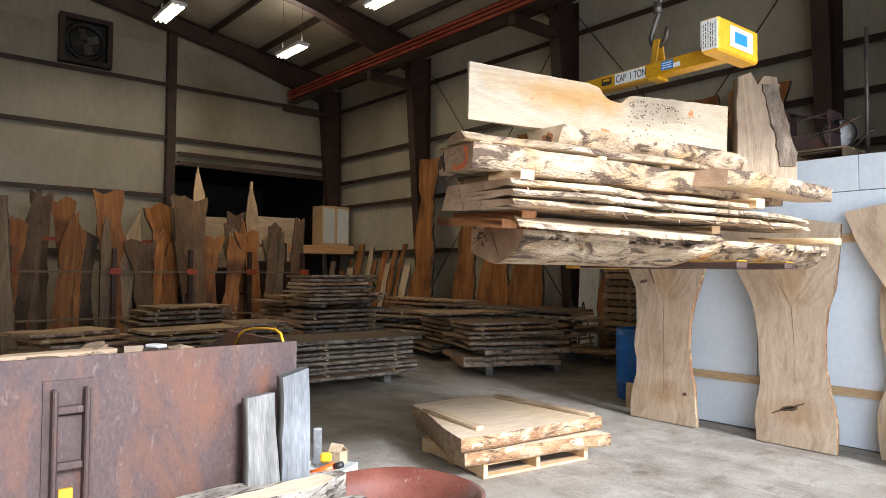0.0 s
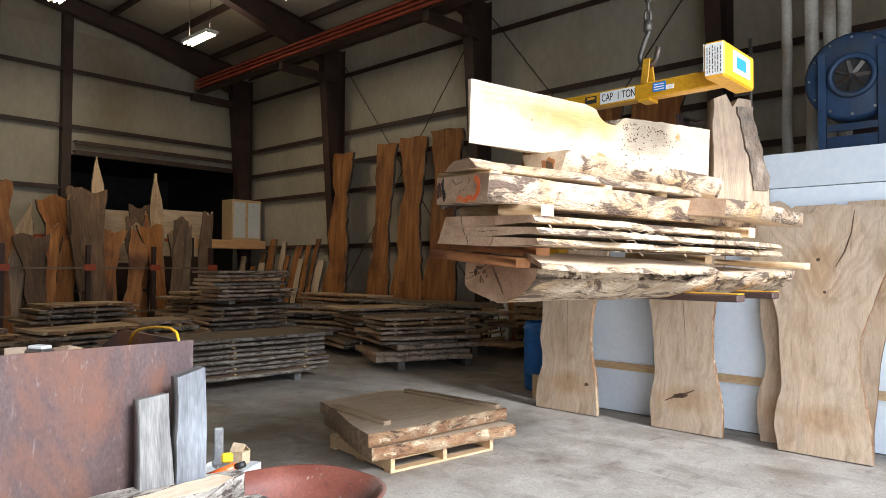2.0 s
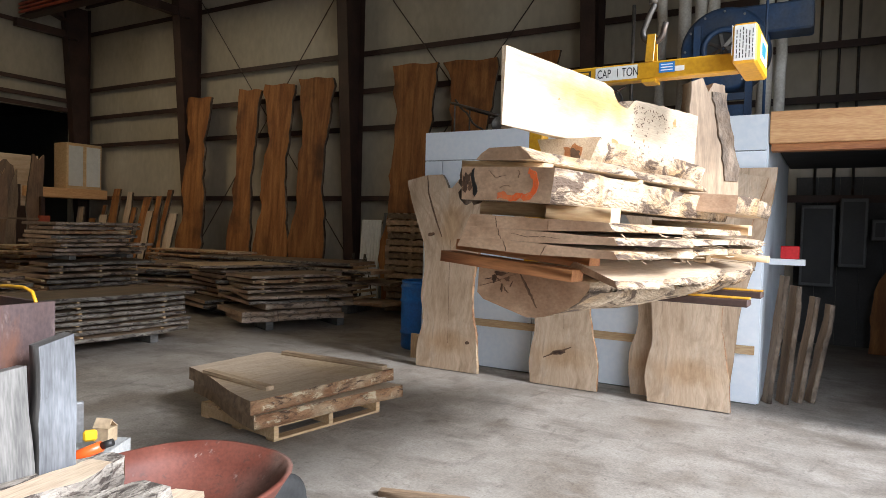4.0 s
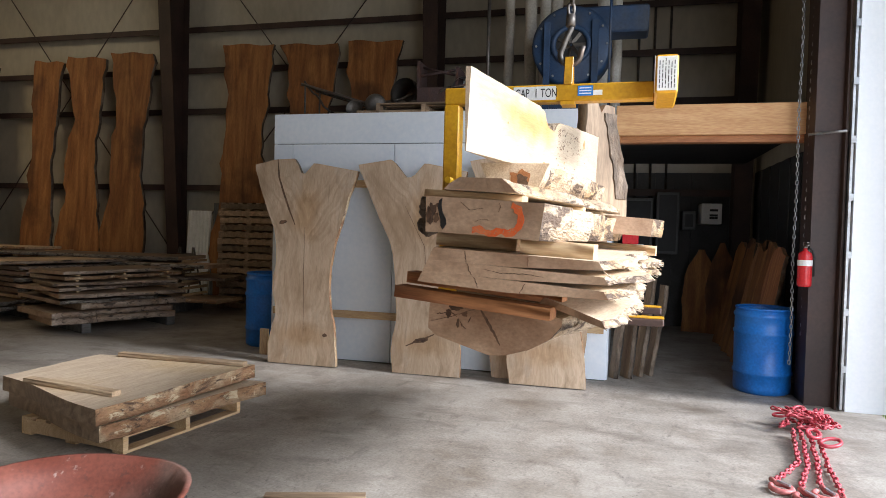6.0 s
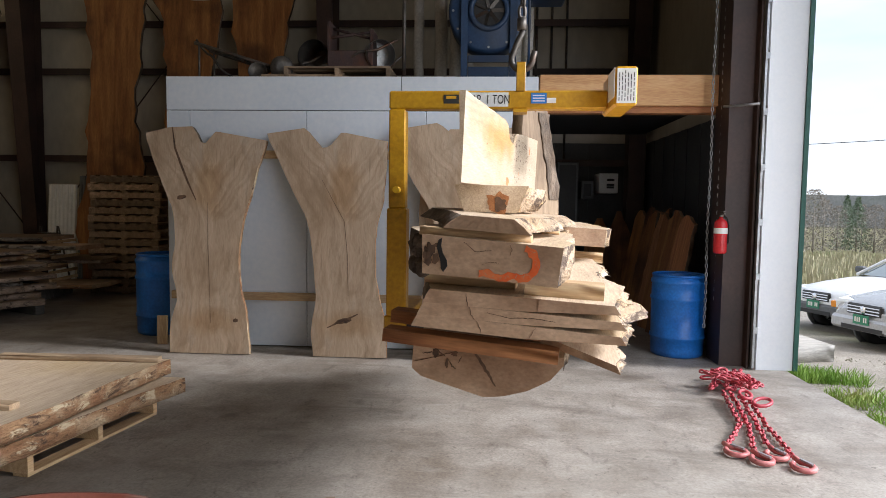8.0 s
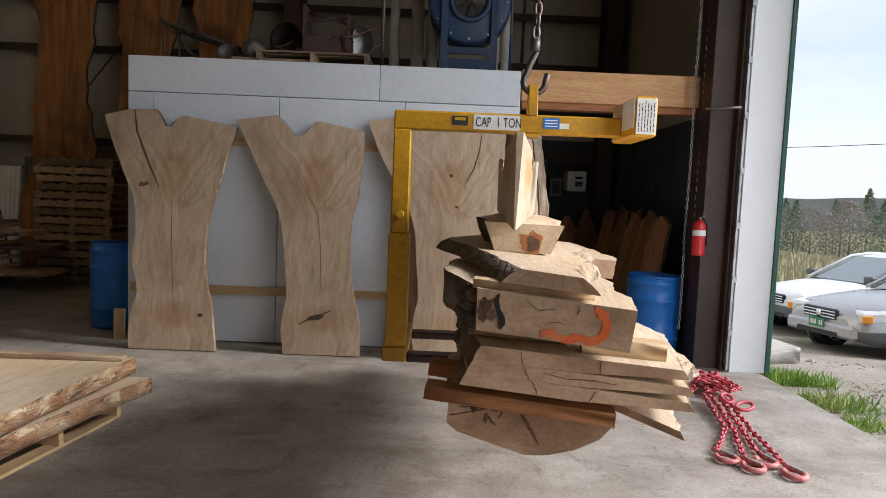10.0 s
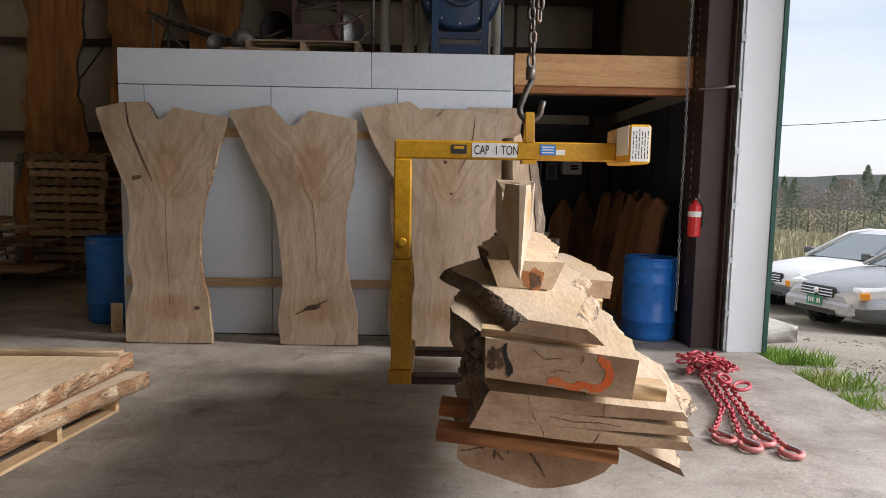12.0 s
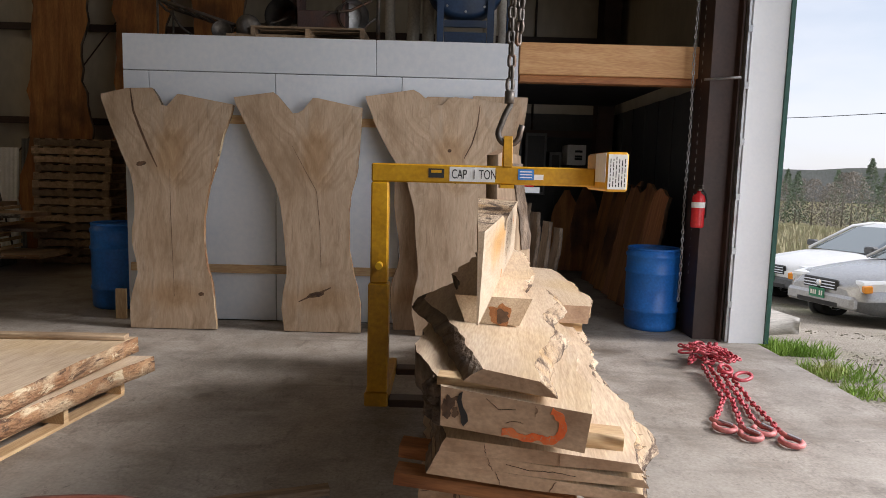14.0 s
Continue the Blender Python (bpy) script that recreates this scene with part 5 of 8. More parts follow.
def build_gable_details():
    fan = thing("wall_fan", "square dark exhaust fan high on the gable wall", "fan")
    bm = bmesh.new()
    box(bm, X0 + 0.01, X0 + 0.3, -3.65, -2.4, 6.98, 7.1)
    box(bm, X0 + 0.01, X0 + 0.3, -3.65, -2.4, 8.12, 8.24)
    box(bm, X0 + 0.01, X0 + 0.3, -3.65, -3.53, 7.1, 8.12)
    box(bm, X0 + 0.01, X0 + 0.3, -2.52, -2.4, 7.1, 8.12)
    part("housing", bm, brown_steel, fan)
    bm = bmesh.new()
    lathe(bm, [(0.36, 0), (0.42, 0.12), (0.5, 0.12), (0.5, 0.0)], 28, close=False)
    bmesh.ops.transform(bm, matrix=pose(X0 + 0.1, -3.03, 7.61, 0, 90, 0), verts=bm.verts)
    box(bm, X0 + 0.02, X0 + 0.05, -3.53, -2.52, 7.1, 8.12)
    part("shroud", bm, black, fan)
    for k in range(4):
        bm = bmesh.new()
        box(bm, -0.01, 0.01, 0.05, 0.34, -0.1, 0.1, m=pose(X0 + 0.14, -3.03, 7.61, 90 * k + 20, 0, 0) @ pose(0, 0, 0, 0, 18, 0))
        part("blade", bm, dark_steel, fan)
    cab = thing("white_cabinet", "pale two-door cabinet on a timber shelf in the dark doorway", "cabinet", pose(-13.9, 4.0, 2.42))
    bm = bmesh.new()
    box(bm, -0.3, 0.3, -0.5, 0.5, 0.0, 1.25, bevel=0.01)
    part("body", bm, wood_pine, cab)
    for y in (-0.25, 0.25):
        bm = bmesh.new()
        box(bm, 0.301, 0.32, y - 0.2, y + 0.2, 0.08, 1.17, bevel=0.004)
        part("door", bm, white_label, cab)
    bm = bmesh.new()
    box(bm, -14.3, -13.4, 2.3, 4.55, 2.16, 2.415)
    structure("trim_timber_shelf", bm, wood_beam, "orange timber shelf across the doorway")
    for k, (y, z0, z1) in enumerate(((0.4, 1.7, 3.1), (1.9, 1.9, 3.2))):
        bm = bmesh.new()
        box(bm, -13.6, -13.5, y - 0.8, y + 0.8, z0, z1, bevel=0.01)
        ob = part("stored_panel", bm, wood_slab)
        tagged(ob, "pale flat panel stored upright behind the rack", "panel", "stored panels")
        bm = bmesh.new()
        box(bm, -13.62, -13.48, y - 0.8, y + 0.8, 0, z0 - 0.002)
        part("foot", bm, brown_steel, ob)


def build_lamps():
    for i, (x, y, z) in enumerate(((-9.75, -2.47, 7.05), (-10.24, 0.65, 7.05), (-6.08, 0.54, 7.05))):
        lamp = thing("high_bay_lamp", "glowing rectangular high-bay tube lamp hanging from the roof", "lamp", pose(x, y, z), "high-bay lamps")
        bm = bmesh.new()
        box(bm, -0.62, 0.62, -0.17, 0.17, 0.02, 0.1, bevel=0.02)
        part("housing", bm, white_panel, lamp)
        for yy in (-0.1, 0, 0.1):
            bm = bmesh.new()
            tube(bm, (-0.57, yy, 0.0), (0.57, yy, 0.0), 0.02, n=8)
            part("tube", bm, lamp_glow, lamp)
        bm = bmesh.new()
        for xx in (-0.5, 0.5):
            tube(bm, (xx, 0, 0.1), (xx, 0, roof_z(y) - z - 0.1), 0.006, n=5)
        part("hanger", bm, dark_steel, lamp)
    for i, (x, y, e) in enumerate(((-9.75, -2.47, 46), (-10.24, 0.65, 28), (-6.08, 0.54, 6))):
        li = new("high_bay_light", bpy.data.lights.new("high_bay_light", "AREA"))
        li.data.shape, li.data.size, li.data.size_y, li.data.energy, li.data.color = "RECTANGLE", 1.15, 0.3, e, (1.0, 0.8, 0.5)
        li.matrix_world = look((x, y, 7.0), (x, y + 0.001, 0))
        # Fill light added above each closed housing to brighten the ceiling.
        up = new("ceiling_fill_light", bpy.data.lights.new("ceiling_fill_light", "AREA"))
        up.data.shape, up.data.size, up.data.size_y, up.data.energy, up.data.color = "RECTANGLE", 1.15, 0.3, 12, (1.0, 0.86, 0.66)
        up.matrix_world = look((x, y, 7.2), (x, y + 0.001, 12))


# ---- things on top of the foam room ----
def build_room_top():
    top = 2.78
    bl = thing("blower", "blue round industrial blower standing on the foam room", "blower", pose(3.3, 0.75, top))
    bm = bmesh.new()
    lathe(bm, [(0.05, -0.19), (0.4, -0.19), (0.435, -0.17), (0.435, 0.17), (0.4, 0.19), (0.05, 0.19)], 40)
    bmesh.ops.transform(bm, matrix=pose(0, 0, 0.8, 90, 0, 0), verts=bm.verts)
    box(bm, 0.0, 0.82, -0.17, 0.17, 0.93, 1.22, bevel=0.02)
    part("housing", bm, blue_machine, bl)
    bm = bmesh.new()
    path_tube(bm, [(0.195 * math.cos(t), -0.21, 0.8 + 0.195 * math.sin(t)) for t in [2 * math.pi * k / 32 for k in range(32)]], 0.03, 8, closed=True)
    part("inlet_ring", bm, blue_machine, bl)
    bm = bmesh.new()
    lathe(bm, [(0.01, 0.0), (0.17, 0.0)], 28, close=False)
    bmesh.ops.transform(bm, matrix=pose(0, -0.192, 0.8, 90, 0, 0), verts=bm.verts)
    part("inlet", bm, black, bl)
    for k in range(7):
        bm = bmesh.new()
        box(bm, 0.02, 0.16, -0.004, 0.004, -0.02, 0.02, m=pose(0, -0.2, 0.8, 0, 360 * k / 7, 0) @ pose(0, 0, 0, 30, 0, 0))
        part("vane", bm, dark_steel, bl)
    for x in (-0.26, 0.26):
        bm = bmesh.new()
        box(bm, x - 0.035, x + 0.035, -0.24, -0.195, 0.02, 1.05)
        box(bm, x - 0.035, x + 0.035, -0.194, 0.24, 0.02, 0.09)
        part("leg", bm, blue_machine, bl)
    bm = bmesh.new()
    box(bm, -0.22, 0.22, -0.235, -0.2, 0.25, 0.32)
    box(bm, -0.3, 0.3, -0.26, 0.26, 0.0, 0.018)
    box(bm, -0.22, 0.22, -0.23, 0.1, 0.0185, 0.2)
    part("base", bm, blue_machine, bl)
    for k in range(12):
        bm = bmesh.new()
        t = 2 * math.pi * k / 12
        tube(bm, (0.385 * math.cos(t), -0.205, 0.8 + 0.385 * math.sin(t)), (0.385 * math.cos(t), -0.19, 0.8 + 0.385 * math.sin(t)), 0.013, n=6)
        part("bolt", bm, galv, bl)
    # ducts and posts standing behind
    for i, (x, r, h) in enumerate(((2.72, 0.075, 2.5), (2.9, 0.07, 2.4), (3.05, 0.07, 2.5), (3.78, 0.06, 2.2), (3.62, 0.08, 2.5), (2.45, 0.06, 2.3))):
        bm = bmesh.new()
        pts = [(x + 0.02 * noise.noise(Vector((i, k * 0.6, 0))), 1.5 + 0.02 * noise.noise(Vector((i, k * 0.6, 9))), top + h * k / 10) for k in range(11)]
        path_tube(bm, pts, r, 10)
        tagged(part("duct", bm, duct_white), "pale wrapped pipe standing upright on the foam room", "pipe", "pipes on the room")
    bm = bmesh.new()
    tube(bm, (3.72, 0.36, top), (3.72, 0.36, top + 2.2), 0.014, n=8)
    tagged(part("conduit", bm, blue_machine), "thin blue conduit rising from the foam room", "pipe", "pipes on the room")
    bm = bmesh.new()
    tube(bm, (2.42, 0.3, top), (2.42, 0.3, top + 1.3), 0.02, n=8)
    tagged(part("steel_post", bm, dark_steel), "thin steel post on the foam room", "post")
    # pallet with a red crate and round parts
    build_pallet(pose(1.75, 0.55, top, 0, 0, 90), 0.9, 1.1, "flat wooden pallet lying on the foam room", mat=wood_old)
    z = top + 0.126
    bm = bmesh.new()
    box(bm, -0.24, 0.24, -0.16, 0.16, 0, 0.2, bevel=0.008)
    box(bm, -0.24, -0.21, -0.16, 0.16, 0.2005, 0.5)
    box(bm, 0.21, 0.24, -0.16, 0.16, 0.2005, 0.42)
    tube(bm, (-0.22, 0, 0.46), (0.22, -0.05, 0.34), 0.015, n=8)
    tube(bm, (-0.22, -0.1, 0.34), (0.22, 0.05, 0.44), 0.015, n=8)
    tagged(part("machine_part", bm, rust, m=pose(1.85, 0.45, z)), "rusty red machine base with bent rods on a pallet", "machine part")
    for i, (x, yy, r, tl) in enumerate(((2.18, 0.4, 0.15, 80), (1.42, 0.5, 0.17, 96))):
        bm = bmesh.new()
        lathe(bm, [(r, 0), (r + 0.008, 0.02), (r * 0.93, 0.4), (r * 0.9, 0.4), (r * 0.93, 0.01)], 26, close=False)
        lathe(bm, [(0.01, 0.3), (r * 0.91, 0.3)], 26, close=False)
        tagged(part("duct_elbow", bm, galv if i == 0 else dark_steel, m=pose(x, yy - 0.12, z + r, -tl, 0, 18 - 30 * i)), "short round sheet-metal duct lying on its side", "duct", "ducts")
    bm = bmesh.new()
    lathe(bm, [(0.05, -0.13), (0.1, -0.12), (0.12, -0.08), (0.12, 0.08), (0.1, 0.12), (0.05, 0.13)], 22)
    tube(bm, (0, 0, 0.13), (0, 0, 0.2), 0.018, n=8)
    box(bm, -0.14, 0.14, 0.1, 0.135, -0.1, 0.1)
    tagged(part("electric_motor", bm, dark_steel, m=pose(1.12, 0.3, top + 0.136, 0, 0, 18) @ pose(0, 0, 0, -90, 0, 0)), "grey electric motor lying on the foam room", "motor")
    # a low frame of rods: an old conveyor
    conv = thing("old_conveyor", "rusty ladder-like conveyor frame lying on the foam room", "machine", pose(0.15, 0.35, top))
    for y in (0.0, 0.4):
        bm = bmesh.new()
        tube(bm, (0.0, y, 0.42), (1.0, y, 0.12), 0.018, n=8)
        part("rail", bm, dark_steel, conv)
        for x in (0.05, 0.95):
            bm = bmesh.new()
            tube(bm, (x, y, 0.0), (x, y, 0.42 - 0.3 * x), 0.012, n=6)
            part("leg", bm, dark_steel, conv)
    for k in range(9):
        x = 0.06 + k * 0.11
        bm = bmesh.new()
        tube(bm, (x, 0.0, 0.42 - 0.3 * x), (x, 0.4, 0.42 - 0.3 * x), 0.011, n=6)
        part("roller", bm, dark_steel, conv)
    for x, y, r in ((0.86, 0.3, 0.1), (1.3, 0.55, 0.13)):
        bm = bmesh.new()
        lathe(bm, [(0.02, -0.03), (r * 0.35, -0.03), (r * 0.4, -0.012), (r * 0.85, -0.012), (r * 0.9, -0.035), (r, -0.035), (r, 0.035), (r * 0.9, 0.035), (r * 0.85, 0.012), (0.02, 0.012)], 26)
        tagged(part("pulley_wheel", bm, dark_steel, m=pose(x, y, top + r, 84, 0, 12)), "dark steel pulley wheel standing on the foam room", "pulley", "pulleys")
    for k, (x0, x1, y, z0, z1) in enumerate(((0.45, 1.5, 0.5, 0.02, 0.3), (1.55, 2.35, 0.3, 0.15, 0.42), (0.05, 0.5, 0.62, 0.5, 0.04), (2.0, 2.4, 0.62, 0.02, 0.36))):
        bm = bmesh.new()
        path_tube(bm, [(x0 + (x1 - x0) * j / 8, y + 0.03 * math.sin(j), top + z0 + (z1 - z0) * j / 8 + 0.02 * math.sin(j * 1.7 + k)) for j in range(9)], 0.014, 6)
        tagged(part("bent_rod", bm, dark_steel), "bent rusty rod lying among machine parts", "rod", "rods")
    for k in range(4):
        bm = bmesh.new()
        box(bm, 0.05, 0.9, 0.02, 0.1, 0, 0.05)
        tagged(part("scrap_timber", bm, wood_old, m=pose(0.9 - 0.1 * k, 0.12 + 0.14 * k, top + 0.001, 0, 0, 5 * k)), "dusty offcut lying on the foam room", "timber", "offcuts")


def build_recess():
    """Electrical gear in the dark recess behind the timber beam."""
    pan = thing("electrical_panels", "dim grey electrical cabinets on the back wall", "electrical cabinet", pose(4.3, 4.5, 0))
    for i, (x0, x1, z0, z1) in enumerate(((-0.35, 0.1, 0.9, 2.1), (0.15, 0.5, 1.2, 2.2), (0.55, 0.75, 1.6, 1.9))):
        bm = bmesh.new()
        box(bm, x0, x1, -0.2, 0.28, z0, z1, bevel=0.01)
        part("cabinet", bm, grey_paint, pan)
        bm = bmesh.new()
        box(bm, x0 + 0.04, x1 - 0.04, -0.214, -0.201, z0 + 0.05, z1 - 0.05)
        part("door", bm, black, pan)
    bm = bmesh.new()
    box(bm, 0.82, 1.12, -0.3, 0.28, 1.7, 2.02, bevel=0.008)
    part("switch_box", bm, white_label, pan, "pale switch box")
    bm = bmesh.new()
    for z in (1.92, 1.84, 1.8):
        box(bm, 0.94, 1.06, -0.307, -0.301, z - 0.022, z + 0.012)
    part("label", bm, black, pan)
    bm = bmesh.new()
    for x in (-0.2, 0.05, 0.3):
        tube(bm, (x, 0.2, 2.1), (x, 0.2, 7.2), 0.02, n=6)
    part("conduit", bm, dark_steel, pan)
    bm = bmesh.new()
    box(bm, -0.085, 0.085, -0.05, 0.05, 0, 0.13, bevel=0.008)
    first = part("first_aid_case", bm, red_paint)
    first.matrix_basis = pose(4.0, 0.6, 1.402)
    tagged(first, "small red metal case on a white bracket", "case")
    bm = bmesh.new()
    box(bm, 3.815, 4.14, 0.52, 0.68, 1.34, 1.4)
    tagged(part("wall_shelf", bm, white_panel), "small white shelf on the foam room's side", "shelf")


def build_extinguisher():
    ex = thing("fire_extinguisher", "red fire extinguisher hung on the dark door column", "fire extinguisher", pose(5.5, -0.36, 1.08) @ Matrix.Scale(0.8, 4))
    bm = bmesh.new()
    lathe(bm, [(0.06, 0), (0.073, 0.012), (0.075, 0.03), (0.075, 0.34), (0.066, 0.375), (0.035, 0.4), (0.022, 0.41), (0.022, 0.43)], 24)
    part("cylinder", bm, red_paint, ex)
    bm = bmesh.new()
    lathe(bm, [(0.0765, 0.235), (0.0765, 0.3)], 24, close=False)
    part("label", bm, white_label, ex)
    bm = bmesh.new()
    box(bm, -0.02, 0.02, -0.03, 0.03, 0.43, 0.455, bevel=0.004)
    box(bm, -0.012, 0.012, -0.11, 0.03, 0.46, 0.472)
    box(bm, -0.012, 0.012, -0.1, 0.0, 0.488, 0.5)
    part("valve", bm, dark_steel, ex)
    bm = bmesh.new()
    path_tube(bm, [(0.02, 0, 0.44), (0.07, 0, 0.42), (0.095, 0, 0.33), (0.092, 0, 0.12)], 0.011, 6)
    part("hose", bm, black, ex)
    bm = bmesh.new()
    box(bm, -0.02, 0.06, 0.03, 0.074, 0.36, 0.42)
    part("bracket", bm, dark_steel, ex)


def build_pull_chains():
    me = link_mesh("link", galv, 0.054, 0.034, 0.0055, n=8, sides=4)
    for i, (x, y, z0) in enumerate(((5.46, -0.12, 0.35), (5.56, -0.1, 0.62))):
        ch = thing("pull_chain", "thin steel door chain hanging straight down", "chain", pose(x, y, z0), "door chains")
        for k in range(130):
            part("link", me, None, ch, m=pose(0.004 * math.sin(k * 0.2), 0, 0.042 * k, 0, 0, 90 * (k % 2)))
    bm = bmesh.new()
    box(bm, 5.42, 5.975, -0.22, 0.02, 5.74, 5.96, bevel=0.01)
    structure("door_1_hoist", bm, dark_steel, "dark steel chain hoist of the vehicle door")
    bm = bmesh.new()
    tube(bm, (5.5, -0.3, 2.45), (5.75, -0.5, 2.45), 0.012, n=8)
    structure("door_1_chain_keeper", bm, galv, "short steel chain keeper on the door column")


def build_red_chain():
    """The heap of red rigging chain with four hooks."""
    rnd = random.Random(3)
    heap = thing("rigging_chain", "heap of red four-leg chain sling with hooks on the floor", "chain sling")
    me = link_mesh("link", red_chain, 0.062, 0.042, 0.0085, n=10, sides=5)

    def lay(pts, z0, seed):
        pts = [Vector(p) for p in pts]
        dist = 0.0
        r2 = random.Random(seed)
        k = 0
        total = sum((b - a).length for a, b in zip(pts, pts[1:]))
        while dist < total:
            d = dist
            for a, b in zip(pts, pts[1:]):
                ln = (b - a).length
                if d <= ln:
                    p, way = a.lerp(b, d / ln), (b - a).normalized()
                    break
                d -= ln
            q = way.to_track_quat("Z", "Y").to_matrix().to_4x4()
            part("link", me, None, heap, m=Matrix.Translation(p + Vector((r2.uniform(-0.006, 0.006), r2.uniform(-0.006, 0.006), 0.0))) @ q @ pose(0, 0, 0, 0, 0, (45 if k % 2 else -45) + r2.uniform(-15, 15)))
            dist += 0.046
            k += 1

    hooks = ((4.86, -2.63, 12), (4.97, -2.75, 0), (5.09, -2.67, -8), (5.17, -2.84, -4))
    for i, (hx, hy, a) in enumerate(hooks):
        lay([(5.2 + 0.05 * i, -1.45 - 0.03 * i, 0.06), (5.07 + 0.06 * i, -2.15, 0.028), (hx + 0.01, hy + 0.13, 0.025)], 0, i)
        bm = bmesh.new()
        pts = []
        for k in range(15):
            t = radians(80 - 310 * k / 14)
            pts.append((0.058 * math.cos(t), 0.058 * math.sin(t) * 1.15 - 0.02, 0.024))
        path_tube(bm, [(0.0, 0.12, 0.026), (0.005, 0.08, 0.025)] + pts, 0.0165, 8)
        hk = part("hook", bm, pink_hook, heap, m=pose(hx, hy, 0.0, 0, 0, a))
        bm = bmesh.new()
        box(bm, -0.008, 0.008, -0.03, 0.06, 0.028, 0.04)
        part("latch", bm, galv, hk, m=pose(0.035, 0.0, 0.006, 0, 0, 25))
    for i in range(6):
        n, pts = 8, []
        cx, cy = 5.33 + rnd.uniform(-0.1, 0.1), -1.17 + rnd.uniform(-0.22, 0.2)
        for k in range(n):
            pts.append((cx + rnd.uniform(-0.17, 0.17), cy + rnd.uniform(-0.2, 0.2), 0.03 + 0.02 * i + rnd.uniform(0, 0.03)))
        lay(pts, 0, 40 + i)
    for i, (x, y, s, a) in enumerate(((5.36, -1.8, 0.85, 30), (5.28, -1.68, 0.8, 70), (5.18, -1.12, 0.6, -20), (5.36, -0.95, 0.65, 50), (5.48, -1.1, 0.6, 100))):
        bm = bmesh.new()
        pts = [(0.09 * s * math.cos(t), 0.055 * s * math.sin(t), 0) for t in [2 * math.pi * k / 18 for k in range(18)]]
        path_tube(bm, pts, 0.016 * s, 8, closed=True)
        part("ring", bm, red_chain, heap, m=pose(x, y, 0.09 + 0.02 * (i % 2), 12, -8, a))


# ---- foreground ----
def build_bin():
    b = thing("steel_bin", "open rusty brown steel bin with a fork pocket", "bin")
    for name, d in (("side_plate", (1.62, 1.635, -7.7, -5.45)), ("end_plate", (0.2, 1.6195, -7.7, -7.685))):
        bm = bmesh.new()
        box(bm, *d, 0.1, 1.29 if name == "side_plate" else 1.27)
        part(name, bm, rust, b)
    bm = bmesh.new()
    box(bm, 0.2, 1.6195, -7.68, -5.475, 0.1, 0.115)
    part("floor_plate", bm, rust, b)
    bm = bmesh.new()
    box(bm, 0.18, 0.195, -7.7, -5.475, 0.1, 1.02)
    part("side_plate", bm, rust, b)
    # the end plate drops to the low far side
    bm = bmesh.new()
    edge = [(0.18, 0.1), (1.6195, 0.1), (1.6195, 1.283), (0.83, 1.287), (0.56, 1.18), (0.4, 1.03), (0.18, 1.02)]
    va, vb = [bm.verts.new((x, -5.47, z)) for x, z in edge], [bm.verts.new((x, -5.455, z)) for x, z in edge]
    bm.faces.new(va)
    bm.faces.new(vb)
    for k in range(len(edge)):
        bm.faces.new((va[k], va[(k + 1) % len(edge)], vb[(k + 1) % len(edge)], vb[k]))
    part("end_plate", bm, rust, b)
    for y in (-5.7, -7.4):
        bm = bmesh.new()
        box(bm, 0.25, 1.6, y - 0.08, y + 0.08, 0, 0.099)
        part("skid", bm, rust, b)
    bm = bmesh.new()
    box(bm, 1.6355, 1.648, -6.56, -6.38, 0.25, 1.2)
    for y0, y1 in ((-6.535, -6.515), (-6.42, -6.4)):
        box(bm, 1.6485, 1.71, y0, y1, 0.25, 1.17, bevel=0.006)
    for z in (0.85, 1.07):
        box(bm, 1.6485, 1.69, -6.514, -6.421, z, z + 0.03, bevel=0.004)
    part("fork_pocket", bm, rust, b)
    bm = bmesh.new()
    box(bm, 1.6485, 1.66, -6.512, -6.423, 0.88, 1.06)
    part("pocket_back", bm, rust, b)
    bm = bmesh.new()
    box(bm, 1.6485, 1.664, -6.5, -6.45, 0.72, 0.77)
    part("paint_patch", bm, yellow, b)
    for i, (y, z0, h, w, mt) in enumerate(((-5.71, 0.0, 1.06, 0.14, wood_grey), (-5.56, 0.0, 1.15, 0.13, wood_ash))):
        me = slab("plank", h, [-w / 2] * 3, [w / 2, w / 2, w / 2 * 0.95], 0.085, [mt, wood_grey, wood_grey], ns=12, nu=3, seed=300 + i, rough=0.005, top=lambda u, k=i: (0.015, 0.035)[k] * u)
        ob = part("grey_plank", me, None)
        ob.matrix_basis = pose(1.83 - 0.02 * i, y, z0, 5 * i, 0, 84) @ pose(0, 0, 0, 90 - 7, 0, 0)
        tagged(ob, "weathered grey plank leaning on the rusty bin", "plank", "grey planks")
    # a hose over the bin's edge
    bm = bmesh.new()
    path_tube(bm, [(1.0, -5.5, 1.22), (1.06, -5.5, 1.285), (1.13, -5.5, 1.31), (1.25, -5.5, 1.328), (1.38, -5.5, 1.338), (1.5, -5.5, 1.34), (1.56, -5.5, 1.325), (1.59, -5.5, 1.28), (1.6, -5.5, 1.2)], 0.0075, 8)
    tagged(part("yellow_handle", bm, yellow), "bent yellow tube handle over the bin's edge", "handle")
    bm = bmesh.new()
    box(bm, 0.4, 1.55, -7.4, -5.6, 0.118, 1.08)
    for k in range(26):
        r = random.Random(k)
        box(bm, -0.05, 0.05, -0.14, 0.14, -0.03, 0.04, m=pose(0.45 + 1.0 * r.random(), -7.3 + 1.6 * r.random(), 1.11 + 0.06 * r.random(), r.uniform(-20, 20), r.uniform(-20, 20), r.uniform(0, 180)))
    tagged(part("offcuts", bm, wood_old), "brown wood offcuts filling the bin", "wood offcuts", kind="stuff")


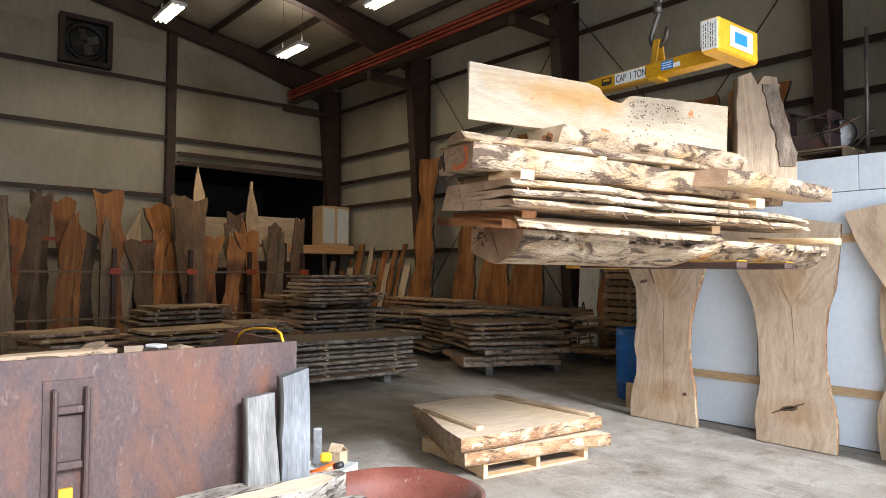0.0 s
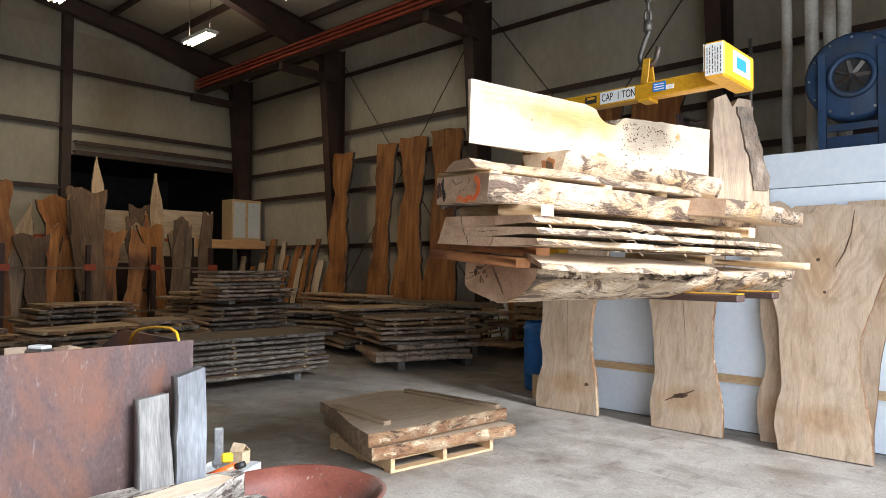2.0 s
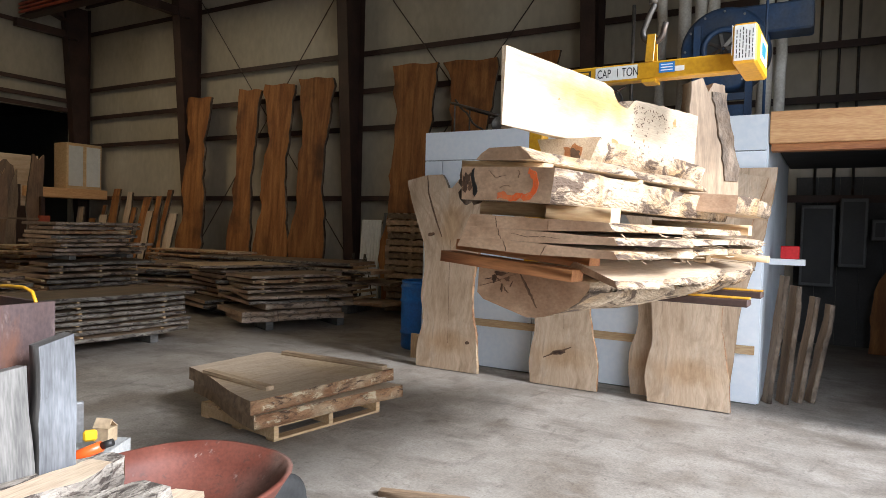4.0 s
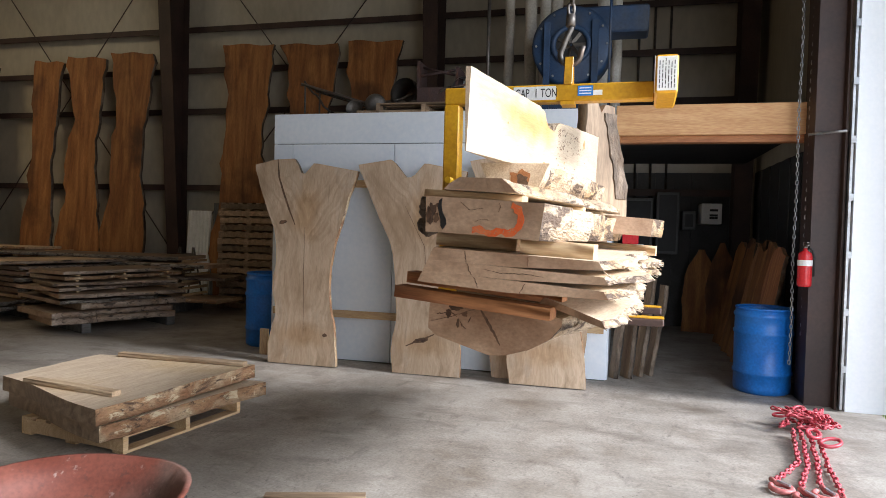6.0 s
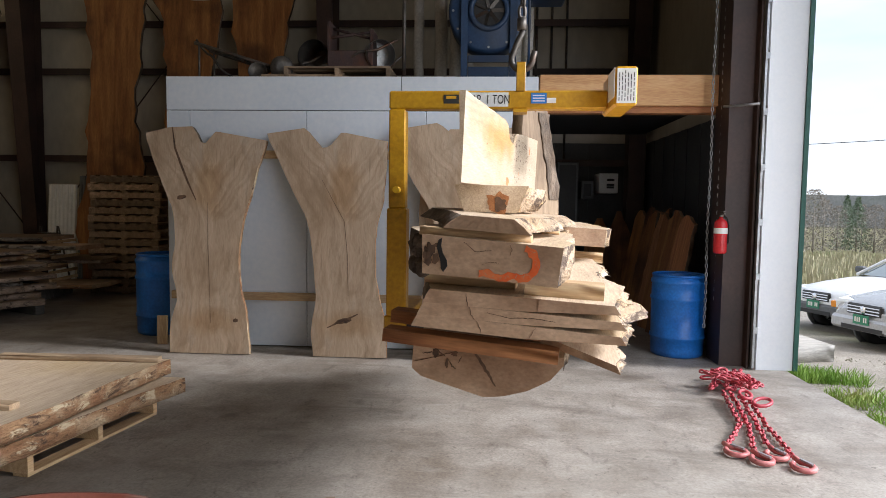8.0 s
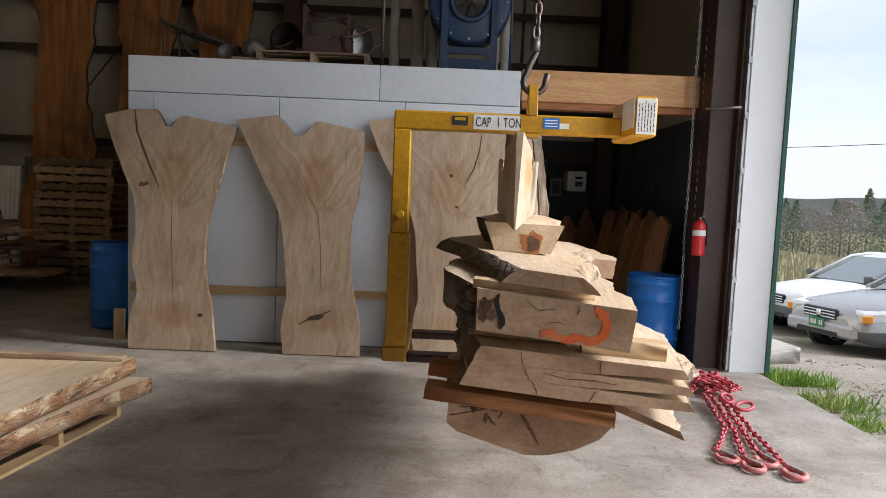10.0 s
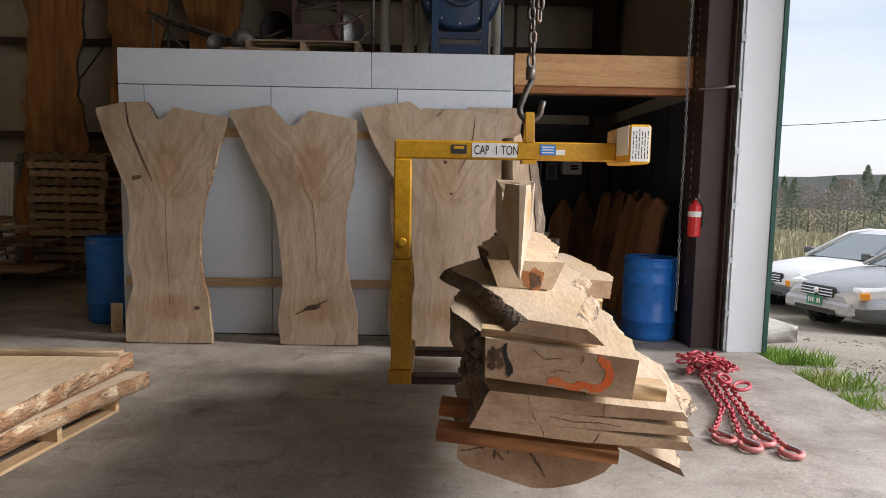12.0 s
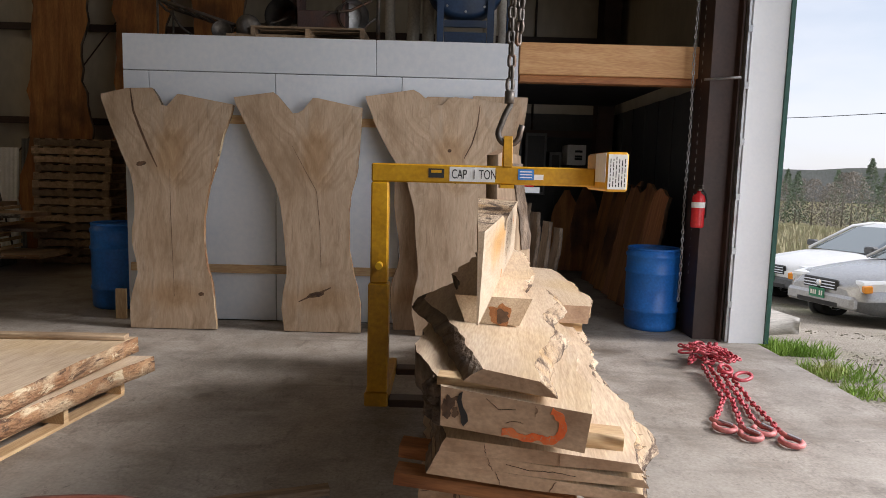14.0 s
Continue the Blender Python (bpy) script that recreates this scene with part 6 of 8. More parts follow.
def build_bin_top():
    """A battery and a board lying on the offcuts in the bin."""
    pack = thing("tool_battery", "grey cordless tool battery on the wood offcuts", "battery", pose(1.15, -5.98, 1.2, 0, 0, 25))
    bm = bmesh.new()
    box(bm, -0.06, 0.06, -0.038, 0.038, 0, 0.05, bevel=0.008)
    part("body", bm, dark_steel, pack)
    bm = bmesh.new()
    box(bm, -0.045, 0.045, -0.03, 0.03, 0.0505, 0.068, bevel=0.004)
    part("cover", bm, label_grey, pack)
    for i, (x, y, ln, rz) in enumerate(((0.75, -6.75, 0.7, 8), (1.25, -6.5, 0.55, -12))):
        me = slab("offcut", ln, [-0.06, -0.065, -0.06], [0.06, 0.055, 0.06], 0.035, [wood_tan, wood_old, wood_end], ns=6, nu=2, seed=310 + i, rough=0.004)
        ob = part("bin_board", me, None)
        ob.matrix_basis = pose(x, y, 1.175, 0, 0, rz)
        tagged(ob, "tan board offcut lying on top of the bin's scraps", "board", "boards in the bin")


def build_wheelbarrow():
    wb = thing("wheelbarrow", "worn red steel wheelbarrow holding bark offcuts", "wheelbarrow", pose(2.08, -5.4, -0.0, 0, 0, 4) @ Matrix.Diagonal((1, 1, 0.94, 1)))
    bm = bmesh.new()
    rings, n = [], 36
    for r, z, th in ((1.0, 0.6, 0), (1.02, 0.615, 0), (0.98, 0.62, 0), (0.9, 0.54, 0), (0.72, 0.4, 0), (0.5, 0.36, 0), (0.05, 0.355, 0), (0.05, 0.34, 1), (0.5, 0.345, 1), (0.73, 0.385, 1), (0.92, 0.525, 1), (1.0, 0.6, 1)):
        ring = []
        for k in range(n):
            t = 2 * math.pi * k / n
            c, s = math.cos(t), math.sin(t)
            e = 2.6
            px, py = math.copysign(abs(c) ** (2 / e), c), math.copysign(abs(s) ** (2 / e), s)
            ring.append(bm.verts.new((px * r * 0.45, py * r * 0.66, z)))
        rings.append(ring)
    for a, b in zip(rings, rings[1:]):
        for k in range(n):
            bm.faces.new((a[k], a[(k + 1) % n], b[(k + 1) % n], b[k])).smooth = True
    part("tray", bm, tray_red, wb)
    for x in (-0.22, 0.22):
        bm = bmesh.new()
        path_tube(bm, [(x * 0.4, 0.85, 0.2), (x, 0.2, 0.32), (x, -0.7, 0.5), (x * 1.1, -1.05, 0.58)], 0.018, 8)
        part("handle", bm, wood_old, wb)
        bm = bmesh.new()
        path_tube(bm, [(x, -0.15, 0.35), (x, -0.4, 0.01), (x, -0.55, 0.01), (x, -0.6, 0.42)], 0.013, 6)
        part("leg", bm, dark_steel, wb)
    bm = bmesh.new()
    lathe(bm, [(0.1, -0.03), (0.17, -0.045), (0.2, -0.02), (0.2, 0.02), (0.17, 0.045), (0.1, 0.03)], 24)
    part("wheel", bm, tyre_mat, wb, m=pose(0, 0.85, 0.2, 0, 90, 0))
    # bark offcuts heaped in it
    for i, (x, y, z, ln, w, th, rz, tilt) in enumerate(((2.07, -5.98, 0.63, 0.56, 0.075, 0.07, 14, -1), (1.9, -6.12, 0.56, 0.78, 0.13, 0.11, 2, 1), (2.24, -5.85, 0.57, 0.46, 0.12, 0.09, 6, -2), (2.3, -5.5, 0.52, 0.24, 0.09, 0.08, 20, -4))):
        me = slab("offcut", ln, [-w, -w * 1.2, -w * 0.9, -w * 0.4], [w, w * 0.8, w * 1.1, w * 0.6], th, [wood_pale if i in (0, 3) else bark_ash, bark_ash, wood_end], ns=14, nu=4, seed=320 + i, rough=0.02, belly=0.05)
        ob = part("bark_offcut", me, None)
        ob.matrix_basis = pose(x, y, z, tilt, 0, rz)
        tagged(ob, "bark-covered offcut with a pale sawn face in the wheelbarrow", "wood offcut", "offcuts in the wheelbarrow")


def build_tools():
    bm = bmesh.new()
    lathe(bm, [(0.2, 0), (0.21, 0.13), (0.2, 0.25), (0.19, 0.26)], 18)
    st = tagged(part("stump", bm, bark, m=pose(0.82, -4.77, 0)), "short bark-covered log section standing on the floor", "log section")
    z = 0.262
    box_ = thing("tool_tote", "white cardboard box heaped with hand tools on a log", "tool box", pose(0.84, -4.79, z, 0, 0, 30))
    bm = bmesh.new()
    box(bm, -0.16, 0.16, -0.12, 0.12, 0, 0.012)
    for d in ((-0.16, 0.16, -0.12, -0.112), (-0.16, 0.16, 0.112, 0.12), (-0.16, -0.152, -0.1115, 0.1115), (0.152, 0.16, -0.1115, 0.1115)):
        box(bm, *d, 0.0125, 0.115)
    part("carton", bm, label_grey, box_)
    bm = bmesh.new()
    box(bm, -0.1, -0.04, -0.02, 0.02, 0.1, 0.34, bevel=0.008)
    tagged(part("saw_guard", bm, galv, m=pose(0.74, -4.73, z, 6, 0, 60)), "upright grey metal tool blade in the box", "tool", "tools")
    bm = bmesh.new()
    box(bm, -0.05, 0.05, -0.04, 0.04, 0.118, 0.2, bevel=0.004)
    box(bm, -0.05, 0.05, -0.002, 0.002, 0.0, 0.06, m=pose(0, -0.04, 0.2, -35, 0, 0))
    box(bm, -0.05, 0.05, -0.002, 0.002, 0.0, 0.06, m=pose(0, 0.04, 0.2, 50, 0, 0))
    tagged(part("small_carton", bm, cardboard, m=pose(0.87, -4.73, z, 0, 0, 20)), "small brown carton on the tool box", "carton", "tools")
    bm = bmesh.new()
    tube(bm, (-0.1, 0, 0.05), (0.1, 0, 0.06), 0.032, 0.028, n=14)
    tube(bm, (0.1, 0, 0.06), (0.16, 0, 0.06), 0.02, n=10, mi=1)
    tagged(part("angle_grinder", bm, [orange_tool, black], m=pose(1.02, -4.93, z + 0.08, 0, -20, 40)), "orange angle grinder beside the tool box", "power tool", "tools")
    bm = bmesh.new()
    lathe(bm, [(0.02, -0.01), (0.075, -0.008), (0.075, 0.008), (0.02, 0.01)], 24)
    tube(bm, (0, 0, -0.03), (0.12, 0.03, -0.05), 0.03, n=12, mi=1)
    tagged(part("cutting_tool", bm, [galv, yellow_tool], m=pose(1.06, -4.89, z + 0.05, 70, 0, 50)), "yellow cut-off tool with a round steel disc", "power tool", "tools")
    bm = bmesh.new()
    path_tube(bm, [(0.05 * math.cos(t), 0.05 * math.sin(t), 0.004 * k) for k, t in enumerate([0.5 * j for j in range(20)])], 0.008, 6)
    tagged(part("cable_coil", bm, black, m=pose(0.80, -4.97, z + 0.13, 60, 0, 0)), "coiled black cable on the tool box", "cable", "tools")
    bm = bmesh.new()
    box(bm, -0.035, 0.035, -0.02, 0.02, 0.14, 0.2, bevel=0.012)
    tagged(part("tape_measure", bm, yellow_tool, m=pose(0.92, -4.85, z + 0.02, 0, 0, 60)), "yellow tape measure on the tool box", "tape measure", "tools")
    me = slab("offcut", 0.55, [-0.03, -0.03], [0.03, 0.03], 0.035, [wood_old] * 3, ns=3, nu=1, rough=0.003)
    ob = part("loose_stick", me, None)
    ob.matrix_basis = pose(2.05, -3.72, 0.001, 0, 0, -72)
    tagged(ob, "dark stick lying on the concrete floor", "stick")
    me = slab("offcut", 0.3, [-0.05, -0.05], [0.05, 0.05], 0.03, [wood_pine] * 3, ns=3, nu=1, rough=0.002)
    ob = part("small_block", me, None)
    ob.matrix_basis = pose(-0.02, 0.02, 0.001, 90, 0, 0) @ pose(-0.05, 0, 0.03)
    tagged(ob, "small pine board standing against the foam room", "board")


# ---- outdoors ----
def wheel_parts(car, x, y, r=0.33):
    bm = bmesh.new()
    lathe(bm, [(r * 0.62, -0.1), (r * 0.93, -0.105), (r, -0.07), (r, 0.07), (r * 0.93, 0.105), (r * 0.62, 0.1)], 28)
    w = part("wheel", bm, tyre_mat, car, m=pose(x, y, r, 90, 0, 0))
    bm = bmesh.new()
    lathe(bm, [(0.03, 0.1), (r * 0.6, 0.085), (r * 0.63, 0.108), (r * 0.63, -0.108), (r * 0.6, -0.085), (0.03, -0.1)], 20)
    for k in range(5):
        box(bm, -0.02, 0.02, 0.03, r * 0.6, 0.085, 0.112, m=pose(0, 0, 0, 0, 0, 72 * k))
        box(bm, -0.02, 0.02, 0.03, r * 0.6, -0.112, -0.085, m=pose(0, 0, 0, 0, 0, 72 * k))
    part("rim", bm, galv, w)


def build_car(m, label, paint):
    """A wagon; local x forward, the origin under its middle."""
    car = thing("station_wagon", label, "car", m, "parked cars")
    # body by stations along x: half width, sill, belt height
    st = ((-2.3, 0.72, 0.42, 0.92), (-2.2, 0.82, 0.3, 1.0), (-1.4, 0.87, 0.24, 1.0), (0.0, 0.88, 0.22, 0.98), (0.9, 0.88, 0.24, 0.95), (1.5, 0.86, 0.26, 0.88), (2.0, 0.82, 0.3, 0.8), (2.2, 0.74, 0.34, 0.72), (2.32, 0.58, 0.4, 0.64))
    bm = bmesh.new()
    rings = []
    for x, w, lo, hi in st:
        mid = lo + (hi - lo) * 0.42
        pts = [(-w * 0.9, lo), (-w, lo + 0.1), (-w * 1.0, mid), (-w * 0.985, hi - 0.1), (-w * 0.88, hi), (-w * 0.4, hi + 0.035), (w * 0.4, hi + 0.035), (w * 0.88, hi), (w * 0.985, hi - 0.1), (w, mid), (w, lo + 0.1), (w * 0.9, lo)]
        rings.append([bm.verts.new((x, y, z)) for y, z in pts])
    for a, b in zip(rings, rings[1:]):
        for j in range(12):
            f = bm.faces.new((a[j], a[(j + 1) % 12], b[(j + 1) % 12], b[j]))
            f.smooth = True
            f.material_index = 1 if j in (0, 1, 9, 10, 11) else 0
    bm.faces.new(rings[0])
    f = bm.faces.new(rings[-1])
    f.material_index = 0
    part("body", bm, [paint, car_grey], car)
    bm = bmesh.new()
    cab = ((-2.22, 0.68, 1.0), (-1.95, 0.6, 1.42), (-0.6, 0.62, 1.5), (-0.12, 0.6, 1.44), (0.78, 0.74, 1.0))
    rr = []
    for x, w, z in cab:
        base = 0.97
        rr.append([bm.verts.new(p) for p in ((x, -0.8, base), (x, -w, z - 0.03), (x, -w * 0.8, z), (x, w * 0.8, z), (x, w, z - 0.03), (x, 0.8, base))])
    for i, (a, b) in enumerate(zip(rr, rr[1:])):
        for j in range(5):
            f = bm.faces.new((a[j], a[j + 1], b[j + 1], b[j]))
            f.material_index = 1 if j in (0, 4) or i == 3 or i == 0 else 0
            f.smooth = j in (1, 2, 3) and i in (1, 2)
    part("cabin", bm, [paint, car_glass], car)
    for y in (-1, 1):
        for xs in ((0.25, 1.13),):
            bm = bmesh.new()
            path_tube(bm, [(0.79, y * 0.76, 1.0), (-0.1, y * 0.615, 1.445), (-0.6, y * 0.63, 1.5), (-1.95, y * 0.61, 1.43), (-2.2, y * 0.7, 1.0)], 0.028, 6)
            part("pillar", bm, paint, car)
        bm = bmesh.new()
        box(bm, -0.5, -0.42, y * 0.76 - 0.05, y * 0.76 + 0.02, 1.0, 1.46, m=None)
        part("pillar", bm, black, car)
        bm = bmesh.new()
        box(bm, -0.07, 0.07, -0.1, 0.1, -0.06, 0.06, bevel=0.025)
        part("mirror", bm, car_grey, car, m=pose(0.5, y * 0.98, 1.08))
        bm = bmesh.new()
        box(bm, -0.32, 0.1, -0.16, 0.16, -0.085, 0.085, bevel=0.035)
        hl = part("headlight", bm, lamp_lens, car, m=pose(2.1, y * 0.6, 0.7, 0, 6, -y * 22))
        bm = bmesh.new()
        box(bm, 0.0, 0.11, -0.05, 0.05, -0.05, 0.05, bevel=0.01)
        part("indicator", bm, amber, hl, m=pose(-0.02, y * 0.17, -0.01))
        bm = bmesh.new()
        lathe(bm, [(0.01, 0.02), (0.07, 0.02), (0.085, 0.0), (0.085, -0.05)], 18)
        part("fog_lamp", bm, lamp_lens, car, m=pose(2.24, y * 0.55, 0.46, 0, 90, 0))
    bm = bmesh.new()
    box(bm, -0.03, 0.03, -0.34, 0.34, -0.085, 0.085, bevel=0.02)
    gr = part("grille", bm, black, car, m=pose(2.3, 0, 0.68))
    for z in (-0.045, 0, 0.045):
        bm = bmesh.new()
        box(bm, 0.03, 0.04, -0.31, 0.31, z - 0.008, z + 0.008)
        part("grille_bar", bm, chrome, gr)
    bm = bmesh.new()
    lathe(bm, [(0.01, 0.01), (0.055, 0.008), (0.06, 0)], 18)
    part("badge", bm, chrome, gr, m=pose(0.04, 0, 0, 0, 90, 0) @ pose(0, 0, 0, 0, 0, 0))
    bm = bmesh.new()
    box(bm, 2.22, 2.36, -0.66, 0.66, 0.36, 0.56, bevel=0.04)
    part("bumper", bm, car_grey if paint is car_white else paint, car)
    bm = bmesh.new()
    box(bm, 2.355, 2.366, -0.4, 0.4, 0.375, 0.44)
    part("lower_intake", bm, black, car)
    bm = bmesh.new()
    box(bm, 2.362, 2.375, -0.15, 0.15, 0.47, 0.61)
    pl = part("number_plate", bm, plate_green, car)
    for k in (0, 1, 2, 4, 5):
        bm = bmesh.new()
        box(bm, 2.3755, 2.378, -0.115 + k * 0.042, -0.09 + k * 0.042, 0.505, 0.575)
        part("plate_bar", bm, white_label, pl)
    for x in (-1.35, 1.38):
        for y in (-0.78, 0.78):
            wheel_parts(car, x, y)
            bm = bmesh.new()
            lathe(bm, [(0.34, -0.02), (0.4, -0.02), (0.4, 0.02), (0.34, 0.02)], 24)
            part("wheel_arch", bm, car_grey, car, m=pose(x, math.copysign(0.868, y), 0.34, 90, 0, 0))


def build_outdoors():
    def face(px, py, yaw):
        return pose(px, py, ground_z(px, py) + 0.02, 1.5, 0, yaw) 

    build_car(face(11.15, 3.75, 191), "silver station wagon parked on gravel, grey bumper", car_silver)
    build_car(face(11.5, 6.1, 194), "pale station wagon with dark cladding parked behind another car", car_white)
    # timber block by the door corner
    me = slab("timber", 0.72, [-0.3, -0.32, -0.3], [0.3, 0.32, 0.3], 0.18, [wood_bleached, wood_bleached, wood_bleached], ns=8, nu=3, seed=400, rough=0.012)
    ob = part("timber_block", me, None)
    ob.matrix_basis = pose(6.24, 0.62, -0.11, 0, 0, -80)
    tagged(ob, "thick weathered grey timber lying outside the doorway", "timber block")
    # grass along the slab edge
    rnd = random.Random(11)
    bm = bmesh.new()
    for k in range(3200):
        t = rnd.random()
        x = 6.2 + abs(rnd.gauss(0, 0.28)) + (0.35 if t < 0.4 else 0.05) * rnd.random()
        y = -0.25 - (rnd.random() ** 1.6) * 2.4
        if noise.noise(Vector((x * 2.2, y * 2.2, 1))) < -0.12 + 0.25 * (-y - 0.6):
            continue
        h, a, b = rnd.uniform(0.04, 0.13) * (1.4 if y > -0.7 else 1), rnd.uniform(0, 6.28), rnd.uniform(0, 0.06)
        z = ground_z(x, y) - 0.01
        c, s = math.cos(a) * 0.005, math.sin(a) * 0.005
        v = [bm.verts.new(p) for p in ((x - c, y - s, z), (x + c, y + s, z), (x + b * math.sin(a) + c * 0.6, y - b * math.cos(a) + s * 0.6, z + h * 0.6), (x + 2 * b * math.sin(a), y - 2 * b * math.cos(a), z + h))]
        bm.faces.new((v[0], v[1], v[2]))
        bm.faces.new((v[0], v[2], v[3]))
    tagged(part("grass", bm, grass_mat), "green spring grass along the concrete edge", "grass", kind="stuff")
    bm = bmesh.new()
    for k in range(900):
        x, y, r = 6.3 + rnd.random() * 3.2, -2.6 + rnd.random() * 4.5, rnd.uniform(0.004, 0.013)
        box(bm, -r, r, -r * 0.8, r * 0.8, -r * 0.4, r * 0.6, m=pose(x, y, ground_z(x, y), rnd.uniform(-30, 30), rnd.uniform(-30, 30), rnd.uniform(0, 180)))
    tagged(part("stones", bm, gravel), "loose stones scattered on the gravel", "stones", kind="stuff")
    # a dry field beyond the yard
    bm = bmesh.new()
    for k in range(9000):
        d = 17 + 85 * rnd.random() ** 1.4
        a = radians(rnd.uniform(12, 62))
        x, y = 3 + d * math.sin(a), -6.6 + d * math.cos(a)
        if x < 13:
            continue
        h, w = rnd.uniform(0.3, 0.75), rnd.uniform(0.02, 0.05) * (1 + d / 30)
        a2 = rnd.uniform(0, 3.14)
        c, s = w * math.cos(a2), w * math.sin(a2)
        z = ground_z(x, y) - 0.03
        v = [bm.verts.new(p) for p in ((x - c, y - s, z), (x + c, y + s, z), (x + c * 0.4 + rnd.uniform(-0.1, 0.1), y + s * 0.4, z + h))]
        bm.faces.new(v)
    tagged(part("field_grass", bm, dry_grass), "tall dry straw-coloured field grass beyond the yard", "grass", kind="stuff")
    # far trees
    for i in range(84):
        a = radians(10 + 56 * i / 83 + rnd.uniform(-0.5, 0.5))
        d = rnd.uniform(105, 150)
        x, y = 3 + d * math.sin(a), -6.6 + d * math.cos(a)
        pine = rnd.random() < 0.45
        h = rnd.uniform(7.6, 10.0) * (1.2 if pine else 1.0)
        tr = thing("pine_tree" if pine else "bare_tree", "distant dark green pine at the field's edge" if pine else "distant grey-brown bare tree at the field's edge", "tree", pose(x, y, ground_z(x, y) - 0.1), "far trees")
        bm = bmesh.new()
        tube(bm, (0, 0, 0), (0, 0, h * 0.9), 0.16, 0.03, n=6)
        part("trunk", bm, leaf_bare_hazed, tr)
        bm = bmesh.new()
        for k in range(2200 if pine else 2600):
            f = rnd.random()
            if pine:
                zz = h * (0.06 + 0.94 * f)
                rad = (1 - f) * h * 0.3 * (0.5 + 0.5 * rnd.random()) + 0.1
            else:
                zz = h * (0.03 + 0.94 * f)
                rad = h * 0.4 * math.sqrt(rnd.random()) * math.sin(math.pi * min(0.95, 0.35 + 0.6 * f)) + 0.1
            t = rnd.uniform(0, 6.28)
            p = Vector((rad * math.cos(t), rad * math.sin(t), zz))
            s = rnd.uniform(0.1, 0.32) if pine else rnd.uniform(0.06, 0.22)
            q = [bm.verts.new(p + Vector((rnd.uniform(-s, s), rnd.uniform(-s, s), rnd.uniform(-s, s)))) for _ in range(3)]
            bm.faces.new(q)
        part("crown", bm, leaf_pine_hazed if pine else leaf_bare_hazed, tr)
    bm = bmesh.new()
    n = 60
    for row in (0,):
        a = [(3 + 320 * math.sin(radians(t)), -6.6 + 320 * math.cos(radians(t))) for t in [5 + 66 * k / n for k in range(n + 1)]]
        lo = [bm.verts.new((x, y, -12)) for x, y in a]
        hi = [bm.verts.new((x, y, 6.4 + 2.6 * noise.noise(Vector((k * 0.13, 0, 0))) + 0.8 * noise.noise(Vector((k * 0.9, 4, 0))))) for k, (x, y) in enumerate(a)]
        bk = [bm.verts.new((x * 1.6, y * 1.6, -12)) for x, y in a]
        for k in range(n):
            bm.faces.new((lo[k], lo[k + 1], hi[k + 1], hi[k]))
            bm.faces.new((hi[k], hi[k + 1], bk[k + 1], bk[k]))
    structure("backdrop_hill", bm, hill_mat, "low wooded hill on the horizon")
    bm = bmesh.new()
    path_tube(bm, [(12 + 5 * k, 40 - 6.5 * k, 5.0 - 0.28 * math.sin(math.pi * ((k % 4) / 4)) + 0.0 * k) for k in range(9)], 0.02, 4)
    structure("backdrop_power_line", bm, black, "thin overhead power line")
    bm = bmesh.new()
    tube(bm, (12, 40, -0.4), (12, 40, 5.6), 0.12, 0.09, n=8)
    tube(bm, (52, -12, -0.6), (52, -12, 5.6), 0.12, 0.09, n=8)
    structure("backdrop_power_poles", bm, wood_grey, "weathered power poles")


# ---- the hanging load ----
TILT = 3.5
SKEW = -6.0
moving = []


def on_load(ob):
    moving.append(ob)
    return ob


